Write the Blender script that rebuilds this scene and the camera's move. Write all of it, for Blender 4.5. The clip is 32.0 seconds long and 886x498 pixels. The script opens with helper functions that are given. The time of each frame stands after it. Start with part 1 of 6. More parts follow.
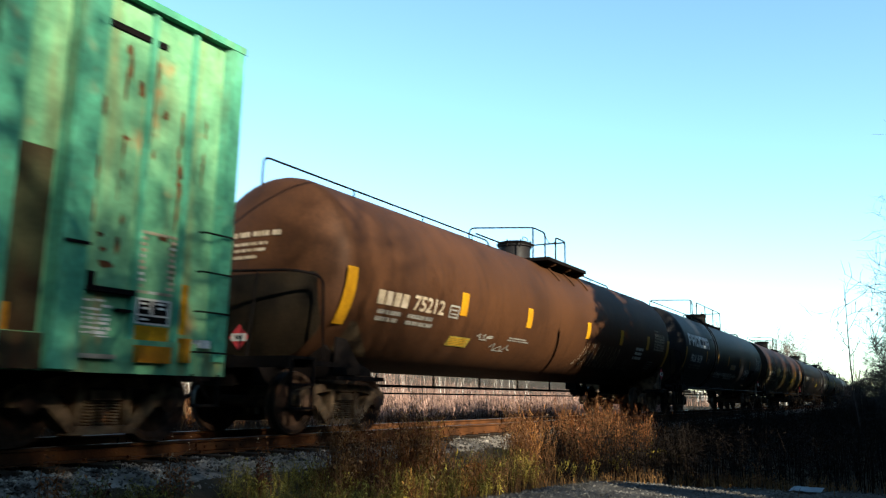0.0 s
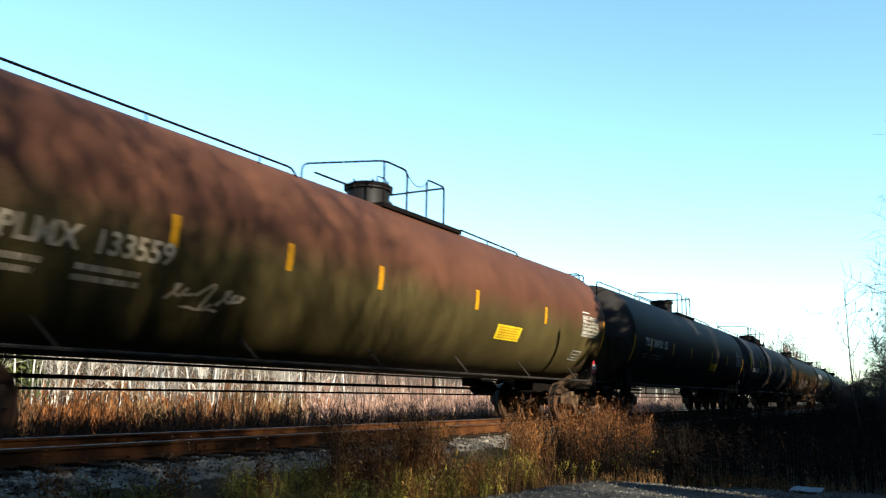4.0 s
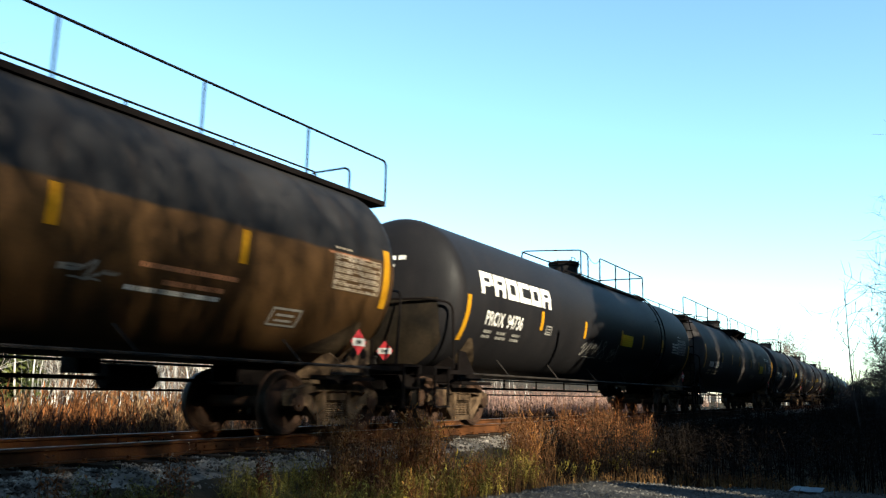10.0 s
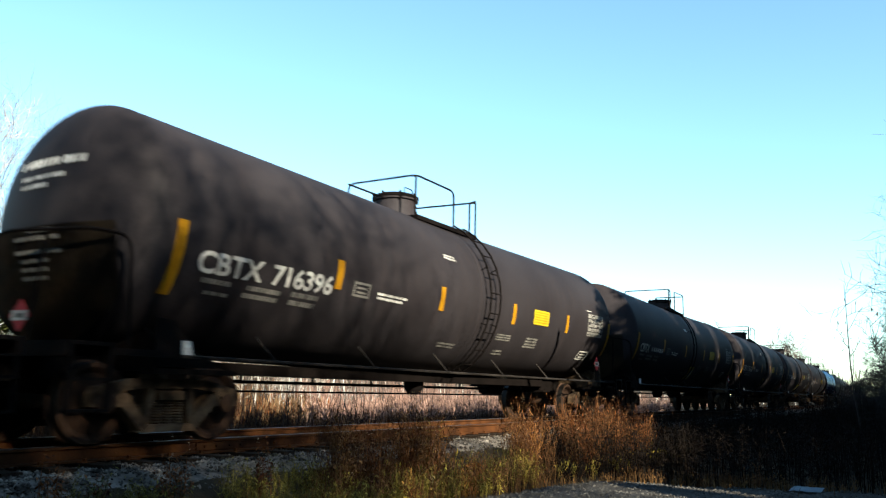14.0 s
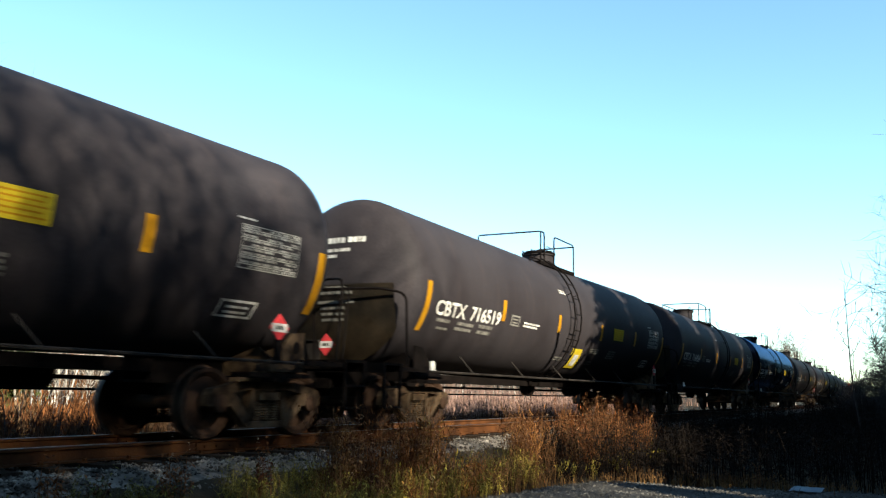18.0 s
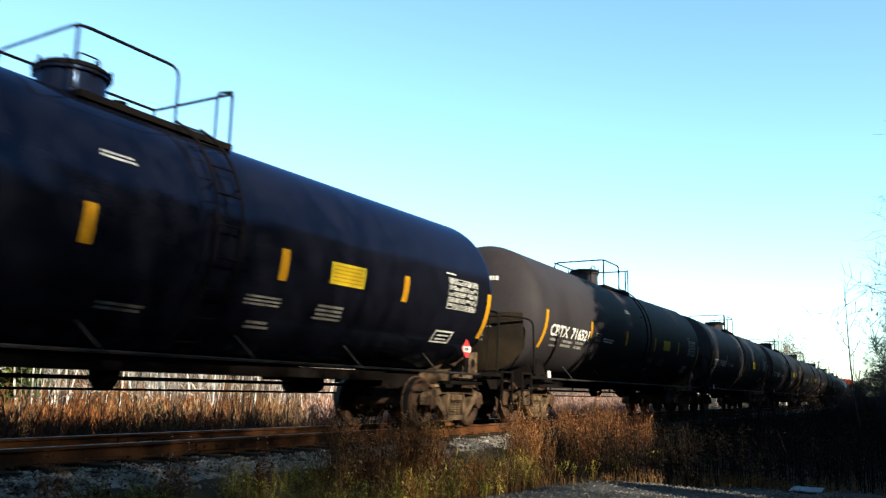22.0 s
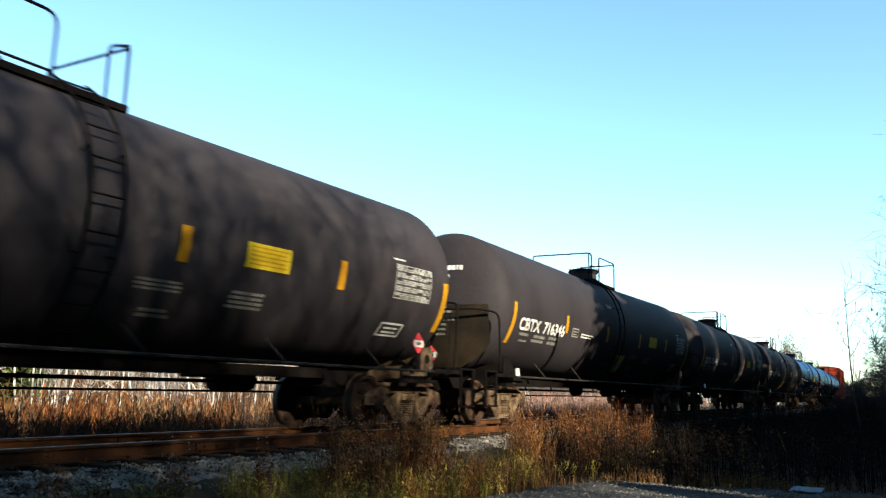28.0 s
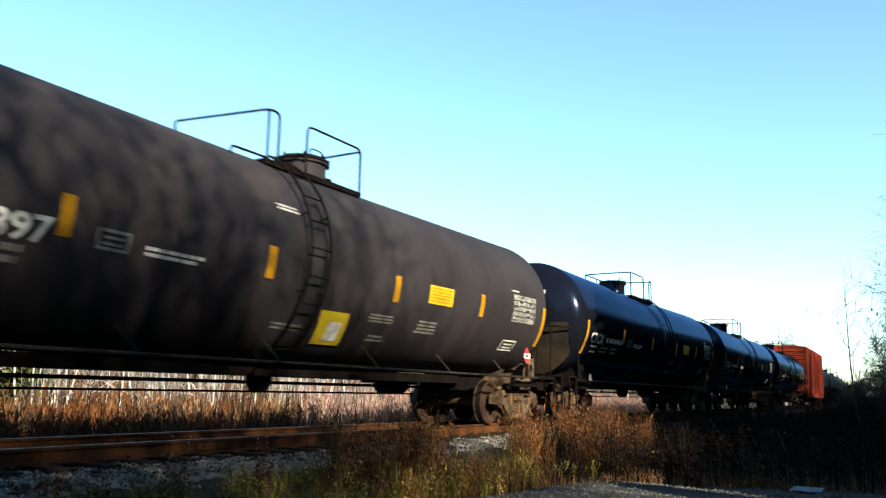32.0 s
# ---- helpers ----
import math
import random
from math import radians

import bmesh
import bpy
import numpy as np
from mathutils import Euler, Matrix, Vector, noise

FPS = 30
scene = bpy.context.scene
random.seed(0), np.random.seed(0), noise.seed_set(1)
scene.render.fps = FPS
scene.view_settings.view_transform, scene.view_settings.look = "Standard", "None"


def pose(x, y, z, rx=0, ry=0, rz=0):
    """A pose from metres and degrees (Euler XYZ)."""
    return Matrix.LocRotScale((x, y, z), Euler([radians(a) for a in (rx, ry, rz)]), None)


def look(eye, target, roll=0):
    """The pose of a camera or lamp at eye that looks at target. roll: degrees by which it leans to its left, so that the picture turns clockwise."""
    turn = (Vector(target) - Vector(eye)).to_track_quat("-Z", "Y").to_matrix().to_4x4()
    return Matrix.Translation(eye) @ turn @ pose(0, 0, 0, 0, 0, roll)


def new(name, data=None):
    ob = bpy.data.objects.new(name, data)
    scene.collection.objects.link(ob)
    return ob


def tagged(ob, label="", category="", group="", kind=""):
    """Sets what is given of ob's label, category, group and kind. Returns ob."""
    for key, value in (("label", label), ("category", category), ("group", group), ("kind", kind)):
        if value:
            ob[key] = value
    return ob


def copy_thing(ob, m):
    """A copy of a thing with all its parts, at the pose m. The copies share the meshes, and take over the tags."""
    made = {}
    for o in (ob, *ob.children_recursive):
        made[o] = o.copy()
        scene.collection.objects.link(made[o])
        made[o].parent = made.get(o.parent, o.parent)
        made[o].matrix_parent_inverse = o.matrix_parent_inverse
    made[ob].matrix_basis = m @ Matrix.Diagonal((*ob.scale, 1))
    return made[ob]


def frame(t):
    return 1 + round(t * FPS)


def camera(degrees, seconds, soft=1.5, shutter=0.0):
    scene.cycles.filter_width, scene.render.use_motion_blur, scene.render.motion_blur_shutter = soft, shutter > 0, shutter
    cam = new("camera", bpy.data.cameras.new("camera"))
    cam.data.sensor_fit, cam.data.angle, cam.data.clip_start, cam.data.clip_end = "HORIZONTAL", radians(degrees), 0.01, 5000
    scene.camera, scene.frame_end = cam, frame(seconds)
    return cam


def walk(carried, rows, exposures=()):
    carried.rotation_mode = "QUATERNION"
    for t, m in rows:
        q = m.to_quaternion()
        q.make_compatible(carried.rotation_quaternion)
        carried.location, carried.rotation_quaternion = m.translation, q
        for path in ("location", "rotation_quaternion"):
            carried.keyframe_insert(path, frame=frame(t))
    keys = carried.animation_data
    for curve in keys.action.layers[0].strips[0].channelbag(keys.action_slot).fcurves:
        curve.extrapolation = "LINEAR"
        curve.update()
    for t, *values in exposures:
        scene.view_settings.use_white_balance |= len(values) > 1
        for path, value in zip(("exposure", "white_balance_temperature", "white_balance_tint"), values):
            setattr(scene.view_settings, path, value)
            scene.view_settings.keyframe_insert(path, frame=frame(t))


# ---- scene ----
# ------------------------------------------------------------------ camera
EYE = Vector((0.0, 0.0, 0.653))
AIM = Vector((math.cos(0.1768) * math.cos(0.533), math.cos(0.1768) * math.sin(0.533), math.sin(0.1768)))
cam = camera(57.96, 32.0, soft=1.25, shutter=0.2)
STAND = look(EYE, EYE + AIM, 1.106)
walk(cam, [(0.0, STAND), (32.0, STAND)], exposures=[(0.0, 2.36, 6050, -8), (32.0, 2.36, 6050, -8)])

# ------------------------------------------------------------------ light
SUN_EL, SUN_AZ = 26.0, 205.0
world = bpy.data.worlds.new("sky")
scene.world = world
world.use_nodes = True
wn = world.node_tree.nodes
sky = wn.new("ShaderNodeTexSky")
sky.sky_type, sky.sun_disc = "NISHITA", False
sky.sun_elevation, sky.sun_rotation = radians(SUN_EL), radians(SUN_AZ)
sky.air_density, sky.dust_density, sky.ozone_density = 1.0, 0.3, 2.0
wn["Background"].inputs[1].default_value = 0.068
world.node_tree.links.new(sky.outputs[0], wn["Background"].inputs[0])
TO_SUN = Vector((math.sin(radians(SUN_AZ)) * math.cos(radians(SUN_EL)), math.cos(radians(SUN_AZ)) * math.cos(radians(SUN_EL)), math.sin(radians(SUN_EL))))
sun = new("sun", bpy.data.lights.new("sun", "SUN"))
sun.data.energy, sun.data.angle, sun.data.color = 4.85, radians(0.5), (1.0, 0.80, 0.65)
sun.matrix_world = look(TO_SUN * 200, (0, 0, 0))

# ------------------------------------------------------------------ materials
MATS = {}


def material(name, base, rough=0.6, metal=0.0, dark=None, patch=1.2, fine=30.0, streak=0.0, streak_col=(0.12, 0.055, 0.025), bump=0.15,
             split=None, split_z=(2.0, 2.5), split_rag=0.5, spots=0.0, island=0.0, rnd=0.0, gloss=0.06):
    """A painted, rusty, wooden or mineral surface with patches, fine grain, runs and spots."""
    if name in MATS:
        return MATS[name]
    m = bpy.data.materials.new(name)
    MATS[name] = m
    m.use_nodes = True
    n, l = m.node_tree.nodes, m.node_tree.links
    b = n["Principled BSDF"]
    tc = n.new("ShaderNodeTexCoord")

    def noise_tex(scale, sx=1, sy=1, sz=1, detail=4.0):
        mp = n.new("ShaderNodeMapping")
        mp.inputs["Scale"].default_value = (sx, sy, sz)
        l.new(tc.outputs["Object"], mp.inputs[0])
        t = n.new("ShaderNodeTexNoise")
        t.inputs["Scale"].default_value, t.inputs["Detail"].default_value = scale, detail
        l.new(mp.outputs[0], t.inputs["Vector"])
        return t.outputs["Fac"]

    def ramp(src, a, c):
        r = n.new("ShaderNodeMapRange")
        r.inputs[1].default_value, r.inputs[2].default_value = a, c
        l.new(src, r.inputs[0])
        return r.outputs[0]

    def mix(fac, a, c, mode="MIX"):
        x = n.new("ShaderNodeMix")
        x.data_type, x.blend_type = "RGBA", mode
        for sock, val in ((x.inputs[0], fac), (x.inputs[6], a), (x.inputs[7], c)):
            if isinstance(val, bpy.types.NodeSocket):
                l.new(val, sock)
            elif isinstance(val, (int, float)):
                sock.default_value = val
            else:
                sock.default_value = (*val, 1)
        return x.outputs[2]

    dark = dark or tuple(c * 0.6 for c in base)
    col = mix(ramp(noise_tex(patch), 0.35, 0.65), base, dark)
    if split:
        sep = n.new("ShaderNodeSeparateXYZ")
        l.new(tc.outputs["Object"], sep.inputs[0])
        add = n.new("ShaderNodeMath")
        add.operation = "MULTIPLY_ADD"
        l.new(noise_tex(1.5), add.inputs[0])
        add.inputs[1].default_value = split_rag
        l.new(sep.outputs[2], add.inputs[2])
        col = mix(ramp(add.outputs[0], split_z[0] + split_rag / 2, split_z[1] + split_rag / 2), col, mix(ramp(noise_tex(patch * 1.3), 0.35, 0.65), split, tuple(c * 0.7 for c in split)))
    grain = noise_tex(fine, detail=6.0)
    col = mix(0.55, col, mix(ramp(grain, 0.25, 0.75), (0.6, 0.6, 0.6), (1.35, 1.35, 1.35)), "MULTIPLY")
    if streak:
        f = n.new("ShaderNodeMath")
        f.operation = "MULTIPLY"
        l.new(ramp(noise_tex(2.6, 1.6, 1.0, 0.16), 0.52, 0.78), f.inputs[0])
        f.inputs[1].default_value = streak
        col = mix(f.outputs[0], col, streak_col)
    if spots:
        f = n.new("ShaderNodeMath")
        f.operation = "MULTIPLY"
        l.new(ramp(noise_tex(2.2, 1.0, 1.0, 0.6), 0.62, 0.72), f.inputs[0])
        f.inputs[1].default_value = spots
        col = mix(f.outputs[0], col, (0.26, 0.10, 0.03))
    if island or rnd:
        src = n.new("ShaderNodeNewGeometry").outputs["Random Per Island"] if island else n.new("ShaderNodeObjectInfo").outputs["Random"]
        v = island or rnd
        r = n.new("ShaderNodeMapRange")
        r.inputs[3].default_value, r.inputs[4].default_value = 1 - v, 1 + v
        l.new(src, r.inputs[0])
        col = mix(1.0, col, r.outputs[0], "MULTIPLY")
    l.new(col, b.inputs["Base Color"])
    rr = n.new("ShaderNodeMapRange")
    rr.inputs[3].default_value, rr.inputs[4].default_value = max(0.05, rough - 0.12), min(1, rough + 0.12)
    l.new(grain, rr.inputs[0])
    l.new(rr.outputs[0], b.inputs["Roughness"])
    b.inputs["Metallic"].default_value = metal
    b.inputs["Specular IOR Level"].default_value = 0.5 if metal else gloss
    if bump:
        bp = n.new("ShaderNodeBump")
        bp.inputs["Strength"].default_value, bp.inputs["Distance"].default_value = bump, 0.02
        l.new(grain, bp.inputs["Height"])
        l.new(bp.outputs[0], b.inputs["Normal"])
    return m


def sky_tinted_gloss(m):
    """Lays a gloss over a dark paint, tinted blue to stand in for reflected sky."""
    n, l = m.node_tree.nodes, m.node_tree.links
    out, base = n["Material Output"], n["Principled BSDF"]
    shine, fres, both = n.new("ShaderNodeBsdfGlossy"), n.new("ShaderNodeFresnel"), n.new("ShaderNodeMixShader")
    # the sky's blue reflection is put into this gloss colour
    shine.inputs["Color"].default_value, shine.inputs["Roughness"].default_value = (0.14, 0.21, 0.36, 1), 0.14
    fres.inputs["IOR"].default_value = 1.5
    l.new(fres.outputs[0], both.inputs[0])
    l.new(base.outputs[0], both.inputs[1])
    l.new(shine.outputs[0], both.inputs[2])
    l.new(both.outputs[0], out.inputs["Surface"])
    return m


DUSTY = material("dusty_black_paint", (0.0202, 0.0178, 0.0196), 0.62, dark=(0.0143, 0.0122, 0.0134), patch=0.7, fine=22, streak=0.35, streak_col=(0.0307, 0.0238, 0.0230), bump=0.05, gloss=0.05, rnd=0.18)
RUSTY = material("rust_brown_paint", (0.0345, 0.0146, 0.0062), 0.62, dark=(0.0205, 0.0092, 0.0046), patch=0.55, fine=18, streak=0.5, streak_col=(0.0090, 0.0052, 0.0034), bump=0.06)
BLACK_P = material("black_tank_paint", (0.0070, 0.0066, 0.0070), 0.5, dark=(0.0048, 0.0046, 0.0051), patch=0.7, streak=0.3, streak_col=(0.0149, 0.0124, 0.0116), bump=0.05, gloss=0.05, rnd=0.2)
TWO_TONE = material("rust_over_olive_paint", (0.0387, 0.0297, 0.0116), 0.6, patch=0.8, split=(0.0477, 0.0201, 0.0116), split_z=(2.2, 2.75), streak=0.35, streak_col=(0.0155, 0.0091, 0.0052), bump=0.05)
GREY_P = material("weathered_grey_paint", (0.0328, 0.0284, 0.0269), 0.6, dark=(0.0236, 0.0209, 0.0204), patch=0.7, split=(0.0190, 0.0171, 0.0173), split_z=(2.7, 3.5), streak=0.4, streak_col=(0.0155, 0.0129, 0.0114), bump=0.05, gloss=0.05)
SLATE_P = material("slate_grey_paint", (0.0147, 0.0128, 0.0121), 0.58, dark=(0.0099, 0.0090, 0.0093), patch=0.7, streak=0.4, streak_col=(0.0237, 0.0198, 0.0176), bump=0.05, gloss=0.05)
OCHRE_P = material("ochre_brown_paint", (0.0410, 0.0215, 0.0080), 0.6, dark=(0.0270, 0.0144, 0.0060), patch=0.9, split=(0.0115, 0.0108, 0.0108), split_z=(2.65, 2.70), split_rag=0.10, streak=0.5, streak_col=(0.0103, 0.0062, 0.0037), bump=0.06)
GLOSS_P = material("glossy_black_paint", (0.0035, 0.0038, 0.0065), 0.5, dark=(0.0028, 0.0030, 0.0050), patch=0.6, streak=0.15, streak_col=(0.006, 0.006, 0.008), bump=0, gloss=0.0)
GLOSS_P = sky_tinted_gloss(GLOSS_P)
IRON = material("dusty_dark_iron", (0.0042, 0.0031, 0.0028), 0.75, dark=(0.0024, 0.0019, 0.0017), patch=3, fine=40, bump=0.25, gloss=0.03)
TRUCK_M = material("brown_dusty_cast_steel", (0.0800, 0.0530, 0.0310), 0.85, dark=(0.0130, 0.0080, 0.0050), patch=4.0, fine=35, bump=0.3, rnd=0.3)
SADDLE_M = material("dirt_splashed_saddle_steel", (0.0560, 0.0390, 0.0225), 0.85, dark=(0.0105, 0.0070, 0.0045), patch=2.4, fine=30, bump=0.2)
STEEL = material("dusty_grey_steel", (0.0200, 0.0170, 0.0150), 0.7, dark=(0.0090, 0.0075, 0.0066), patch=3, bump=0.1)
RAIL_M = material("rusty_rail_steel", (0.0560, 0.0215, 0.0070), 0.8, dark=(0.0230, 0.0095, 0.0040), patch=2.5, fine=40, bump=0.25)
BRIGHT = material("polished_wheel_tread", (0.035, 0.031, 0.028), 0.55, metal=1.0, bump=0.05)
RAIL_TOP = material("worn_rail_head", (0.10, 0.085, 0.075), 0.6, metal=1.0, dark=(0.05, 0.04, 0.035), patch=2, bump=0.05)
DARK_TWIG = material("dark_bare_twig", (0.030, 0.025, 0.023), 0.95, island=0.4, bump=0)
END_DIRT = material("dirt_brown_head_paint", (0.046, 0.033, 0.020), 0.8, dark=(0.0125, 0.0112, 0.0098), patch=1.1, fine=20, streak=0.5, streak_col=(0.010, 0.009, 0.008), bump=0.06, gloss=0.05)
WHEEL_M = material("rusty_wheel_plate", (0.0330, 0.0185, 0.0115), 0.8, dark=(0.0100, 0.0060, 0.0040), patch=4, fine=40, bump=0.25)
YELLOW = material("amber_reflective_tape", (0.2475, 0.1237, 0.0052), 0.45, patch=4, dark=(0.1890, 0.0894, 0.0041), bump=0.02)
LEMON = material("yellow_sign_sheet", (0.3055, 0.2367, 0.0114), 0.5, patch=4, dark=(0.2673, 0.1909, 0.0114), bump=0.02)
WHITE = material("white_stencil_paint", (0.4400, 0.4280, 0.3950), 0.6, dark=(0.2300, 0.2220, 0.2050), patch=5, bump=0.02)
CREAM = material("faded_cream_paint", (0.2291, 0.1909, 0.1452), 0.6, dark=(0.1528, 0.1222, 0.0840), patch=5, bump=0.02)
PANEL_W = material("thin_white_table_paint", (0.270, 0.260, 0.240), 0.65, dark=(0.150, 0.145, 0.130), patch=5, bump=0.02)
DULL_W = material("dusty_grey_stencil_paint", (0.1374, 0.1298, 0.1146), 0.7, dark=(0.0840, 0.0802, 0.0726), patch=5, bump=0.02)
RED = material("red_placard", (0.3373, 0.0272, 0.0326), 0.5, patch=5, bump=0.02)
GREEN_P = material("faded_green_boxcar_paint", (0.120, 0.232, 0.116), 0.6, dark=(0.056, 0.152, 0.082), patch=1.1, fine=14, streak=0.75, streak_col=(0.128, 0.098, 0.034), spots=0.7, bump=0.08)
TEAL_P = material("teal_green_rib_paint", (0.064, 0.200, 0.120), 0.6, dark=(0.038, 0.130, 0.078), patch=1.4, fine=14, streak=0.8, streak_col=(0.100, 0.090, 0.034), spots=0.4, bump=0.08)
ORANGE = material("dirty_orange_reflective_tape", (0.270, 0.115, 0.006), 0.5, patch=4, dark=(0.170, 0.066, 0.005), bump=0.02)
DARK_BROWN = material("rust_brown_side_sheet", (0.030, 0.034, 0.016), 0.8, dark=(0.018, 0.012, 0.006), patch=1.4, fine=20, streak=0.7, streak_col=(0.045, 0.018, 0.007), bump=0.2)
RUST_SPOT = material("rust_blister_brown", (0.085, 0.034, 0.011), 0.9, dark=(0.030, 0.013, 0.006), patch=9, fine=40, bump=0.3)
RED_P = material("red_boxcar_paint", (0.1999, 0.0262, 0.0105), 0.6, dark=(0.1333, 0.0190, 0.0095), patch=1.1, streak=0.3, bump=0.06)
BALLAST = material("grey_ballast_stone", (0.1350, 0.1190, 0.1020), 0.85, dark=(0.0281, 0.0234, 0.0195), patch=3.5, fine=26, bump=0.5, island=0.75)
GRAVEL = material("grey_road_gravel", (0.0454, 0.0428, 0.0391), 0.9, dark=(0.0273, 0.0254, 0.0236), patch=1.5, fine=45, bump=0.7)
SOIL = material("leaf_littered_soil", (0.0289, 0.0206, 0.0124), 0.95, dark=(0.0138, 0.0115, 0.0060), patch=0.7, fine=12, bump=0.7)
TIE_M = material("old_sleeper_wood", (0.0227, 0.0155, 0.0101), 0.9, dark=(0.0120, 0.0088, 0.0064), patch=4, bump=0.4)
STRAW = material("dry_russet_weed", (0.0960, 0.0372, 0.0122), 0.9, patch=1.8, dark=(0.0290, 0.0118, 0.0050), island=0.75, bump=0)
TAN = material("dry_tan_grass", (0.1156, 0.0646, 0.0245), 0.9, patch=0.8, dark=(0.0612, 0.0306, 0.0109), island=0.5, bump=0)
GREENW = material("green_yellow_weed", (0.2050, 0.1560, 0.0280), 0.85, patch=1.6, dark=(0.0480, 0.0460, 0.0110), island=0.65, bump=0)
# brown darkened to near-black, so the shade is in the colour
DARKW = material("shade_dark_brush", (0.0066, 0.0044, 0.0030), 0.95, patch=1.2, dark=(0.0030, 0.0021, 0.0015), island=0.4, bump=0)
FLUFF = material("pale_seed_head", (0.2621, 0.1934, 0.1248), 0.95, patch=2.0, island=0.4, bump=0)
BIRCH = material("white_birch_bark", (0.40, 0.375, 0.345), 0.8, dark=(0.1419, 0.1229, 0.1041), patch=3.0, fine=12, bump=0.2, rnd=0.25)
TWIG = material("pale_bare_twig", (0.1078, 0.0898, 0.0749), 0.9, patch=2.0, island=0.3, bump=0)
BARK = material("dark_tree_bark", (0.075, 0.060, 0.050), 0.9, patch=4, fine=30, bump=0.4)
NEEDLE = material("dark_conifer_needles", (0.052, 0.056, 0.014), 0.9, patch=1.5, dark=(0.020, 0.028, 0.009), island=0.5, bump=0)
LEAF = material("withered_hanging_leaf", (0.13, 0.085, 0.055), 0.9, island=0.4, bump=0)
PAPER = material("pale_blue_plastic_sheet", (0.30, 0.38, 0.44), 0.5, patch=3, bump=0.05)

# ------------------------------------------------------------------ mesh helpers


def mesh_of(name, bm, mats):
    me = bpy.data.meshes.new(name)
    bm.to_mesh(me)
    bm.free()
    for m in mats if isinstance(mats, (list, tuple)) else [mats]:
        me.materials.append(m)
    return me


def smooth(me, angle=40):
    me.shade_smooth()
    me.set_sharp_from_angle(angle=radians(angle))
    return me


def part(name, bm, mat, parent=None, label="", at=(0, 0, 0), soft_edges=True):
    """One mesh object out of a bmesh, a part of parent."""
    me = bm if isinstance(bm, bpy.types.Mesh) else mesh_of(name, bm, mat)
    if soft_edges:
        smooth(me)
    ob = new(name, me)
    ob.parent = parent
    ob.location = at
    if label:
        ob["label"] = label
    return ob


def box(bm, x0, x1, y0, y1, z0, z1, idx=0):
    vs = [bm.verts.new((x, y, z)) for x in (x0, x1) for y in (y0, y1) for z in (z0, z1)]
    for f in ((0, 1, 3, 2), (4, 6, 7, 5), (0, 4, 5, 1), (2, 3, 7, 6), (0, 2, 6, 4), (1, 5, 7, 3)):
        bm.faces.new([vs[i] for i in f]).material_index = idx
    return vs


def tube(bm, pts, r, seg=6, r_end=None, idx=0):
    """A round bar along a polyline, with capped ends."""
    pts = [Vector(p) for p in pts]
    rings, side = [], None
    for i, p in enumerate(pts):
        d = (pts[min(i + 1, len(pts) - 1)] - pts[max(i - 1, 0)]).normalized()
        if side is None:
            side = d.orthogonal().normalized()
        side = (side - d * side.dot(d)).normalized()
        up = d.cross(side)
        rr = r if r_end is None else r + (r_end - r) * i / (len(pts) - 1)
        rings.append([bm.verts.new(p + (side * math.cos(2 * math.pi * k / seg) + up * math.sin(2 * math.pi * k / seg)) * rr) for k in range(seg)])
    for a, b in zip(rings, rings[1:]):
        for k in range(seg):
            bm.faces.new((a[k], a[(k + 1) % seg], b[(k + 1) % seg], b[k])).material_index = idx
    bm.faces.new(rings[0][::-1]).material_index = idx
    bm.faces.new(rings[-1]).material_index = idx


def lathe(bm, prof, axis="x", seg=24, centre=(0, 0, 0), cap=True, idx=0):
    """prof: pairs of (place along the axis, radius)."""
    rings = []
    c = Vector(centre)
    for s, r in prof:
        ring = []
        for k in range(seg):
            a = 2 * math.pi * k / seg
            p, q = r * math.cos(a), r * math.sin(a)
            ring.append(bm.verts.new(c + Vector({"x": (s, p, q), "y": (p, s, q), "z": (p, q, s)}[axis])))
        rings.append(ring)
    for i, (a, b) in enumerate(zip(rings, rings[1:])):
        m = idx(i) if callable(idx) else idx
        for k in range(seg):
            bm.faces.new((a[k], b[k], b[(k + 1) % seg], a[(k + 1) % seg])).material_index = m
    if cap:
        bm.faces.new(rings[0])
        bm.faces.new(rings[-1][::-1])
    bmesh.ops.recalc_face_normals(bm, faces=bm.faces[:])


def plate(bm, poly, axis, lo, hi, idx=0):
    """A flat plate: a polygon in the plane across axis, extruded from lo to hi."""
    def at(p, s):
        return {"x": (s, p[0], p[1]), "y": (p[0], s, p[1]), "z": (p[0], p[1], s)}[axis]
    a = [bm.verts.new(at(p, lo)) for p in poly]
    b = [bm.verts.new(at(p, hi)) for p in poly]
    k = len(poly)
    fs = [bm.faces.new(a), bm.faces.new(b[::-1])] + [bm.faces.new((a[i], b[i], b[(i + 1) % k], a[(i + 1) % k])) for i in range(k)]
    for f in fs:
        f.material_index = idx
    bmesh.ops.recalc_face_normals(bm, faces=fs)


def curved(bm, R, zc, u0, u1, a0, a1, off=0.006, n=6, slant=0.0, idx=0):
    """A patch that lies on the near side of a tank of radius R; angles in degrees above the middle line."""
    rows = []
    for i in range(n + 1):
        a = radians(a0 + (a1 - a0) * i / n)
        dx = slant * (i / n - 0.5)
        rows.append([bm.verts.new((u + dx, -(R + off) * math.cos(a), zc + (R + off) * math.sin(a))) for u in (u0, u1)])
    for p, q in zip(rows, rows[1:]):
        bm.faces.new((p[0], p[1], q[1], q[0])).material_index = idx


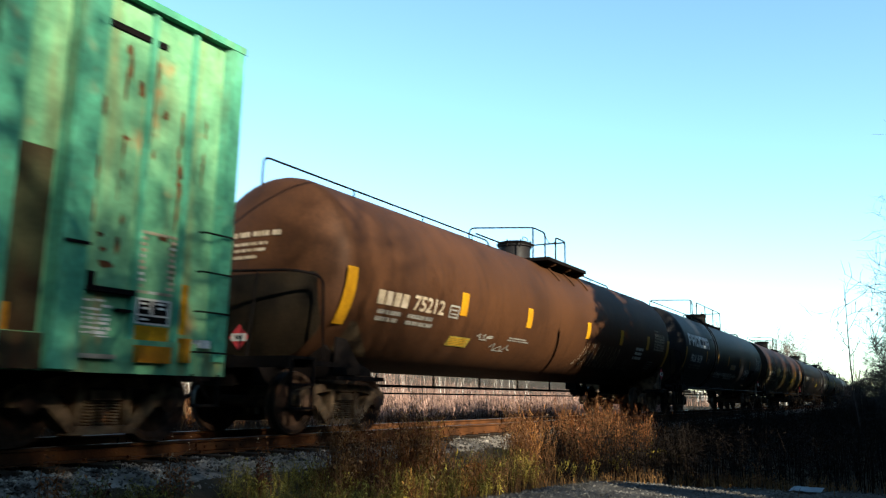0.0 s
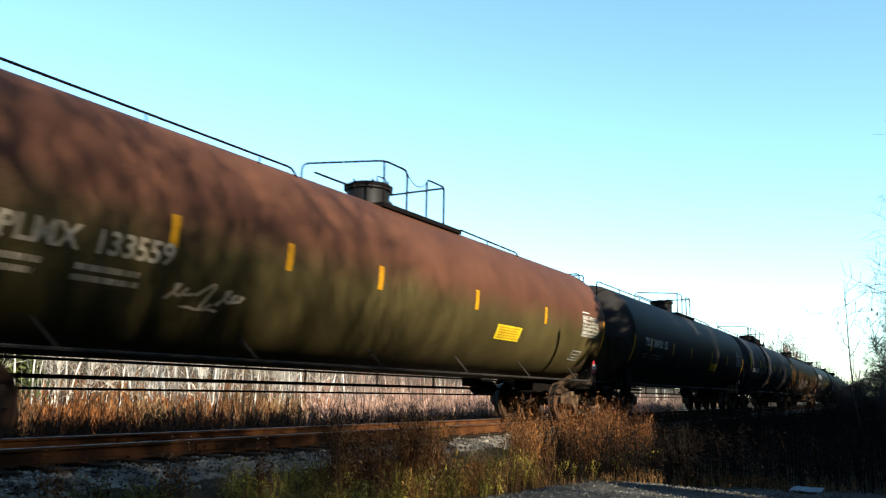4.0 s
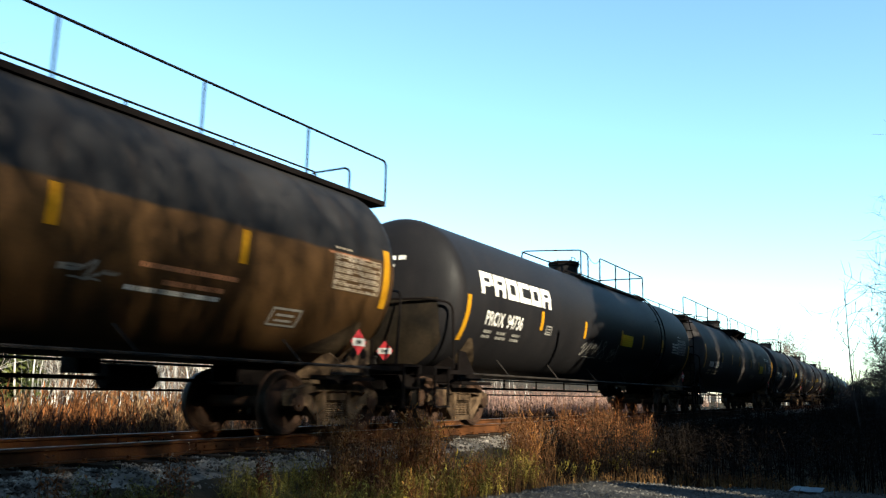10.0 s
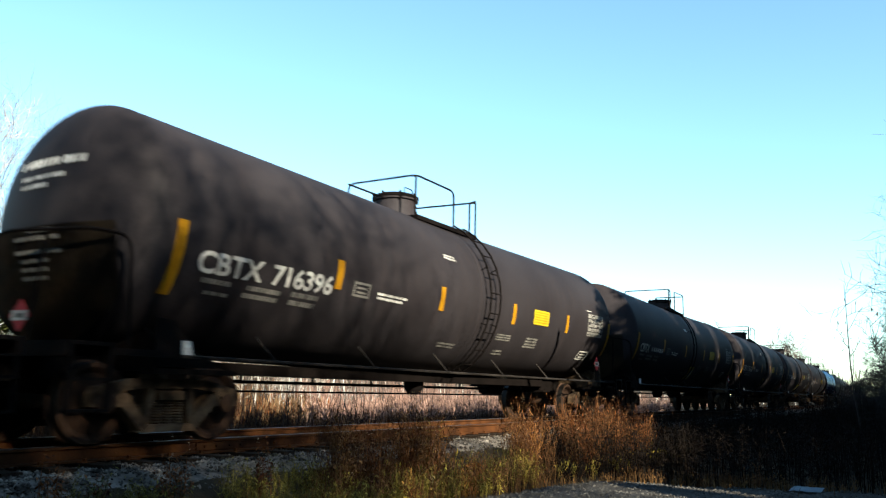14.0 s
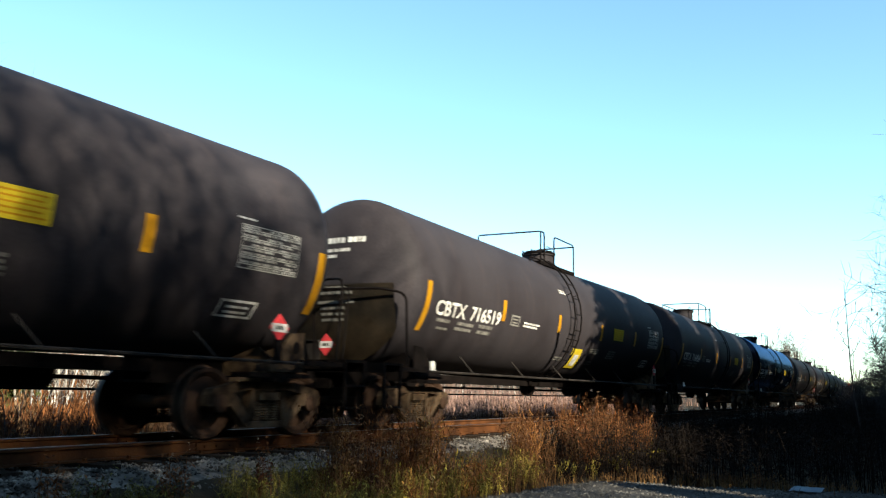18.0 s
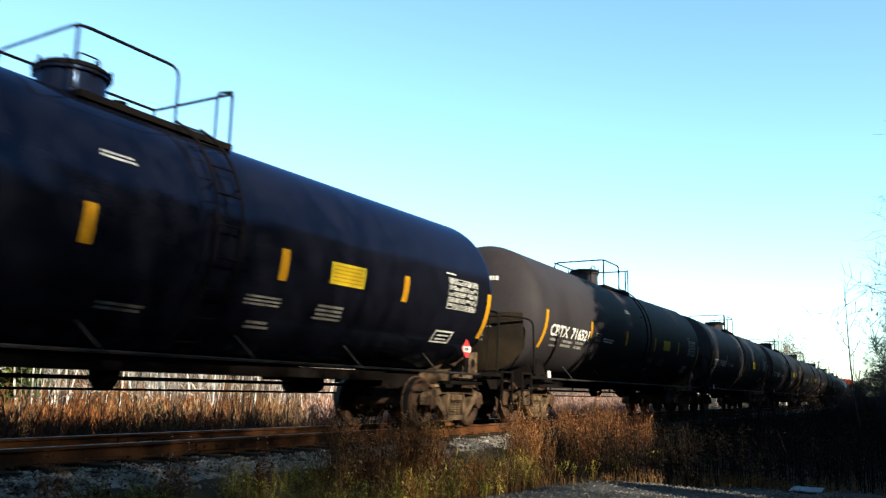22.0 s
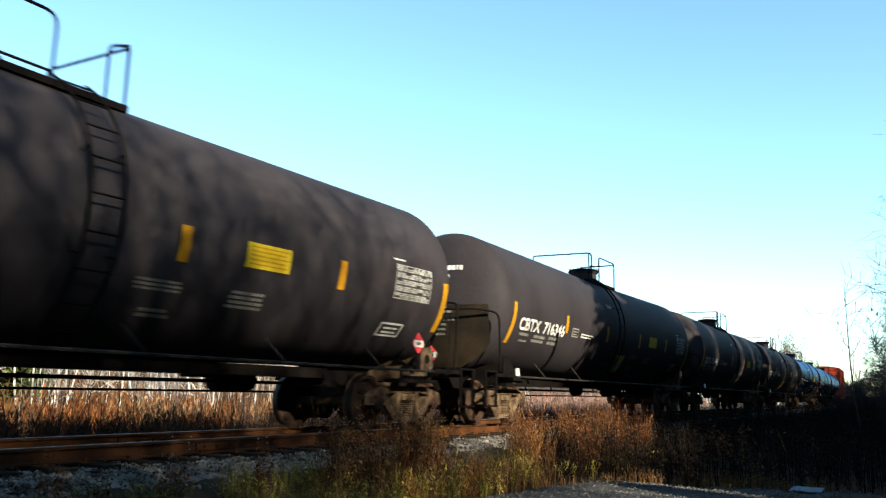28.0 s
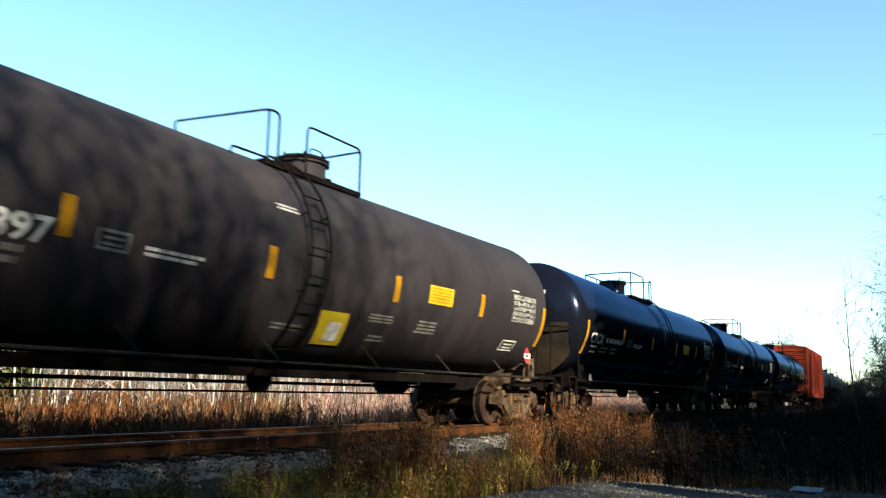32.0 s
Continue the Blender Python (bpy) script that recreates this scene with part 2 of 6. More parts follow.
def rounded(pts, r, n=4):
    """A polyline with its inner corners rounded to radius r."""
    pts = [Vector(p) for p in pts]
    out = [pts[0]]
    for a, b, c in zip(pts, pts[1:], pts[2:]):
        d0, d1 = (a - b), (c - b)
        k = min(r, d0.length * 0.45, d1.length * 0.45)
        p, q = b + d0.normalized() * k, b + d1.normalized() * k
        for i in range(n + 1):
            t = i / n
            out.append((1 - t) ** 2 * p + 2 * t * (1 - t) * b + t * t * q)
    return out + [pts[-1]]


GLYPHS = {}


def lettering(words, size, bold=0.009):
    """Flat letters as points and faces, in the plane x, y, from x = 0."""
    key = (words, size)
    if key not in GLYPHS:
        cu = bpy.data.curves.new("letters", "FONT")
        cu.body, cu.size, cu.offset, cu.resolution_u = words, size, bold, 3
        ob = bpy.data.objects.new("letters", cu)
        me = bpy.data.meshes.new_from_object(ob)
        bm = bmesh.new()
        bm.from_mesh(me)
        for k in range(-1, 6):
            bmesh.ops.bisect_plane(bm, geom=bm.verts[:] + bm.edges[:] + bm.faces[:], plane_co=(0, size * (0.1 + 0.15 * k), 0), plane_no=(0, 1, 0))
        bpy.data.objects.remove(ob)
        GLYPHS[key] = mesh_of("letters", bm, [])
    return GLYPHS[key]


def letters_on_tank(name, words, R, zc, u0, ang, size, width, mat, parent):
    """Lettering laid on a tank's side, each word a part of its own."""
    meshes = [lettering(w, size) for w in words.split()]
    wide = [max(v.co.x for v in me.vertices) for me in meshes]
    gap = 0.42 * size
    k = width / (sum(wide) + gap * (len(wide) - 1))
    for i, me in enumerate(meshes):
        bm = bmesh.new()
        bm.from_mesh(me)
        for v in bm.verts:
            a = radians(ang) + v.co.y / R
            v.co = (u0 + v.co.x * k, -(R + 0.007) * math.cos(a), zc + (R + 0.007) * math.sin(a))
        part(name if i == len(meshes) - 1 else "reporting_mark", bm, mat, parent, soft_edges=False)
        u0 += (wide[i] + gap) * k


TRACK_Y = 8.77


def line_y(x):
    """The track's middle: straight past the camera, then a long bend."""
    return TRACK_Y + max(0.0, x - 4.0) ** 2 / 7000


def on_line(x, z=0.0):
    return pose(x, line_y(x), z, 0, 0, math.degrees(math.atan(max(0.0, x - 4.0) / 3500)))

# ------------------------------------------------------------------ freight cars
TANK_R, TANK_Z = 1.546, 2.524
WHEEL_R, AXLE_X = 0.457, 0.89


def wheelset_mesh():
    bm = bmesh.new()
    for s in (-1, 1):
        # plate, hub, rim and flange of one wheel; the tread is worn bright
        prof = [(0.055, 0.02), (0.055, 0.13), (0.03, 0.15), (0.005, 0.34), (0.055, 0.385), (0.07, 0.40), (0.07, 0.452), (-0.055, 0.462), (-0.068, 0.487), (-0.085, 0.48), (-0.085, 0.40), (-0.06, 0.38), (-0.02, 0.15), (-0.06, 0.13), (-0.06, 0.02)]
        lathe(bm, [(s * 0.775 + s * a, r) for a, r in prof], "y", 28, idx=lambda i: 1 if i == 6 else 0)
        lathe(bm, [(s * 0.90, 0.09), (s * 0.94, 0.115), (s * 1.09, 0.115), (s * 1.11, 0.07), (s * 1.115, 0.01)], "y", 14)
    lathe(bm, [(-0.92, 0.075), (-0.7, 0.095), (0.0, 0.082), (0.7, 0.095), (0.92, 0.075)], "y", 12)
    return smooth(mesh_of("wheelset", bm, [WHEEL_M, BRIGHT]), 35)


def side_frame_mesh():
    bm = bmesh.new()
    y0, y1 = -0.075, 0.075
    for s in (-1, 1):
        plate(bm, [(s * x, z) for x, z in ((0.0, 0.62), (0.0, 0.74), (0.55, 0.74), (1.02, 0.64), (1.08, 0.56), (1.08, 0.42), (1.01, 0.42), (0.99, 0.545), (0.79, 0.545), (0.77, 0.42), (0.70, 0.42), (0.66, 0.60), (0.30, 0.64))], "y", y0, y1)
        plate(bm, [(s * x, z) for x, z in ((0.70, 0.55), (0.70, 0.42), (0.40, 0.14), (0.28, 0.14), (0.28, 0.22), (0.62, 0.57))], "y", y0, y1)
        plate(bm, [(s * x, z) for x, z in ((0.24, 0.64), (0.33, 0.64), (0.36, 0.20), (0.28, 0.20))], "y", y0, y1)
        box(bm, s * 0.885 - 0.11, s * 0.885 + 0.11, -0.09, 0.09, 0.53, 0.60)
    plate(bm, [(-0.42, 0.13), (0.42, 0.13), (0.36, 0.22), (-0.36, 0.22)], "y", y0 - 0.03, y1 + 0.03)
    return mesh_of("side_frame", bm, TRUCK_M)


def spring_mesh():
    bm = bmesh.new()
    for x in (0.0,):
        prof = []
        for i in range(8):
            z = 0.22 + 0.033 * i
            prof += [(z, 0.048), (z + 0.011, 0.07), (z + 0.024, 0.07)]
        lathe(bm, prof, "z", 10, (x, 0, 0))
    return smooth(mesh_of("spring", bm, TRUCK_M))


def truck_bolster_mesh():
    bm = bmesh.new()
    plate(bm, [(-1.1, 0.50), (-1.1, 0.60), (-0.55, 0.74), (0.55, 0.74), (1.1, 0.60), (1.1, 0.50), (0.6, 0.42), (-0.6, 0.42)], "x", -0.19, 0.19)
    lathe(bm, [(0.72, 0.2), (0.80, 0.2)], "z", 16)
    for s in (-1, 1):
        box(bm, -0.22, 0.22, s * 0.62 - 0.09, s * 0.62 + 0.09, 0.72, 0.80)
    return mesh_of("truck", bm, TRUCK_M)


def brake_beam_mesh():
    bm = bmesh.new()
    box(bm, -0.04, 0.04, -0.72, 0.72, 0.36, 0.44)
    tube(bm, [(0.02, -0.7, 0.38), (0.22, 0, 0.40), (0.02, 0.7, 0.38)], 0.02)
    for s in (-1, 1):
        plate(bm, [(-0.09, 0.26), (0.02, 0.26), (0.05, 0.40), (0.02, 0.54), (-0.07, 0.54), (-0.04, 0.40)], "y", s * 0.775 - 0.05, s * 0.775 + 0.05)
    return mesh_of("brake_beam", bm, IRON)


WHEELSET, SIDE_FRAME, SPRING, BOLSTER, BEAM = wheelset_mesh(), side_frame_mesh(), spring_mesh(), truck_bolster_mesh(), brake_beam_mesh()
WHEELSETS = {-1: [], 1: []}


def truck(parent, u):
    t = part("truck", BOLSTER, None, parent, "rust-brown four-wheel truck", at=(u, 0, 0), soft_edges=False)
    for s in (-1, 1):
        part("side_frame", SIDE_FRAME, None, t, at=(0, s * 1.0, 0), soft_edges=False)
        for x in (-0.16, 0.0, 0.16):
            part("spring", SPRING, None, t, at=(x, s * 1.0, 0), soft_edges=False)
        part("brake_beam", BEAM, None, t, at=(s * 0.40, 0, 0), soft_edges=False).rotation_euler[2] = 0 if s > 0 else math.pi
        w = part("wheelset", WHEELSET, None, t, at=(s * AXLE_X, 0, WHEEL_R), soft_edges=False)
        w["axle"] = s
    return t


def coupler_mesh():
    bm = bmesh.new()
    box(bm, 0.10, 0.75, -0.065, 0.065, 0.78, 0.94)
    plate(bm, [(0.14, -0.13), (0.14, 0.15), (0.02, 0.17), (-0.05, 0.10), (0.03, 0.04), (0.02, -0.03), (-0.07, -0.10), (-0.02, -0.15)], "z", 0.74, 0.98)
    tube(bm, [(0.25, 0.22, 0.85), (0.1, 0.26, 0.55), (-0.02, 0.24, 0.48)], 0.03)
    return mesh_of("coupler", bm, IRON)


def end_frame_mesh():
    """Stub sill, body bolster wings, end platform and steps of a tank car's front end (x from its coupler face)."""
    bm = bmesh.new()
    box(bm, 0.35, 3.3, -0.28, -0.24, 0.74, 1.10)
    box(bm, 0.35, 3.3, 0.24, 0.28, 0.74, 1.10)
    box(bm, 0.35, 3.3, -0.36, 0.36, 0.70, 0.74)
    box(bm, 0.30, 0.36, -0.36, 0.36, 0.68, 1.12)
    return mesh_of("stub_sill", bm, IRON)


def bolster_wing_mesh(s, skin):
    bm = bmesh.new()
    plate(bm, [(s * 0.25, 0.82), (s * 1.22, 0.84), (s * 1.20, 1.16), (s * 1.0, 1.33), (s * 0.9, 1.26), (s * 0.25, 1.06)], "x", 1.52, 1.58, 1)
    plate(bm, [(s * 0.25, 0.82), (s * 1.22, 0.84), (s * 1.20, 1.04), (s * 0.9, 1.22), (s * 0.25, 1.02)], "x", 1.98, 2.04, 1)
    box(bm, 1.42, 2.66, s * 1.06 if s > 0 else -1.36, s * 1.36 if s > 0 else -1.06, 0.80, 0.86)
    y0, y1 = sorted((s * 1.24, s * 1.27))
    plate(bm, [(1.46, 0.88), (2.42, 0.88), (2.40, 0.96), (2.05, 1.08), (1.74, 1.42), (1.48, 1.44)], "y", y0, y1, 1)
    lathe(bm, [(s * 1.272, 0.085), (s * 1.276, 0.08), (s * 1.277, 0.01)], "y", 12, (1.64, 0, 1.22))
    return mesh_of("bolster_wing", bm, [IRON, skin])


def end_platform_mesh():
    bm = bmesh.new()
    box(bm, 0.22, 0.78, -1.48, 1.48, 1.06, 1.10)
    box(bm, 0.22, 0.26, -1.48, 1.48, 0.94, 1.06)
    box(bm, 0.74, 0.78, -1.48, 1.48, 0.96, 1.06)
    for s in (-1, 1):
        for x in (0.28, 0.74):
            box(bm, x - 0.02, x + 0.02, s * 1.46 - 0.02, s * 1.46 + 0.02, 0.38, 1.06)
        box(bm, 0.26, 0.76, s * 1.46 - 0.04, s * 1.46 + 0.04, 0.38, 0.41)
        box(bm, 0.26, 0.76, s * 1.46 - 0.04, s * 1.46 + 0.04, 0.70, 0.73)
        box(bm, 0.76, 1.7, s * 1.42 - 0.03, s * 1.42 + 0.03, 0.98, 1.05)
    return mesh_of("end_platform", bm, IRON)


def end_rail_mesh():
    bm = bmesh.new()
    tube(bm, rounded([(0.96, -1.45, 1.08), (0.88, -1.45, 2.28), (0.62, -1.10, 2.35), (0.36, 0, 2.36), (0.62, 1.10, 2.35), (0.88, 1.45, 2.28), (0.96, 1.45, 1.08)], 0.16), 0.022, 6)
    tube(bm, [(0.36, -0.55, 1.1), (0.48, -0.55, 2.355)], 0.016, 5)
    tube(bm, [(0.36, 0.55, 1.1), (0.48, 0.55, 2.355)], 0.016, 5)
    return mesh_of("end_handrail", bm, IRON)


HEAD = 0.66


def head_x(rr, apex):
    """How far back a tank's domed head lies at the share rr of the radius squared; apex: its foremost point."""
    return apex + HEAD * (1 - math.sqrt(1 - min(0.995, rr)))


def shield_mesh(mat, apex, flat=1.0, R=TANK_R):
    """The plate that covers the lower half of a tank's head."""
    bm = bmesh.new()
    rows = []
    for i in range(13):
        z = -R * 0.93 + (R * 0.93 - 0.14) * i / 12
        half = min(1.22, math.sqrt(max(0.02, (R * 0.99) ** 2 - z * z)))
        row = []
        for k in range(17):
            y = half * (k / 8 - 1)
            rr = flat * min(0.999, (y * y + z * z) / (R * R))
            row.append(bm.verts.new((head_x(rr, apex) - 0.045, y, TANK_Z + z)))
        rows.append(row)
    fs = [bm.faces.new((a[k], b[k], b[k + 1], a[k + 1])) for a, b in zip(rows, rows[1:]) for k in range(16)]
    bmesh.ops.solidify(bm, geom=fs, thickness=0.03)
    return mesh_of("head_shield", bm, mat)


COUPLER, STUB, PLATFORM, ENDRAIL = coupler_mesh(), end_frame_mesh(), end_platform_mesh(), smooth(end_rail_mesh())
WINGS = {(s, end): bolster_wing_mesh(s, TRUCK_M if end else IRON) for s in (-1, 1) for end in (0, 1)}


def tank_mesh(L, mat, ends, R=TANK_R, seams=()):
    """A tank with domed heads; ends: how far its apexes lie from the coupler faces."""
    bm = bmesh.new()
    n = 16
    dome = [(HEAD * (1 - math.sin(a)), max(0.01, R * math.cos(a))) for a in (math.pi / 2 * (1 - (i / n)) for i in range(n + 1))]
    lead, trail = ends
    mid = []
    for s in sorted(seams):
        mid += [(s - 0.06, R), (s - 0.03, R), (s - 0.02, R + 0.003), (s + 0.02, R + 0.003), (s + 0.03, R), (s + 0.06, R)]
    mid += [(lead + HEAD + 0.06, R), (L - trail - HEAD - 0.06, R)]
    mid = sorted(mid + [(L / 2 + 0.1, R)]) if not any(abs(s - L / 2) < 0.2 for s in seams) else sorted(mid)
    lathe(bm, [(lead + x, r) for x, r in dome] + mid + [(L - trail - x, r) for x, r in dome[::-1]], "x", 72, (0, 0, TANK_Z))
    return smooth(mesh_of("tank", bm, mat), 30)


def on_arc(R, a, u, off):
    return (u, -(R + off) * math.cos(radians(a)), TANK_Z + (R + off) * math.sin(radians(a)))


def ladder_mesh(R, u, a0=62, a1=-62, step=13.5, w=0.42):
    bm = bmesh.new()
    for x in (u - w / 2, u + w / 2):
        tube(bm, [on_arc(R, a0 + (a1 - a0) * i / 12, x, 0.14) for i in range(13)], 0.020, 5)
    a = a0 - 6
    while a > a1:
        tube(bm, [on_arc(R, a, u - w / 2, 0.14), on_arc(R, a, u + w / 2, 0.14)], 0.013, 5)
        a -= step
    for a in (a0, 20, -20, a1):
        for x in (u - w / 2, u + w / 2):
            tube(bm, [on_arc(R, a, x, -0.01), on_arc(R, a, x, 0.14)], 0.012, 4)
    return mesh_of("side_ladder", bm, IRON)


def dome_parts(parent, u, mat, lid_label=""):
    bm = bmesh.new()
    lathe(bm, [(3.98, 0.44), (4.06, 0.41), (4.36, 0.41), (4.38, 0.45), (4.42, 0.45)], "z", 24, (u, 0, 0))
    d = part("manway_dome", bm, mat, parent)
    bm = bmesh.new()
    lathe(bm, [(4.422, 0.47), (4.45, 0.47), (4.50, 0.40), (4.53, 0.2), (4.54, 0.02)], "z", 24, (u, 0, 0))
    for k in range(8):
        a = math.pi / 4 * k
        tube(bm, [(u + 0.45 * math.cos(a), 0.45 * math.sin(a), 4.36), (u + 0.45 * math.cos(a), 0.45 * math.sin(a), 4.52)], 0.02, 5)
    tube(bm, rounded([(u - 0.15, -0.3, 4.5), (u - 0.15, -0.3, 4.62), (u + 0.15, -0.3, 4.62), (u + 0.15, -0.3, 4.5)], 0.06), 0.012, 5)
    part("lid", bm, IRON, d, lid_label)
    bm = bmesh.new()
    lathe(bm, [(3.9, 0.09), (4.28, 0.09), (4.30, 0.12), (4.34, 0.12)], "z", 12, (u + 0.75, 0.1, 0))
    part("relief_valve", bm, IRON, d)


def grating(parent, u0, u1, y0, y1, z, name="walkway_grating", brackets=(), skin_mat=None):
    bm = bmesh.new()
    for y in (y0, y1):
        box(bm, u0, u1, y - 0.02, y + 0.02, z - 0.07, z + 0.012)
    for x in (u0 + 0.02, u1 - 0.02):
        box(bm, x - 0.02, x + 0.02, y0 + 0.02, y1 - 0.02, z - 0.07, z + 0.012)
    k = int((y1 - y0) / 0.07)
    for i in range(1, k):
        y = y0 + (y1 - y0) * i / k
        box(bm, u0 + 0.04, u1 - 0.04, y - 0.006, y + 0.006, z - 0.03, z)
    x = u0 + 0.3
    while x < u1 - 0.1:
        box(bm, x - 0.008, x + 0.008, y0 + 0.02, y1 - 0.02, z - 0.034, z - 0.004)
        x += 0.3
    g = part(name, bm, IRON, parent, soft_edges=False)
    bm = bmesh.new()
    box(bm, u0 + 0.042, u1 - 0.042, y0 + 0.022, y1 - 0.022, z - 0.052, z - 0.038)
    part("deck_plate", bm, IRON, g, soft_edges=False)
    for x in brackets:
        bm = bmesh.new()
        def skin(y):
            return TANK_Z + math.sqrt(TANK_R ** 2 - y * y)
        e = y0 + 0.02
        plate(bm, [(e, z - 0.072), (e, z - 0.13), (e + 0.24, skin(e + 0.24)), (e + 0.36, skin(e + 0.36)), (e + 0.48, skin(e + 0.48)), (e + 0.5, z - 0.072)], "x", x - 0.012, x + 0.012)
        tube(bm, [(x, -(TANK_R + 0.02) * math.cos(radians(a)), TANK_Z + (TANK_R + 0.02) * math.sin(radians(a))) for a in (54, 50, 45, 40, 35)], 0.022, 5)
        part("bracket", bm, skin_mat or IRON, g, soft_edges=False)
    return g


def chain(car, u0, u1, y, z, dip=0.16):
    """A slack safety chain across the gap in a railing."""
    bm = bmesh.new()
    tube(bm, [(u0 + (u1 - u0) * i / 8, y, z - dip * (1 - (i / 4 - 1) ** 2)) for i in range(9)], 0.009, 5)
    return part("safety_chain", bm, IRON, car)


def dirty_saddle(car, L):
    """The dirt-splashed bracket plates that run up a tank's side over each truck."""
    for end in (0, 1):
        bm = bmesh.new()
        rows = []
        for i in range(7):
            t = i / 6
            a = radians(-58 + 26 * t)
            inner = 1.90 + 0.95 * (1 - t)
            rows.append([bm.verts.new(((u if end == 0 else L - u), -(TANK_R + 0.012) * math.cos(a), TANK_Z + (TANK_R + 0.012) * math.sin(a))) for u in (1.75, inner)])
        for p, q in zip(rows, rows[1:]):
            bm.faces.new((p[0], p[1], q[1], q[0]) if end == 0 else (p[1], p[0], q[0], q[1]))
        part("saddle_plate", bm, SADDLE_M, car, "brown dirt-splashed saddle plate", soft_edges=False)


def bars(parent, mesh_args, mat, name="railing", r=0.020):
    bm = bmesh.new()
    for line in mesh_args:
        tube(bm, line, r, 6)
    return part(name, bm, mat, parent)


def posts(us, y, z0, z1):
    return [[(u, y, z0), (u, y, z1)] for u in us]


def stencil(parent, blocks, mat, R=TANK_R, name="stencil_block"):
    """blocks: (first u, last u, top angle, bottom angle, lines) - unreadable small writing as words of short bars."""
    bm = bmesh.new()
    rng = random.Random(len(blocks) * 7 + int(blocks[0][0] * 100))
    for u0, u1, a0, a1, k in blocks:
        h = (a0 - a1) / k
        unit = max(0.03, radians(h) * R * 0.34)
        for i in range(k):
            u, last = u0 + rng.uniform(0, 0.06) * (u1 - u0), u0 + (u1 - u0) * rng.uniform(0.80, 1.0)
            while u < last:
                w = min(rng.uniform(0.8, 1.5) * unit, last - u)
                if w > 0.012:
                    curved(bm, R, TANK_Z, u, u + w, a0 - i * h - h * 0.60, a0 - i * h, 0.006, 1)
                u += w + unit * (0.22 if rng.random() < 0.8 else 0.8)
    return tagged(part(name, bm, mat, parent, soft_edges=False), kind="stuff")


def data_grid(parent, u0, u1, a0, a1, rows, mat, seed=1, R=TANK_R):
    """A stencilled table of maintenance data: a ruled frame, and words of small bars in uneven columns."""
    rng = random.Random(seed)
    bm = bmesh.new()
    h = (a0 - a1) / rows
    for i in range(rows + 1):
        if i in (0, 1, rows) or i % 2 == 1:
            curved(bm, R, TANK_Z, u0, u1, a0 - i * h - 0.22, a0 - i * h + 0.22, 0.006, 1)
    for u in (u0, u1 - 0.014):
        curved(bm, R, TANK_Z, u, u + 0.014, a1, a0, 0.0065, 6)
    for i in range(rows):
        u = u0 + 0.035
        while u < u1 - 0.08:
            n = rng.randint(2, 5)
            if rng.random() < 0.88:
                for _ in range(n):
                    b = rng.uniform(0.022, 0.036)
                    if u + b < u1 - 0.02:
                        curved(bm, R, TANK_Z, u, u + b, a0 - i * h - h * 0.78, a0 - i * h - h * 0.24, 0.0065, 1)
                    u += b + 0.011
            else:
                u += 0.12
            u += 0.035
    return tagged(part("data_panel", bm, mat, parent, soft_edges=False), kind="stuff")


def mark_blocks(parent, u0, u1, a0, a1, mat):
    """An owner's mark as four plain blocks."""
    w = (u1 - u0) / 4
    for i in range(4):
        bm = bmesh.new()
        curved(bm, TANK_R, TANK_Z, u0 + w * i, u0 + w * (i + 0.80), a1, a0, 0.006, 4)
        part("mark_block", bm, mat, parent, soft_edges=False)


def frame_sign(parent, u0, u1, a0, a1, mat, R=TANK_R, name="consolidated_stencil"):
    bm = bmesh.new()
    t, ta = 0.035, 1.3
    for p in ((u0, u1, a0 - ta, a0), (u0, u1, a1, a1 + ta), (u0, u0 + t, a1 + ta, a0 - ta), (u1 - t, u1, a1 + ta, a0 - ta)):
        curved(bm, R, TANK_Z, *p, 0.006, 4)
    w = u1 - u0
    curved(bm, R, TANK_Z, u0 + 0.2 * w, u1 - 0.2 * w, a1 + (a0 - a1) * 0.55, a1 + (a0 - a1) * 0.68, 0.006, 2)
    curved(bm, R, TANK_Z, u0 + 0.2 * w, u1 - 0.2 * w, a1 + (a0 - a1) * 0.25, a1 + (a0 - a1) * 0.38, 0.006, 2)
    return part(name, bm, mat, parent, soft_edges=False)


def yellow_sign(parent, u0, u1, a0, a1, mat=None, slant=0.0, name="warning_sign"):
    bm = bmesh.new()
    curved(bm, TANK_R, TANK_Z, u0, u1, a1, a0, 0.010, 8, slant)
    s = part(name, bm, mat or LEMON, parent, "yellow warning sign", soft_edges=False)
    for i in range(5):
        bm = bmesh.new()
        top = a0 - (a0 - a1) * (0.12 + 0.17 * i)
        curved(bm, TANK_R, TANK_Z, u0 + 0.06 * (u1 - u0), u1 - (0.07 + 0.05 * (i % 2)) * (u1 - u0), top - (a0 - a1) * 0.06, top, 0.014, 2)
        part("sign_line", bm, YELLOW, s, soft_edges=False)


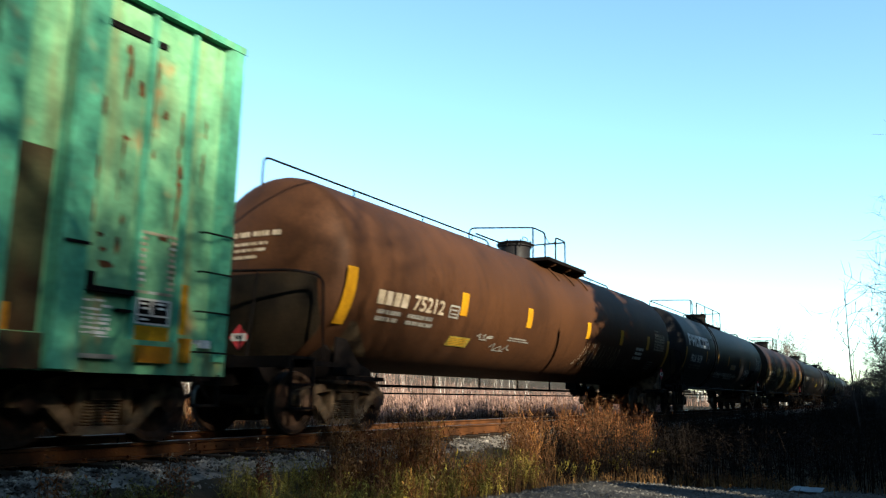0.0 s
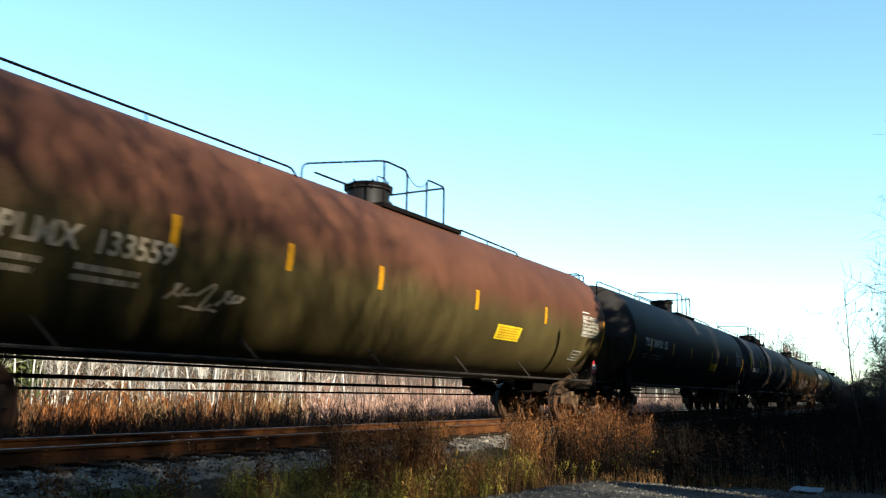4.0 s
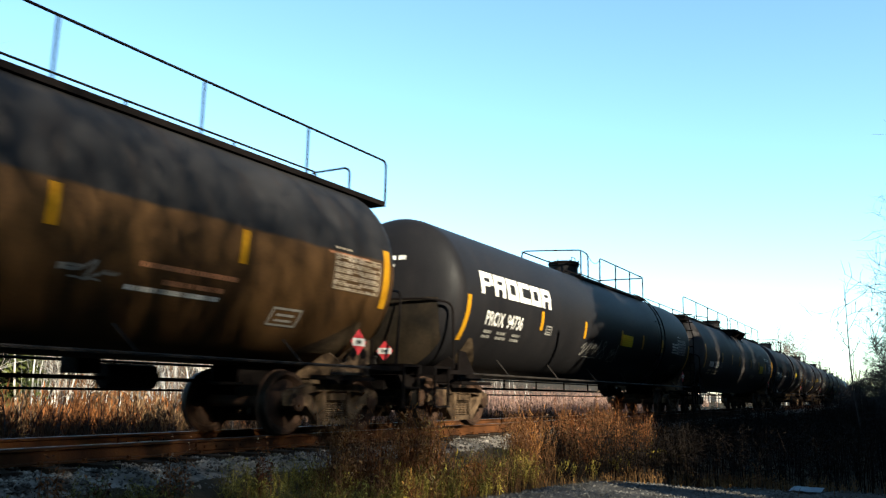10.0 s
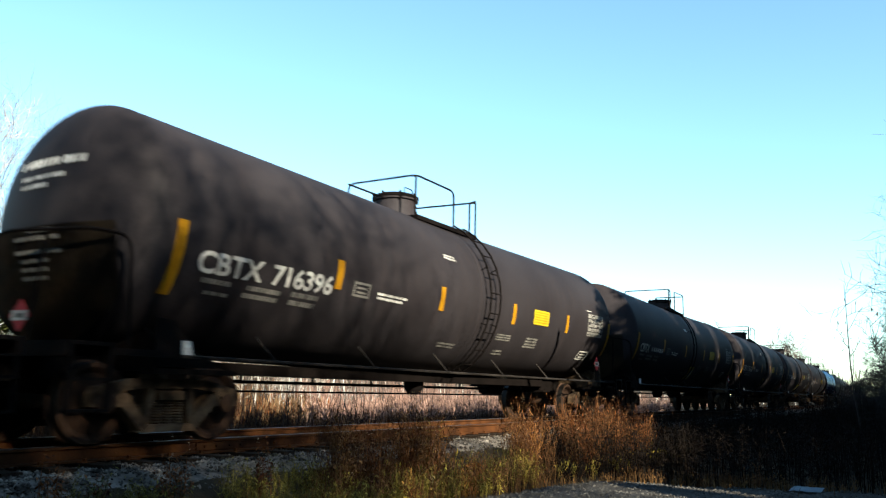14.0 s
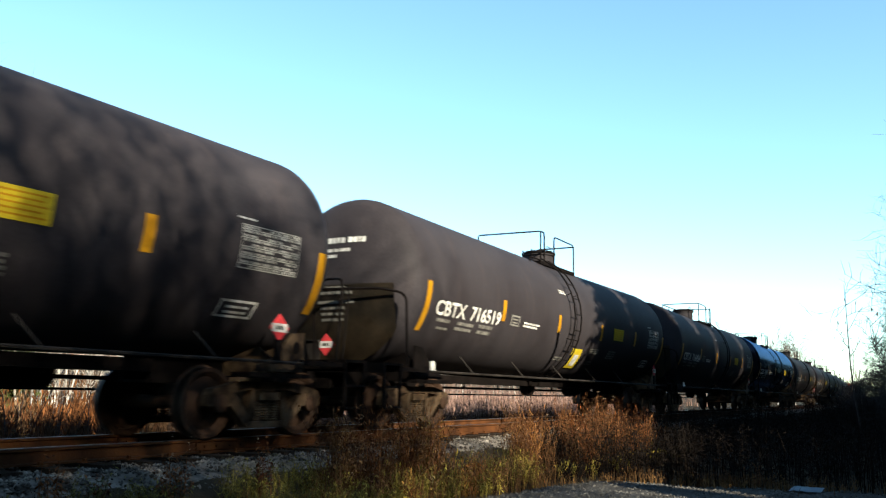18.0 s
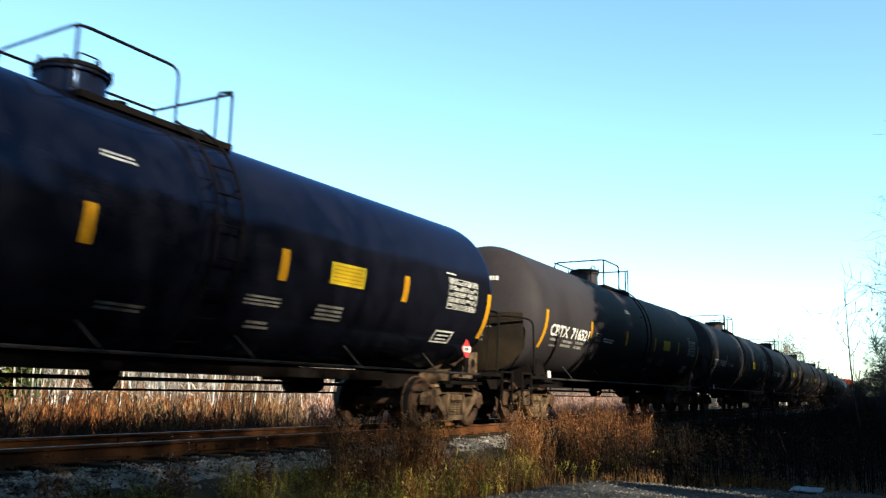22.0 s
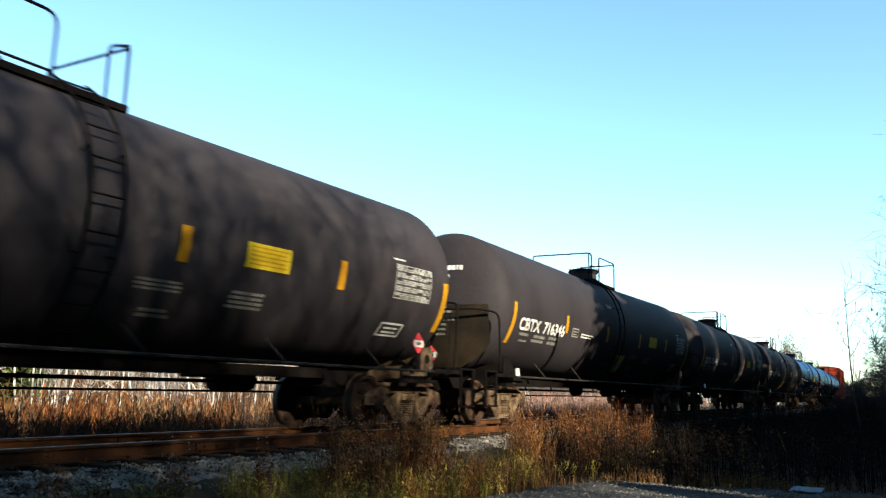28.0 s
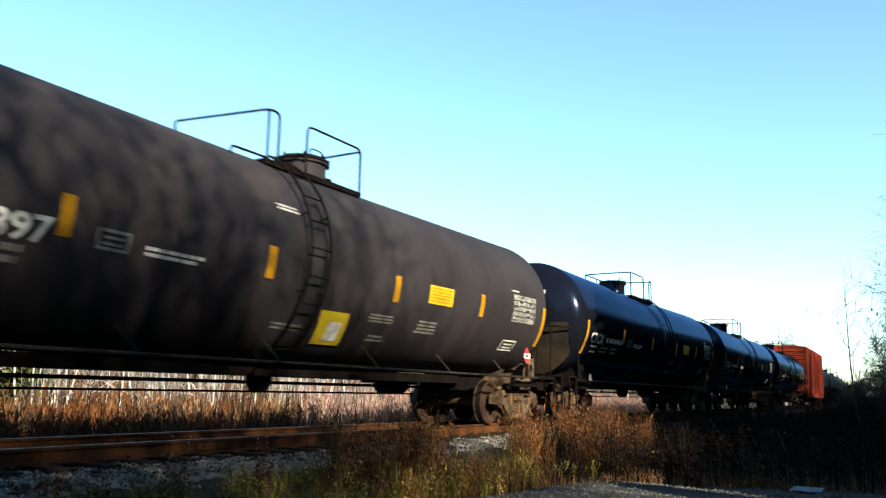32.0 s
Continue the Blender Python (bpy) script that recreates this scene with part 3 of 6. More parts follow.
def placard(parent, place, face, size=0.27):
    """A diamond hazard placard; face is 'x' (on the end) or 'y' (on the side)."""
    x, y, z = place
    h = size * 0.707
    bm = bmesh.new()
    dia = [(0, h), (h, 0), (0, -h), (-h, 0)]
    if face == "x":
        plate(bm, [(y + a, z + b) for a, b in dia], "x", x - 0.004, x + 0.004)
    else:
        plate(bm, [(x + a, z + b) for a, b in dia], "y", y - 0.004, y + 0.004)
    p = part("hazard_placard", bm, RED, parent, "red and white diamond hazard placard", soft_edges=False)
    bm = bmesh.new()
    w, t = h * 0.78, h * 0.30
    if face == "x":
        plate(bm, [(y - w, z - t), (y + w, z - t), (y + w, z + t), (y - w, z + t)], "x", x - 0.008, x - 0.0045)
    else:
        plate(bm, [(x - w, z - t), (x + w, z - t), (x + w, z + t), (x - w, z + t)], "y", y - 0.008, y - 0.0045)
    part("white_band", bm, WHITE, p, soft_edges=False)
    bm = bmesh.new()
    for i in range(4):
        q = -0.48 * w + 0.25 * w * i
        if face == "x":
            plate(bm, [(y + q, z - t * 0.45), (y + q + 0.17 * w, z - t * 0.45), (y + q + 0.17 * w, z + t * 0.45), (y + q, z + t * 0.45)], "x", x - 0.0095, x - 0.0082)
        else:
            plate(bm, [(x + q, z - t * 0.45), (x + q + 0.17 * w, z - t * 0.45), (x + q + 0.17 * w, z + t * 0.45), (x + q, z + t * 0.45)], "y", y - 0.0095, y - 0.0082)
    tagged(part("number_strip", bm, IRON, p, soft_edges=False), kind="stuff")
    return p


def scribble(parent, u0, u1, a0, a1, mat, seed, strokes=9, width=0.05, name="graffiti"):
    """Sprayed strokes of no readable shape."""
    rng = random.Random(seed)
    bm = bmesh.new()
    for i in range(strokes):
        uc = u0 + (u1 - u0) * (i + 0.5) / strokes
        w = (u1 - u0) / strokes * 0.7
        ph, k = rng.uniform(0, 6), rng.choice((1, 2, 2, 3))
        prev = None
        for j in range(15):
            t = j / 14
            u = uc + w * (t - 0.5) * rng.choice((1.0, 1.15)) + 0.25 * w * math.sin(ph + 7 * t)
            a = (a0 + a1) / 2 + (a0 - a1) / 2 * math.sin(ph + k * 3.1 * t) * rng.uniform(0.85, 1.0)
            p = [bm.verts.new(on_arc(TANK_R, a + d * 1.1, u + d * width * 0.3, 0.006)) for d in (-1, 1)]
            if prev:
                bm.faces.new((prev[0], p[0], p[1], prev[1]))
            prev = p
    return tagged(part(name, bm, mat, parent, "sprayed graffiti strokes", soft_edges=False), kind="stuff")


def ribbon(bm, pts, width, off=0.006):
    """A flat painted stroke on a tank through points (u, height in metres up the girth)."""
    fine = [pts[0]]
    for a, b in zip(pts, pts[1:]):
        n = max(1, int(math.hypot(b[0] - a[0], b[1] - a[1]) / 0.08))
        fine += [(a[0] + (b[0] - a[0]) * k / n, a[1] + (b[1] - a[1]) * k / n) for k in range(1, n + 1)]
    pts, prev = fine, None
    for i, p in enumerate(pts):
        q, r = pts[max(0, i - 1)], pts[min(len(pts) - 1, i + 1)]
        dx, dy = r[0] - q[0], r[1] - q[1]
        k = width / 2 / max(1e-6, math.hypot(dx, dy))
        pair = [bm.verts.new(on_arc(TANK_R, math.degrees((p[1] + e * dx * k) / TANK_R), p[0] - e * dy * k, off)) for e in (-1, 1)]
        if prev:
            bm.faces.new((prev[0], pair[0], pair[1], prev[1]))
        prev = pair


def cursive(parent, u0, u1, a0, a1, mat, seed, loops=6, width=0.05, lean=0.3):
    """A sprayed tag: one running hand of loops and hooks, of no readable shape."""
    rng = random.Random(seed)
    bm = bmesh.new()
    top, low = radians(a0) * TANK_R, radians(a1) * TANK_R
    mid, amp, step = (top + low) / 2, (top - low) / 2, (u1 - u0) / loops
    pts = []
    for i in range(loops):
        h, back, dip, kind = rng.uniform(0.35, 1.0), rng.uniform(0.2, 0.9), rng.uniform(0.1, 0.9), rng.choice((1, 1, 2, 3))
        for j in range(14):
            t = j / 14
            v = mid + amp * (h if t < 0.5 else dip) * (math.sin(2 * math.pi * t) if kind < 3 else abs(math.sin(3 * math.pi * t)) - 0.4)
            pts.append((u0 + step * (i + t) + step * back * math.sin(2 * math.pi * kind * t) * 0.5 + lean * (v - mid), v))
        if rng.random() < 0.35:
            ribbon(bm, pts, width * rng.uniform(0.8, 1.2))
            pts = []
    if len(pts) > 2:
        ribbon(bm, pts, width)
    u = u0 + 0.2 * (u1 - u0)
    ribbon(bm, [(u + 0.1 * k * (u1 - u0), low + 0.25 * amp + 0.05 * amp * math.sin(k * 2.0)) for k in range(6)], width * 0.8, 0.0065)
    return tagged(part("graffiti", bm, mat, parent, "sprayed graffiti strokes", soft_edges=False), kind="stuff")


def fat_letters(parent, u0, u1, a0, a1, fill, edge, seed, n=6):
    """A sprayed piece: fat slanting strokes with darker edges, of no readable shape."""
    rng = random.Random(seed)
    top, low = radians(a0) * TANK_R, radians(a1) * TANK_R
    cell, high = (u1 - u0) / n, top - low
    for mat, grow, off in ((edge, 0.07, 0.010), (fill, 0.0, 0.014), (edge, -1.0, 0.020)):
        rng.seed(seed)
        bm = bmesh.new()
        for i in range(n):
            x, s = u0 + cell * i, 0.24 * high
            base, peak = low + rng.uniform(0, 0.2) * high, top - rng.uniform(0, 0.3) * high
            tall = peak - base
            left, right = x + 0.12 * cell, x + 0.80 * cell
            strokes = [[(left, base), (left + s, peak)]]
            kind = rng.choice((0, 1, 2, 3))
            if kind != 1:
                strokes.append([(left + s, peak), (left + s + 0.4 * cell, peak - 0.05 * tall), (right + 0.75 * s, base + 0.68 * tall)])
            if kind != 3:
                strokes.append([(right, base + 0.05 * tall), (right + 0.5 * s, base + rng.uniform(0.4, 0.6) * tall)])
            if kind in (0, 2):
                strokes.append([(left + 0.5 * s, base + 0.5 * tall), (right + 0.5 * s, base + 0.48 * tall)])
            if kind in (1, 2, 3):
                strokes.append([(left, base), (left + 0.4 * cell, base - 0.04 * tall), (right, base + 0.08 * tall)])
            wide = cell * rng.uniform(0.24, 0.33)
            strokes = [[(p + rng.uniform(-0.12, 0.12) * tall, q + rng.uniform(-0.16, 0.16) * tall) for p, q in line] for line in strokes]
            for k, line in enumerate(strokes):
                high_off = off + 0.0003 * (k + 5 * (i % 2))
                if grow > -0.5:
                    ribbon(bm, line, wide * (0.85 if k else 1.1) + grow, high_off)
                elif rng.random() < 0.75:
                    (a, b), (c, d) = line[0], line[-1]
                    t = rng.uniform(0.3, 0.7)
                    p, q = a + t * (c - a), b + t * (d - b)
                    ribbon(bm, [(p - 0.3 * wide, q - 0.25 * wide), (p + 0.4 * wide, q + 0.2 * wide)], 0.022, high_off)
        tagged(part("graffiti", bm, mat, parent, "fat sprayed graffiti strokes", soft_edges=False), kind="stuff")


def logo_blocks(parent, u0, u1, a0, a1):
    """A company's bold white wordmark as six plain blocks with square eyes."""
    w = (u1 - u0) / 6
    for i in range(6):
        x0, x1 = u0 + i * w, u0 + (i + 1) * w - 0.06
        bm = bmesh.new()
        t, ta = 0.15, 4.6
        if i != 3:
            curved(bm, TANK_R, TANK_Z, x0, x1, a0 - ta, a0, 0.007, 3)
        curved(bm, TANK_R, TANK_Z, x0, x0 + t, a1, a0 - ta, 0.007, 5)
        if i in (2, 4):
            curved(bm, TANK_R, TANK_Z, x0 + t, x1, a1, a1 + ta, 0.007, 3)
            curved(bm, TANK_R, TANK_Z, x1 - t, x1, a1 + ta, a0 - ta, 0.007, 5)
        elif i == 3:
            curved(bm, TANK_R, TANK_Z, x0 + t, x1, a1, a1 + ta, 0.007, 3)
            curved(bm, TANK_R, TANK_Z, x0 + t, x1, a0 - ta, a0, 0.007, 3)
            curved(bm, TANK_R, TANK_Z, x0, x0 + t, a0 - ta, a0, 0.007, 3)
        else:
            curved(bm, TANK_R, TANK_Z, x1 - t, x1, a1 + 7.5, a0 - ta, 0.007, 4)
            curved(bm, TANK_R, TANK_Z, x0 + t, x1 - t, a1 + 6, a1 + 9.5, 0.007, 3)
            if i in (1, 5):
                curved(bm, TANK_R, TANK_Z, x1 - t - 0.05, x1 - 0.03, a1, a1 + 7.5, 0.007, 4)
        part("wordmark_block", bm, WHITE, parent, "bold white wordmark shape", soft_edges=False)


def belly(parent, L, pipe_z=1.0, near_rail=True, low_rods=True, outlet=True):
    """What hangs along a tank car's lower side: guard rails with struts, brake pipes, the bottom outlet."""
    if near_rail:
        for s in (-1, 1):
            bm = bmesh.new()
            tube(bm, [(1.7, s * 1.46, pipe_z), (L / 2, s * 1.46, pipe_z), (L - 1.7, s * 1.46, pipe_z)], 0.022, 6)
            part("side_guard_rail", bm, STEEL, parent)
            u = 3.3
            while u < L - 3:
                bm = bmesh.new()
                tube(bm, [(u, s * 1.46, pipe_z), (u - 0.22, s * 1.27, 1.32)], 0.014, 5)
                part("strut", bm, STEEL, parent)
                u += (L - 6.6) / 5
    if low_rods:
        bm = bmesh.new()
        tube(bm, [(2.8, 0.42, 0.75), (L - 2.8, 0.42, 0.75)], 0.028, 6)
        for k in range(1, 7):
            u = 2.8 + (L - 5.6) * k / 7
            box(bm, u - 0.012, u + 0.012, 0.40, 0.44, 0.72, 1.1)
        part("brake_pipe", bm, IRON, parent)
        bm = bmesh.new()
        tube(bm, [(2.6, 0.9, 0.60), (L - 2.6, 0.9, 0.60)], 0.018, 6)
        part("brake_rod", bm, IRON, parent)
    if outlet:
        bm = bmesh.new()
        box(bm, 3.3, L - 3.3, -0.34, 0.34, 0.84, 1.0)
        part("centre_sill", bm, IRON, parent, soft_edges=False)
        bm = bmesh.new()
        lathe(bm, [(0.62, 0.14), (0.72, 0.20), (1.0, 0.22)], "z", 14, (L / 2, 0, 0))
        box(bm, L / 2 - 0.55, L / 2 + 0.55, -0.30, 0.30, 0.84, 0.99)
        part("bottom_outlet", bm, IRON, parent)
    bm = bmesh.new()
    lathe(bm, [(-0.42, 0.02), (-0.40, 0.17), (0.40, 0.17), (0.42, 0.02)], "x", 14, (L - 4.6, 0.5, 0.78))
    part("brake_cylinder", bm, IRON, parent)
    bm = bmesh.new()
    box(bm, L - 5.6, L - 5.25, 0.2, 0.55, 0.80, 1.02)
    part("brake_valve", bm, IRON, parent, soft_edges=False)


def car_base(L, mat, label, tc=1.93, seams=(), group="tank cars of the freight train", shield=True, dirty=True, ends=(0.70, 0.82)):
    car = tagged(new("tank_car"), label, "tank car", group)
    car.empty_display_size = 0.5
    car["apex"] = ends[0]
    part("tank", tank_mesh(L, mat, ends, seams=seams), None, car, soft_edges=False)
    for end in (0, 1):
        m = pose(0, 0, 0) if end == 0 else pose(L, 0, 0, 0, 0, 180)
        made = []
        made.append(part("coupler", COUPLER, None, car, soft_edges=False))
        made.append(part("stub_sill", STUB, None, car, soft_edges=False))
        made.append(part("end_platform", PLATFORM, None, car, soft_edges=False))
        made.append(part("end_handrail", ENDRAIL, None, car, soft_edges=False))
        for s in (-1, 1):
            made.append(part("bolster_wing", WINGS[s, end], None, car, soft_edges=False))
        if shield:
            made.append(part("head_shield", shield_mesh(END_DIRT if dirty else mat, ends[end], 1.0 if end else 0.74), None, car, "dirt-stained head plate"))
        if end:
            bm = bmesh.new()
            high = 1.42 if L < 19 else 1.24
            box(bm, 0.24, 0.265, -1.1, 0.55, 1.10, high)
            box(bm, 0.20, 0.30, -1.1, 0.55, high, high + 0.02)
            made.append(part("end_sheet", bm, STEEL, car, soft_edges=False))
        for o in made:
            o.matrix_basis = m
        truck(car, tc if end == 0 else L - tc)
    return car


def stripes(car, us, top=-1, low=-17, end_low=-35, w=0.15, mat=None):
    for i, u in enumerate(us):
        last = i in (0, len(us) - 1)
        bm = bmesh.new()
        curved(bm, TANK_R, TANK_Z, u - w / 2, u + w / 2, end_low if last else low, top, 0.006, 10)
        part("reflective_stripe", bm, mat or YELLOW, car, soft_edges=False)


def head_stencil(car, mat, rows=((3.14, 0.60, -0.60, 0.10), (2.98, 0.50, -0.30, 0.055), (2.87, 0.46, -0.06, 0.055)), off=0.012, seed=2):
    """Small writing on the leading head of a tank, as short bars; rows: height, first and last y, size of the letters."""
    rng = random.Random(seed)
    bm = bmesh.new()
    apex = car["apex"]
    for z, y, last, high in rows:
        while y > last:
            step = rng.uniform(0.55, 0.95) * high
            a, b = [[bm.verts.new((head_x((q * q + (r - TANK_Z) ** 2) / TANK_R ** 2, apex) - off, q, r)) for r in (z, z + high)] for q in (y, y - step)]
            bm.faces.new((a[0], b[0], b[1], a[1]))
            y -= step + high * (0.16 if rng.random() < 0.85 else 0.7)
    tagged(part("head_stencil", bm, mat, car, soft_edges=False), kind="stuff")


SHIELD_ROWS = ((2.30, 0.10, -0.30, 0.05), (2.21, 0.36, -0.46, 0.05), (2.05, 0.34, -0.46, 0.05), (1.95, 0.22, -0.28, 0.045), (1.85, 0.20, -0.26, 0.045), (1.75, 0.20, -0.26, 0.045))


def hoop_top(car, kind, mat):
    """The platform round the manway of the short black cars: kind 'a' has its dome ahead of the post, kind 'b' behind it."""
    y, z, top = 0.80, 3.95, 4.72
    if kind == "a":
        dome_parts(car, 8.15, mat)
        grating(car, 7.7, 10.1, -y, -0.25, z)
        grating(car, 7.7, 10.1, 0.25, y, z)
        bars(car, [rounded([(7.64, -y, z), (7.64, -y, top)], 0.1), rounded([(7.64, y, z), (7.64, y, top), (7.64, -y, top), (9.1, -y, top), (9.1, -y, z)], 0.16),
                   rounded([(7.64, y, top), (10.05, y, top), (10.05, -y, top - 0.03), (10.05, -y, z)], 0.03), rounded([(9.78, -y, z), (9.78, -y, top - 0.1), (10.05, -y, top)], 0.1)] + posts((8.85, 10.05), y, z, top), IRON)
        lad = 9.32
    else:
        dome_parts(car, 9.75, mat)
        grating(car, 8.0, 10.35, -y, -0.30, z)
        grating(car, 6.9, 10.35, 0.30, y, z)
        bars(car, [rounded([(8.05, -y, z), (8.05, -y, top)], 0.1), rounded([(7.95, y, 4.32), (7.72, y, 4.50), (7.68, y, 4.67), (8.05, -y, top), (8.28, -y, top), (8.28, -y, z)], 0.12),
                   rounded([(8.92, -y, z), (8.92, -y, top), (10.32, -y, top), (10.32, -y, z)], 0.12), rounded([(10.32, -y, top - 0.04), (10.32, y * 0.4, top - 0.04), (10.32, y * 0.4, z)], 0.06),
                   rounded([(7.3, -0.84, 3.80), (7.3, -0.84, 3.95), (8.0, -0.81, 3.97)], 0.06)], IRON)
        lad = 8.33
    part("side_ladder", ladder_mesh(TANK_R, lad), None, car)


SAGGED = ("tank", "reflective_stripe", "stencil_block", "data_panel", "consolidated_stencil", "warning_sign", "sign_line", "head_stencil", "head_shield", "yellow_route_panel", "white_card", "side_ladder", "car_number")


GIRTH = SAGGED + ("mark_block", "dark_patch", "saddle_plate")


def sag(car, L, rise=0.09):
    """Lets a tank slope to its middle, where it drains: its ends stand higher."""
    for o in car.children_recursive:
        if o.name.split(".")[0] in SAGGED:
            for v in o.data.vertices:
                v.co.z += rise * abs(v.co.x - L / 2) / (L / 2)


def stout(car, k, drop):
    """Gives a tank and all that is painted on it a larger girth about a lower middle line."""
    for o in car.children_recursive:
        if o.name.split(".")[0] in GIRTH:
            for v in o.data.vertices:
                v.co.y *= k
                v.co.z = TANK_Z - drop + (v.co.z - TANK_Z) * k


def short_black_car(kind, mat, label):
    """An 18 m black tank car with six amber stripes."""
    L = 18.0
    car = car_base(L, mat, label, seams=(9.0,) if kind == "a" else (8.2,))
    stripes(car, [1.5 + 3 * i for i in range(6)])
    hoop_top(car, kind, mat)
    belly(car, L)
    head_stencil(car, WHITE)
    head_stencil(car, DULL_W, SHIELD_ROWS, 0.075, 5)
    stencil(car, [(1.95, 2.5, -24, -28, 1), (2.7, 3.4, -24, -32, 2), (3.55, 4.2, -23, -32, 2), (2.05, 2.5, -30, -33, 1)], DULL_W)
    frame_sign(car, 4.88, 5.3, -10.5, -19, DULL_W)
    stencil(car, [(5.48, 6.45, -14, -19, 2), (7.6, 8.15, 23, 19, 2)], WHITE)
    stencil(car, [(7.9, 8.55, -39, -44, 2), (9.95, 10.75, -26, -32, 3), (10.2, 10.7, -40, -46, 2), (11.4, 12.15, -26, -36, 4), (15.0, 15.4, -38, -40, 1)], DULL_W)
    yellow_sign(car, 11.5, 12.33, -2, -14)
    if kind == "b":
        bm = bmesh.new()
        curved(bm, TANK_R, TANK_Z, 8.86, 9.53, -50.5, -28, 0.012, 8, -0.20)
        p = part("yellow_route_panel", bm, LEMON, car, "yellow panel with a white card", soft_edges=False)
        bm = bmesh.new()
        curved(bm, TANK_R, TANK_Z, 9.10, 9.40, -47, -34, 0.016, 6, -0.10)
        part("white_card", bm, WHITE, p, soft_edges=False)
    data_grid(car, 14.9, 16.0, 4.5, -16.0, 10, PANEL_W, 5)
    stencil(car, [(14.8, 15.2, 8, 6.4, 1)], WHITE)
    frame_sign(car, 14.85, 15.5, -32, -42, WHITE)
    placard(car, (0.60, 0.0, 1.42), "x")
    placard(car, (15.82, -1.42, 1.46), "y", 0.27)
    bm = bmesh.new()
    plate(bm, [(15.75, 1.02), (15.89, 1.02), (15.89, 1.30), (15.75, 1.30)], "y", -1.43, -1.40)
    part("placard_holder", bm, IRON, car, soft_edges=False)
    bm = bmesh.new()
    plate(bm, [(1.72, 1.02), (1.86, 1.02), (1.82, 1.18), (1.70, 1.18)], "y", -1.47, -1.44)
    part("air_line_tag", bm, WHITE, car, soft_edges=False)
    sag(car, L)
    return car


def top_pipe(car, L, mat, wide, hoop=None):
    """Long grab pipe on the shoulder of the tank with a railed platform round the middle dome."""
    c, y, z, top = L / 2, 0.80, 3.95, 4.72
    dome_parts(car, c, BLACK_P)
    grating(car, c - 0.65, c + (1.95 if wide else 2.2), -1.20 if wide else -y, -0.46, z, brackets=(c - 0.1, c + 0.9, c + 1.9) if wide else (), skin_mat=mat)
    grating(car, c - 0.65, c + 2.2, 0.46, y, z)
    line = [rounded([(0.2, -y, 3.55), (0.2, -y, 3.98), (7.3, -y, 3.96), (7.45, -y, 3.80)], 0.14), rounded([(c + 2.2, -y, 3.97), (c + 4.9, -y, 3.92), (c + 5.05, -y, 3.78)], 0.1)]
    line += posts((2.4, 4.6, 6.6, c + 3.4), -y, 3.82, 3.97)
    for run in line[:2]:
        bars(car, [run], IRON, "grab_pipe", 0.018)
    for post in line[2:]:
        bars(car, [post], IRON, "pipe_post", 0.014)
    bars(car, [rounded([(c - 1.05, y, z), (c - 1.0, y, top + 0.06), (c - 0.64, -y, top), (c + 0.12, -y, top), (c + 0.12, -y, z)], 0.14), [(c - 0.64, -y, z), (c - 0.64, -y, top)],
               rounded([(c + 0.82, -y, z), (c + 0.82, -y, top), (c + 1.48, -y, top), (c + 1.48, -y, z)], 0.1), rounded([(c + 1.48, -y, top - 0.02), (c + 1.48, y, top - 0.02), (c - 0.64, y, top - 0.02)], 0.05)] + posts((c + 1.48,), y, z, top), IRON)
    chain(car, c + 0.12, c + 0.82, -y, top - 0.06)
    if hoop is None:
        return
    for u in (hoop, hoop + 0.36):
        bars(car, [rounded([(u, -0.1, 3.66), (u, -0.1, 4.30), (u + 0.26, 0.5, 4.34), (u + 0.26, 0.5, 3.66)], 0.1)], IRON, "end_hoop", 0.018)
    grating(car, hoop - 0.04, hoop + 0.44, -0.16, 0.95, 3.62, "end_step")
    u = hoop - 0.06
    bars(car, [rounded([(u, 0.9, 1.1), (u, 0.9, 4.25), (u + 0.5, 0.9, 4.25), (u + 0.5, 0.9, 3.6)], 0.1), [(u, 0.5, 1.1), (u, 0.5, 4.2)]] + [[(u, 0.5, 1.4 + 0.35 * i), (u, 0.9, 1.4 + 0.35 * i)] for i in range(7)], IRON, "end_ladder")


def top_mid(car, L, mat, corner, drop, r0, r1, lad, solid=False):
    """A railed platform over the middle of the tank with a ladder on the side."""
    c, y, z, top = L / 2, 0.80, 3.95, 4.70
    dome_parts(car, c + 0.05, mat)
    grating(car, corner - 0.1, r1 + 0.02, -y, -0.46, z)
    grating(car, corner - 0.1, r1 + 0.02, 0.46, y, z)
    bars(car, [rounded([(corner - 0.5, y, z), (corner - 0.5, y, top), (corner, -y, top), (drop, -y, top - 0.05), (drop, -y, z)], 0.14), [(corner, -y, z), (corner, -y, top)],
               rounded([(r0, -y, z), (r0, -y, top), (r1, -y, top), (r1, -y, z)], 0.07), rounded([(r1, -y, top - 0.02), (r1, y, top - 0.02), (corner - 0.5, y, top - 0.02)], 0.05)]
         + posts([r0 + (r1 - r0) * k / 3 for k in (1, 2)], -y, z, top) + posts([r1], y, z, top), IRON)
    bars(car, [rounded([(corner - 1.4, -y, 3.80), (corner - 1.3, -y, 3.94), (corner - 0.1, -y, 3.97)], 0.05)], IRON, "grab_pipe", 0.018)
    chain(car, drop, r0, -y, top - 0.06)
    if solid:
        bm = bmesh.new()
        box(bm, r0 + 0.1, r1 - 1.6, -y - 0.015, -y + 0.015, z, z + 0.26)
        box(bm, r1 - 0.45, r1, -y - 0.015, -y + 0.015, z, z + 0.22)
        part("kick_panel", bm, IRON, car, soft_edges=False)
    part("side_ladder", ladder_mesh(TANK_R, lad), None, car)


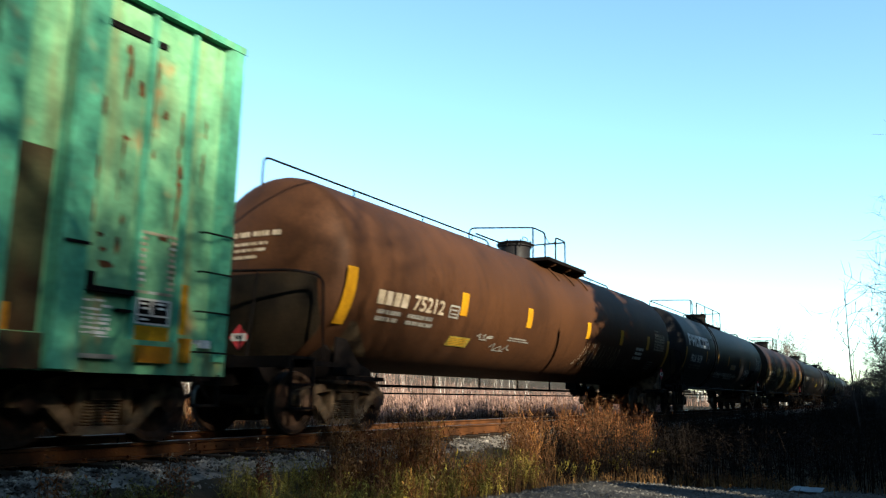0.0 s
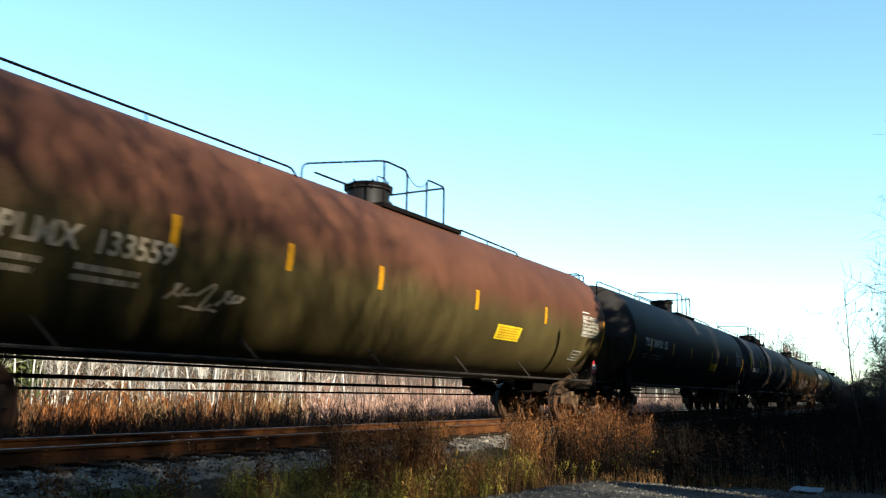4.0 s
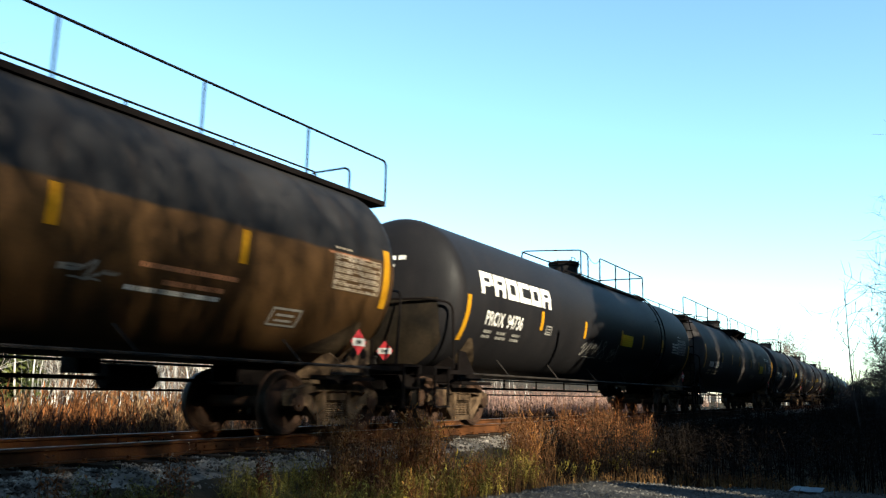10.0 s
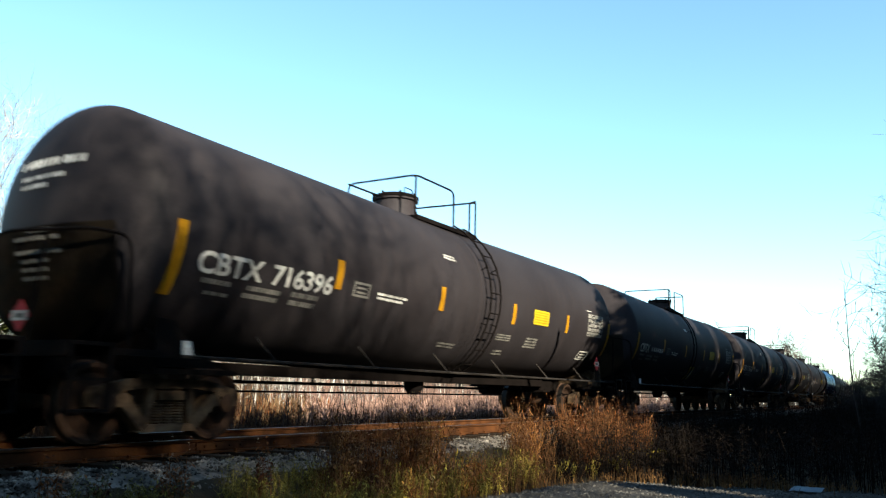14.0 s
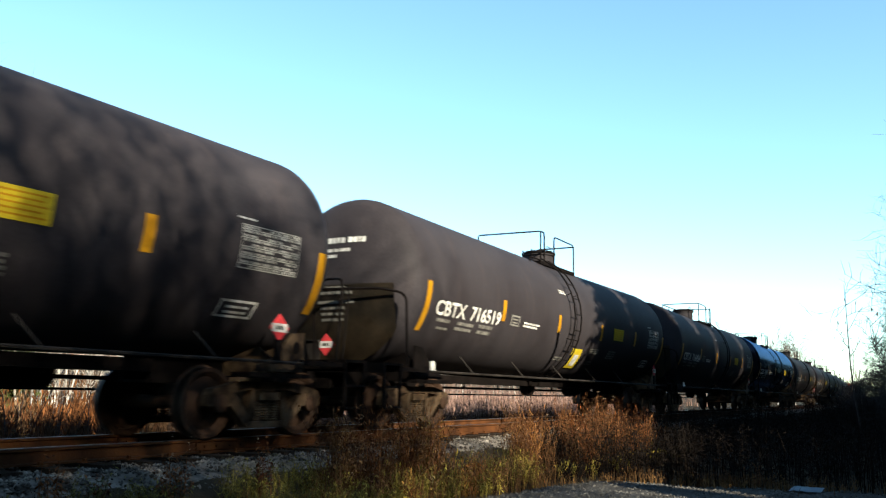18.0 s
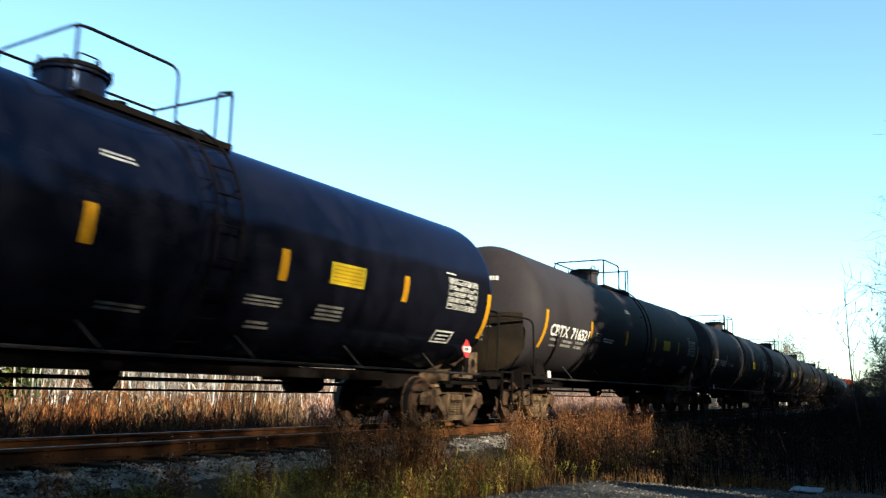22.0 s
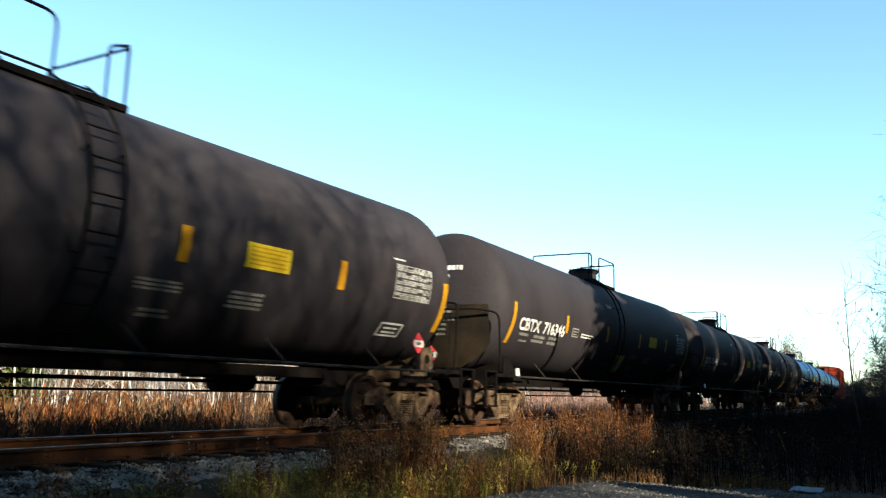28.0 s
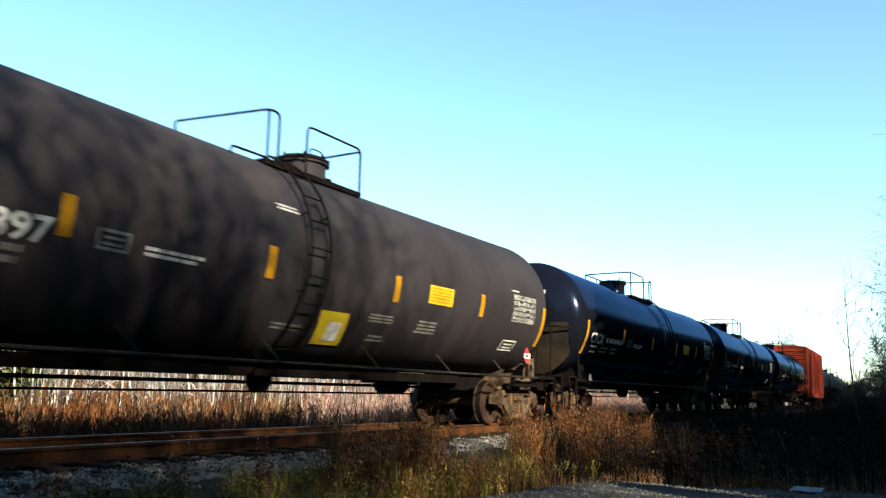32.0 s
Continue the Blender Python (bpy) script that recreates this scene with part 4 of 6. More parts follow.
def top_walk(car, L, u0, u1, gap0, gap1, wide=False):
    """A walkway with a railing along the whole top and a ladder at the leading end."""
    y, z, top = 0.80, 3.95, 4.71
    dome_parts(car, L / 2 + 0.05, GREY_P)
    grating(car, u0, u1, -y, -0.47, z)
    grating(car, u0, u1, 0.47, y, z)
    for s in (-1, 1):
        runs = [rounded([(u0 + 0.15, s * y, z), (u0 + 0.15, s * y, top), (gap0, s * y, top), (gap0, s * y, z)], 0.14), rounded([(gap1, s * y, z), (gap1, s * y, top), (u1, s * y, top), (u1, s * y, z)], 0.12)]
        n = int((gap0 - u0) / 2.0)
        runs += posts([u0 + 0.15 + (gap0 - u0 - 0.15) * k / n for k in range(1, n)], s * y, z, top) + posts([gap1 + (u1 - gap1) * k / n for k in range(1, n)], s * y, z, top)
        bars(car, runs, IRON, "railing")
    bars(car, [rounded([(gap0 - 1.6, 0.5, z), (gap0 - 1.6, 0.5, 4.66), (gap0 - 0.4, 0.1, 4.66), (gap0 - 0.4, 0.1, z)], 0.12)], IRON, "cross_hoop")
    bars(car, [rounded([(u1 - 0.6, -0.45, z), (u1 - 0.6, -0.45, 4.5), (u1 - 0.6, 0.45, 4.5), (u1 - 0.6, 0.45, z)], 0.14)], IRON, "cross_hoop")
    chain(car, gap0, gap1, -y, top - 0.04)
    if wide:
        grating(car, 8.85, 11.9, -1.42, -0.85, z - 0.02, "side_platform", brackets=(8.9, 10.4, 11.85))
    rungs = [[(0.62, -1.30, 0.7 + 0.32 * i), (0.62, -0.84, 0.7 + 0.32 * i)] for i in range(11)]
    bars(car, rungs + [[(0.62, -1.30, 0.5), (0.62, -1.30, 3.0), (0.95, -1.0, 3.95)], [(0.62, -0.84, 0.5), (0.62, -0.84, 3.2), (0.95, -0.7, 3.98)]], IRON, "end_ladder", 0.022)
    bm = bmesh.new()
    box(bm, 0.70, u0 + 0.25, -1.0, -0.55, z - 0.26, z - 0.10)
    part("ladder_bracket", bm, IRON, car, soft_edges=False)


def common_marks(car, L, ink, sign, panel=True, head=0.0, grid=0.0, frame=0.0):
    dirty_saddle(car, L)
    head_stencil(car, ink, [(z + head, a, b, h) for z, a, b, h in ((2.98, 0.44, 0.08, 0.085), (2.98, 0.0, -0.50, 0.085), (2.84, 0.40, -0.28, 0.05), (2.74, 0.38, -0.24, 0.05), (2.63, 0.40, -0.10, 0.05))])
    placard(car, (0.56, -0.18, 1.39), "x")
    placard(car, (L - 1.97, -1.42, 1.38), "y", 0.28)
    if panel:
        data_grid(car, L - 3.1 + grid, L - 1.95 + grid, 4, -15, 11, PANEL_W if ink is WHITE else ink, int(L * 100))
        stencil(car, [(L - 3.1 + grid, L - 2.6 + grid, 8, 6, 1)], ink)
        frame_sign(car, L - 3.3 + frame, L - 2.7 + frame, -30, -41, DULL_W)
    if sign:
        yellow_sign(car, sign, sign + 1.15, -18, -30)


def rusty_car():
    L = 20.85
    car = car_base(L, RUSTY, "rust-brown tank car with amber stripes and faded cream stencils", 2.0, ends=(0.90, 0.80))
    stripes(car, [1.47, 5.02, 8.0, 11.7, 14.43, 17.05, 19.38], w=0.26)
    top_pipe(car, L, RUSTY, True)
    belly(car, L, outlet=False, near_rail=False)
    mark_blocks(car, 2.22, 3.15, -10.5, -19, CREAM)
    letters_on_tank("car_number", "75212", TANK_R, TANK_Z, 3.28, -19, 0.36, 1.02, CREAM, car)
    stencil(car, [(2.3, 3.0, -22, -31, 2), (3.2, 4.1, -22, -31, 2), (7.2, 8.3, -27, -31, 2)], DULL_W)
    frame_sign(car, 4.5, 4.85, -11, -20, DULL_W)
    yellow_sign(car, 4.84, 5.65, -32.5, -40.5, material("faded_yellow_sheet", (0.150, 0.115, 0.022), 0.6, patch=5, bump=0.02))
    cursive(car, 5.85, 6.5, -27, -33, DULL_W, 9, 3, 0.03)
    cursive(car, 6.6, 7.6, -34, -41, DULL_W, 15, 3, 0.03)
    scribble(car, 11.5, 14.6, -20, -46, CREAM, 5, 9, 0.03)
    scribble(car, 15.2, 16.2, -32, -46, DULL_W, 6, 4, 0.04)
    stencil(car, [(15.9, 16.8, -16, -32, 3)], WHITE)
    common_marks(car, L, CREAM, None)
    return car


def white_mark_car(which):
    L = 20.05 if which == 1 else 20.0
    car = car_base(L, BLACK_P if which == 1 else MATS["black_tank_paint"], "black tank car with a bold white wordmark and sprayed graffiti", 2.0, seams=(6.1,) if which == 1 else (14.6,), ends=(0.73, 0.65) if which == 1 else (0.59, 0.75))
    if which == 1:
        stripes(car, [1.46, 4.93, 7.25, 9.5, 12.27, 15.05, 18.6])
        top_mid(car, L, BLACK_P, 5.53, 5.8, 6.64, 11.63, 6.15)
        letters_on_tank("car_number", "PROX 36129", TANK_R, TANK_Z, 2.25, -20, 0.40, 1.85, WHITE, car)
        stencil(car, [(2.3, 2.8, -24, -32, 2), (2.95, 3.5, -24, -32, 2), (3.6, 4.2, -24, -32, 2)], DULL_W)
        yellow_sign(car, 10.16, 11.3, -14, -23, CREAM)
        cursive(car, 6.9, 9.7, -29, -41, WHITE, 11, 9, 0.055)
        cursive(car, 9.6, 12.3, -29, -42, WHITE, 17, 8, 0.06)
        cursive(car, 13.65, 15.35, -15, -40, WHITE, 12, 4, 0.05)
        bm = bmesh.new()
        curved(bm, TANK_R, TANK_Z, 15.70, 16.20, -45.5, -31, 0.010, 5)
        notice = part("red_notice", bm, material("dull_maroon_sheet", (0.060, 0.011, 0.012), 0.6, patch=4, bump=0.02), car, "faded maroon notice with ruled lines", soft_edges=False)
        for a in (-31.2, -36, -41, -45.3):
            bm = bmesh.new()
            curved(bm, TANK_R, TANK_Z, 15.70, 16.20, a - 0.25, a + 0.25, 0.013, 2)
            part("ruled_line", bm, DULL_W, notice, soft_edges=False)
        bm = bmesh.new()
        curved(bm, TANK_R, TANK_Z, 15.30, 16.60, -22, -17.5, 0.008, 4)
        curved(bm, TANK_R, TANK_Z, 15.35, 16.05, -31, -22, 0.008, 4)
        part("painted_out_mark", bm, IRON, car, "black painted-out mark", soft_edges=False)
    else:
        stripes(car, [1.37, 4.89, 7.68, 10.67, 12.77, 14.97, 18.52])
        top_mid(car, L, BLACK_P, 9.33, 9.91, 10.93, 15.35, 14.55)
        letters_on_tank("car_number", "PROX 94736", TANK_R, TANK_Z, 2.14, -20, 0.40, 1.75, WHITE, car)
        stencil(car, [(2.2, 2.6, -24, -32, 2), (2.8, 3.3, -24, -32, 2), (3.5, 4.0, -24, -32, 2)], DULL_W)
        yellow_sign(car, 10.75, 11.7, -5, -17)
        cursive(car, 7.7, 9.6, -14, -38, DULL_W, 13, 5, 0.035)
        cursive(car, 9.9, 10.6, -16, -40, DULL_W, 14, 3, 0.035)
        stencil(car, [(16.2, 17.1, -2, -16, 4)], WHITE)
    logo_blocks(car, 1.85, 5.45, 19, 2)
    frame_sign(car, 5.15, 5.5, -12, -20, DULL_W)
    belly(car, L, outlet=False)
    common_marks(car, L, WHITE, None, head=0.15)
    return car


def sooty_head(car, mat):
    """A coat of soot over the whole leading head of a tank."""
    bm = bmesh.new()
    lead = car["apex"]
    prof = [(lead + HEAD * (1 - math.sin(a)) - 0.006, max(0.01, TANK_R * math.cos(a) + 0.003)) for a in (math.pi / 2 * (1 - i / 16) for i in range(16))]
    lathe(bm, prof + [(lead + HEAD - 0.04, TANK_R + 0.004)], "x", 72, (0, 0, TANK_Z))
    part("soot_coat", smooth(mesh_of("soot_coat", bm, mat), 30), None, car, "black sooty coat on the head", soft_edges=False)


def two_tone_car():
    L = 20.75
    car = car_base(L, TWO_TONE, "tank car weathered rust-red above and olive below", 2.0, ends=(0.83, 0.80))
    stripes(car, [1.45, 4.55, 6.53, 8.69, 11.95, 15.3, 19.25], top=3, low=-11, end_low=-33, w=0.13)
    top_pipe(car, L, RUSTY, False, 0.16)
    belly(car, L, outlet=False)
    letters_on_tank("car_number", "PLMX 133559", TANK_R, TANK_Z, 2.50, -19, 0.36, 2.1, CREAM, car)
    stencil(car, [(2.45, 3.1, -24, -33, 2), (3.4, 4.3, -24, -33, 2)], CREAM)
    sooty_head(car, material("sooty_brown_black_paint", (0.0165, 0.0125, 0.0085), 0.7, dark=(0.0085, 0.0072, 0.0058), patch=1.2, fine=20, streak=0.5, streak_col=(0.030, 0.018, 0.009), bump=0.06, gloss=0.05))
    cursive(car, 1.75, 2.6, -12, -27, CREAM, 21, 3, 0.035)
    cursive(car, 4.7, 5.9, -22, -39, CREAM, 22, 3, 0.05)
    common_marks(car, L, WHITE, 13.0)
    return car


def slate_car():
    L = 20.83
    car = car_base(L, SLATE_P, "slate-grey dusty tank car with amber stripes", 2.0, ends=(0.94, 0.82))
    stripes(car, [1.49, 3.35, 6.1, 8.77, 12.37, 15.6, 19.37], w=0.17)
    top_pipe(car, L, SLATE_P, False, 0.62)
    belly(car, L, outlet=False)
    letters_on_tank("car_number", "TILX 304701", TANK_R, TANK_Z, 2.62, -11, 0.34, 2.0, WHITE, car)
    frame_sign(car, 4.9, 5.3, -2, -11, WHITE)
    stencil(car, [(2.6, 3.2, -20, -28, 2), (3.4, 4.9, -20, -28, 2), (7.0, 8.0, -30, -34, 2), (15.6, 16.9, -38, -44, 2)], DULL_W)
    common_marks(car, L, WHITE, 12.35)
    return car


def bold_stripe_car():
    L = 20.1
    car = car_base(L, MATS["dusty_black_paint"], "black tank car with broad bright yellow stripes", 2.0, seams=(6.0,), dirty=False, ends=(0.58, 0.77))
    us = [1.47, 4.63, 7.41, 10.14, 12.67, 15.54, 18.67]
    stripes(car, us[:1] + us[-1:], top=16, end_low=-16, w=0.26, mat=LEMON)
    for u in us[1:-1]:
        bm = bmesh.new()
        curved(bm, TANK_R, TANK_Z, u - 0.12, u + 0.12, -9, 6.5, 0.006, 6)
        part("reflective_stripe", bm, LEMON, car, soft_edges=False)
    top_mid(car, L, BLACK_P, 5.49, 5.84, 6.53, 11.54, 6.05, True)
    belly(car, L, outlet=False)
    mark_blocks(car, 2.22, 3.15, -11, -19, WHITE)
    letters_on_tank("car_number", "202603", TANK_R, TANK_Z, 3.25, -19, 0.34, 0.98, WHITE, car)
    stencil(car, [(2.3, 2.9, -23, -31, 2), (3.1, 3.7, -23, -31, 2), (3.9, 4.5, -23, -31, 2), (5.0, 6.0, -28, -31, 1), (7.1, 7.6, -3, -8, 2), (9.6, 10.0, 26, 18, 3)], DULL_W)
    frame_sign(car, 4.75, 5.15, -11, -20, DULL_W)
    scribble(car, 6.5, 7.0, 4, -32, WHITE, 31, 3, 0.06)
    yellow_sign(car, 8.7, 9.7, -32, -39, YELLOW)
    stencil(car, [(15.6, 16.9, -24, -36, 3)], DULL_W)
    common_marks(car, L, WHITE, None)
    return car


def ochre_car():
    L = 20.25
    car = car_base(L, OCHRE_P, "ochre-brown tank car with a sooty black top and white graffiti", 2.0, ends=(0.62, 0.68))
    us = [1.44, 4.44, 7.2, 9.97, 12.99, 15.64, 18.80]
    stripes(car, us[:1] + us[-1:], top=13, end_low=-22, w=0.16)
    for u in us[1:-1]:
        bm = bmesh.new()
        curved(bm, TANK_R, TANK_Z, u - 0.07, u + 0.07, -12, 4, 0.006, 6)
        part("reflective_stripe", bm, YELLOW, car, soft_edges=False)
    top_walk(car, L, 1.3, 19.75, 10.27, 11.14)
    belly(car, L, outlet=False)
    letters_on_tank("car_number", "SHPX 222944", TANK_R, TANK_Z, 2.32, -26, 0.40, 2.45, CREAM, car)
    stencil(car, [(2.5, 3.9, -32, -41, 2), ], CREAM)
    stencil(car, [(14.05, 15.65, -19, -22.8, 1), (14.5, 15.6, -25.4, -29.4, 1), (17.3, 18.5, 5, 2.5, 1)], material("rusty_stencil_paint", (0.22, 0.10, 0.05), 0.7, patch=5, bump=0.02), name="rusty_stencil")
    stencil(car, [(14.03, 15.65, -29.8, -33.6, 1)], WHITE)
    cursive(car, 13.2, 13.95, -22, -31, DULL_W, 21, 3, 0.03)
    cursive(car, 5.0, 6.1, -22, -40, DULL_W, 23, 3, 0.06)
    fat_letters(car, 6.0, 10.0, -12, -46, material("pinkish_white_spray", (0.46, 0.36, 0.30), 0.7, dark=(0.10, 0.062, 0.042), patch=4.2, bump=0.02), material("faded_maroon_spray", (0.055, 0.020, 0.014), 0.7, patch=4, bump=0.02), 44, 7)
    bm = bmesh.new()
    curved(bm, TANK_R, TANK_Z, 10.1, 10.72, -38, -15, 0.010, 6, 0.22)
    notice = part("white_notice", bm, CREAM, car, "white sprayed patch with a red mark", soft_edges=False)
    bm = bmesh.new()
    curved(bm, TANK_R, TANK_Z, 10.3, 10.54, -31, -24, 0.014, 3, 0.06)
    part("red_mark", bm, RED, notice, soft_edges=False)
    yellow_sign(car, 11.35, 12.5, -28, -37)
    common_marks(car, L, CREAM, None, head=-0.12, grid=0.32, frame=-0.5)
    return car


def grey_car():
    L = 21.0
    car = car_base(L, GREY_P, "weathered grey tank car with a walkway along the top", 2.0, ends=(0.68, 0.80))
    us = [1.53, 4.88, 7.1, 9.0, 12.23, 14.68, 16.97, 19.51]
    stripes(car, us[:1] + us[-1:], top=11, end_low=-24, w=0.15)
    for u in us[1:-1]:
        bm = bmesh.new()
        curved(bm, TANK_R, TANK_Z, u - 0.08, u + 0.08, -12, 3.5, 0.006, 6)
        part("reflective_stripe", bm, YELLOW, car, soft_edges=False)
    top_walk(car, L, 1.1, 20.1, 10.56, 11.3, True)
    belly(car, L, outlet=False, near_rail=False)
    mark_blocks(car, 2.41, 3.25, -13, -21, WHITE)
    letters_on_tank("car_number", "2124", TANK_R, TANK_Z, 3.45, -21, 0.36, 0.85, WHITE, car)
    stencil(car, [(2.4, 3.1, -25, -35, 2), (3.3, 4.6, -25, -35, 2), (12.6, 13.2, 6, 0, 3), (12.6, 13.9, -24, -32, 3), ], CREAM)
    stencil(car, [(16.8, 18.6, 13, 7, 2)], WHITE)
    bm = bmesh.new()
    curved(bm, TANK_R, TANK_Z, 16.95, 17.4, -34, -24, 0.006, 5)
    part("dark_patch", bm, IRON, car, "dark overpainted patch", soft_edges=False)
    frame_sign(car, 4.6, 5.0, -11, -20, DULL_W)
    yellow_sign(car, 15.0, 16.1, -4, -18)
    common_marks(car, L, WHITE, None)
    stout(car, 1.03, 0.045)
    return car


def boxcar(paint, label, L=17.5, top=5.0, marks=True, name="boxcar"):
    """A ribbed steel boxcar; its body lies between 1.1 m and L - 1.1 m from the coupler faces."""
    car = tagged(new(name), label, "boxcar")
    a, b, w = 1.1, L - 1.1, 1.6
    bm = bmesh.new()
    box(bm, a, b, -w + 0.06, w - 0.06, 1.12, top - 0.10)
    part("body", bm, paint, car, soft_edges=False)
    rib = bmesh.new()
    plate(rib, [(-0.15, 0.0), (-0.09, -0.11), (0.09, -0.11), (0.15, 0.0)], "z", 0.95, top - 0.16)
    rib_me = mesh_of("side_post", rib, TEAL_P if marks else paint)
    wide = bmesh.new()
    plate(wide, [(-0.17, 0.0), (-0.15, -0.19), (0.15, -0.19), (0.17, 0.0)], "z", 0.80, top - 0.16)
    wide_me = mesh_of("side_post", wide, TEAL_P if marks else paint)
    thin = bmesh.new()
    plate(thin, [(-0.05, 0.0), (-0.03, -0.045), (0.03, -0.045), (0.05, 0.0)], "z", 1.14, top - 0.16)
    thin_me = mesh_of("side_seam", thin, TEAL_P if marks else paint)
    for i, u in enumerate((1.22, 1.84, 2.44, 3.30, 4.12, 4.8, 5.66, 6.32)):
        for s, q in ((-1, u), (1, u), (-1, L - u), (1, L - u)):
            me = wide_me if i in (3, 4) and marks else thin_me if i in (1, 2) and marks else rib_me
            o = part("side_seam" if me is thin_me else "side_post", me, None, car, at=(q, s * (w - 0.064), 0), soft_edges=False)
            o.rotation_euler[2] = 0 if s < 0 else math.pi
    for s in (-1, 1):
        bm = bmesh.new()
        box(bm, a, b, s * (w - 0.05) - 0.06, s * (w - 0.05) + 0.06, 0.78, 1.14)
        part("side_sill", bm, paint, car, soft_edges=False)
        bm = bmesh.new()
        box(bm, a - 0.02, b + 0.02, s * (w - 0.02) - 0.05, s * (w - 0.02) + 0.05, top - 0.14, top - 0.05)
        part("roof_edge", bm, TEAL_P if marks else paint, car, soft_edges=False)
        bm = bmesh.new()
        box(bm, L / 2 - 1.5, L / 2 + 1.5, s * w - 0.05, s * w + 0.05, 1.15, top - 0.3)
        for q in (-1.2, -0.4, 0.4, 1.2):
            box(bm, L / 2 + q - 0.05, L / 2 + q + 0.05, s * w - 0.09, s * w + 0.09, 1.2, top - 0.35)
        part("sliding_door", bm, paint, car, soft_edges=False)
    bm = bmesh.new()
    plate(bm, [(-w, top - 0.06), (w, top - 0.06), (w * 0.5, top + 0.10), (0, top + 0.14), (-w * 0.5, top + 0.10)], "x", a - 0.03, b + 0.03)
    part("roof", bm, paint, car, soft_edges=False)
    for end in (0, 1):
        m = pose(0, 0, 0) if end == 0 else pose(L, 0, 0, 0, 0, 180)
        for i in range(11):
            z = 1.3 + i * (top - 1.7) / 10
            bm = bmesh.new()
            plate(bm, [(a - 0.045, z), (a + 0.061, z - 0.12), (a + 0.061, z + 0.12)], "y", -w + 0.12, w - 0.12)
            part("end_corrugation", bm, paint, car, soft_edges=False).matrix_basis = m
        bm = bmesh.new()
        box(bm, 0.3, 3.2, -0.3, 0.3, 0.72, 1.10)
        box(bm, 1.6, 2.3, -1.3, 1.3, 0.80, 1.12)
        part("underframe", bm, IRON, car, soft_edges=False).matrix_basis = m
        part("coupler", COUPLER, None, car, soft_edges=False).matrix_basis = m
        # grab irons at each corner
        for s in (-1, 1):
            for i in range(4):
                z = 1.05 + 0.465 * i
                bm = bmesh.new()
                tube(bm, rounded([(a + 0.06, s * w, z), (a + 0.06, s * (w + 0.09), z), (a + 0.52, s * (w + 0.09), z), (a + 0.52, s * w, z)], 0.03, 2), 0.012, 5)
                part("grab_iron", bm, IRON, car).matrix_basis = m
            bm = bmesh.new()
            for x in (a + 0.1, a + 0.5):
                box(bm, x - 0.015, x + 0.015, s * (w + 0.02) - 0.015, s * (w + 0.02) + 0.015, 0.45, 0.80)
            box(bm, a + 0.1, a + 0.5, s * (w + 0.02) - 0.03, s * (w + 0.02) + 0.03, 0.43, 0.46)
            part("sill_step", bm, IRON, car).matrix_basis = m
        truck(car, 2.3 if end == 0 else L - 2.3)
    bm = bmesh.new()
    box(bm, 3, L - 3, -0.3, 0.3, 0.78, 1.1)
    part("centre_sill", bm, IRON, car, soft_edges=False)
    if marks:
        # what is painted and fixed on the trailing half, by the distance from the trailing coupler
        def panel(n, u0, u1, z0, z1, mat, out=0.010, under=None):
            bm = bmesh.new()
            box(bm, L - u1, L - u0, -w + 0.058 - out, -w + 0.066, z0, z1)
            return part(n, bm, mat, under or car, soft_edges=False)
        rng = random.Random(8)
        panel("amber_panel", 1.93, 2.42, 1.115, 1.30, YELLOW)
        panel("amber_panel", 1.96, 2.42, 0.90, 1.08, ORANGE, 0.125)
        panel("amber_strip", 1.68, 1.80, 1.24, 1.81, YELLOW)
        panel("amber_strip", 1.69, 1.81, 0.92, 1.19, ORANGE, 0.125)
        panel("amber_panel", 3.80, 4.10, 1.04, 1.40, ORANGE, 0.02)
        f = panel("stencil_frame", 1.92, 2.45, 1.315, 1.60, WHITE)
        panel("dark_field", 2.20, 2.36, 1.425, 1.575, IRON, 0.014, f)
        panel("dark_field", 1.96, 2.16, 1.425, 1.575, IRON, 0.014, f)
        panel("dark_field", 1.96, 2.36, 1.335, 1.405, IRON, 0.014, f)
        for u, z in ((2.27, 1.49), (2.29, 1.54), (2.05, 1.50), (2.07, 1.55), (2.28, 1.37)):
            panel("number_bar", u - 0.05, u + 0.05, z - 0.011, z + 0.011, WHITE, 0.017, f)
        # rows of small writing round a bare field
        for i in range(11):
            z = 1.65 + 0.066 * i
            edges = ((1.90, 2.42),) if i in (0, 10) else ((2.30, 2.42), (1.89, 2.01))
            for u0, u1 in edges:
                u = u0 + rng.uniform(0, 0.03)
                while u < u1 - 0.03:
                    d = rng.uniform(0.03, 0.10)
                    panel("stencilled_word", u, min(u + d, u1), z, z + 0.032, CREAM if rng.random() < 0.6 else WHITE, 0.008)
                    u += d + 0.018
        # worn white lettering
        for i in range(9):
            z = 1.12 + 0.047 * i
            u = 2.68 + rng.uniform(0, 0.06)
            while u < 3.10:
                d = rng.uniform(0.03, 0.16)
                if rng.random() < 0.8:
                    panel("worn_letter", u, min(u + d, 3.12), z + rng.uniform(0, 0.012), z + rng.uniform(0.020, 0.036), WHITE, 0.008)
                u += d + rng.uniform(0.01, 0.05)
        panel("scuffed_strip", 2.68, 3.14, 0.92, 0.965, CREAM, 0.125)
        panel("side_ledge", 2.46, 3.20, 1.60, 1.655, IRON, 0.09)
        panel("latch", 2.96, 3.10, 1.655, 1.80, IRON, 0.07)
        panel("side_ledge", 2.46, 2.66, 1.42, 1.45, IRON, 0.06)
        panel("hinge_bar", 3.14, 3.42, 2.03, 2.06, IRON, 0.21)
        # a dark bar laid on in place of the slot
        panel("roof_slot", 2.25, 3.05, 4.48, 4.55, IRON, 0.02)
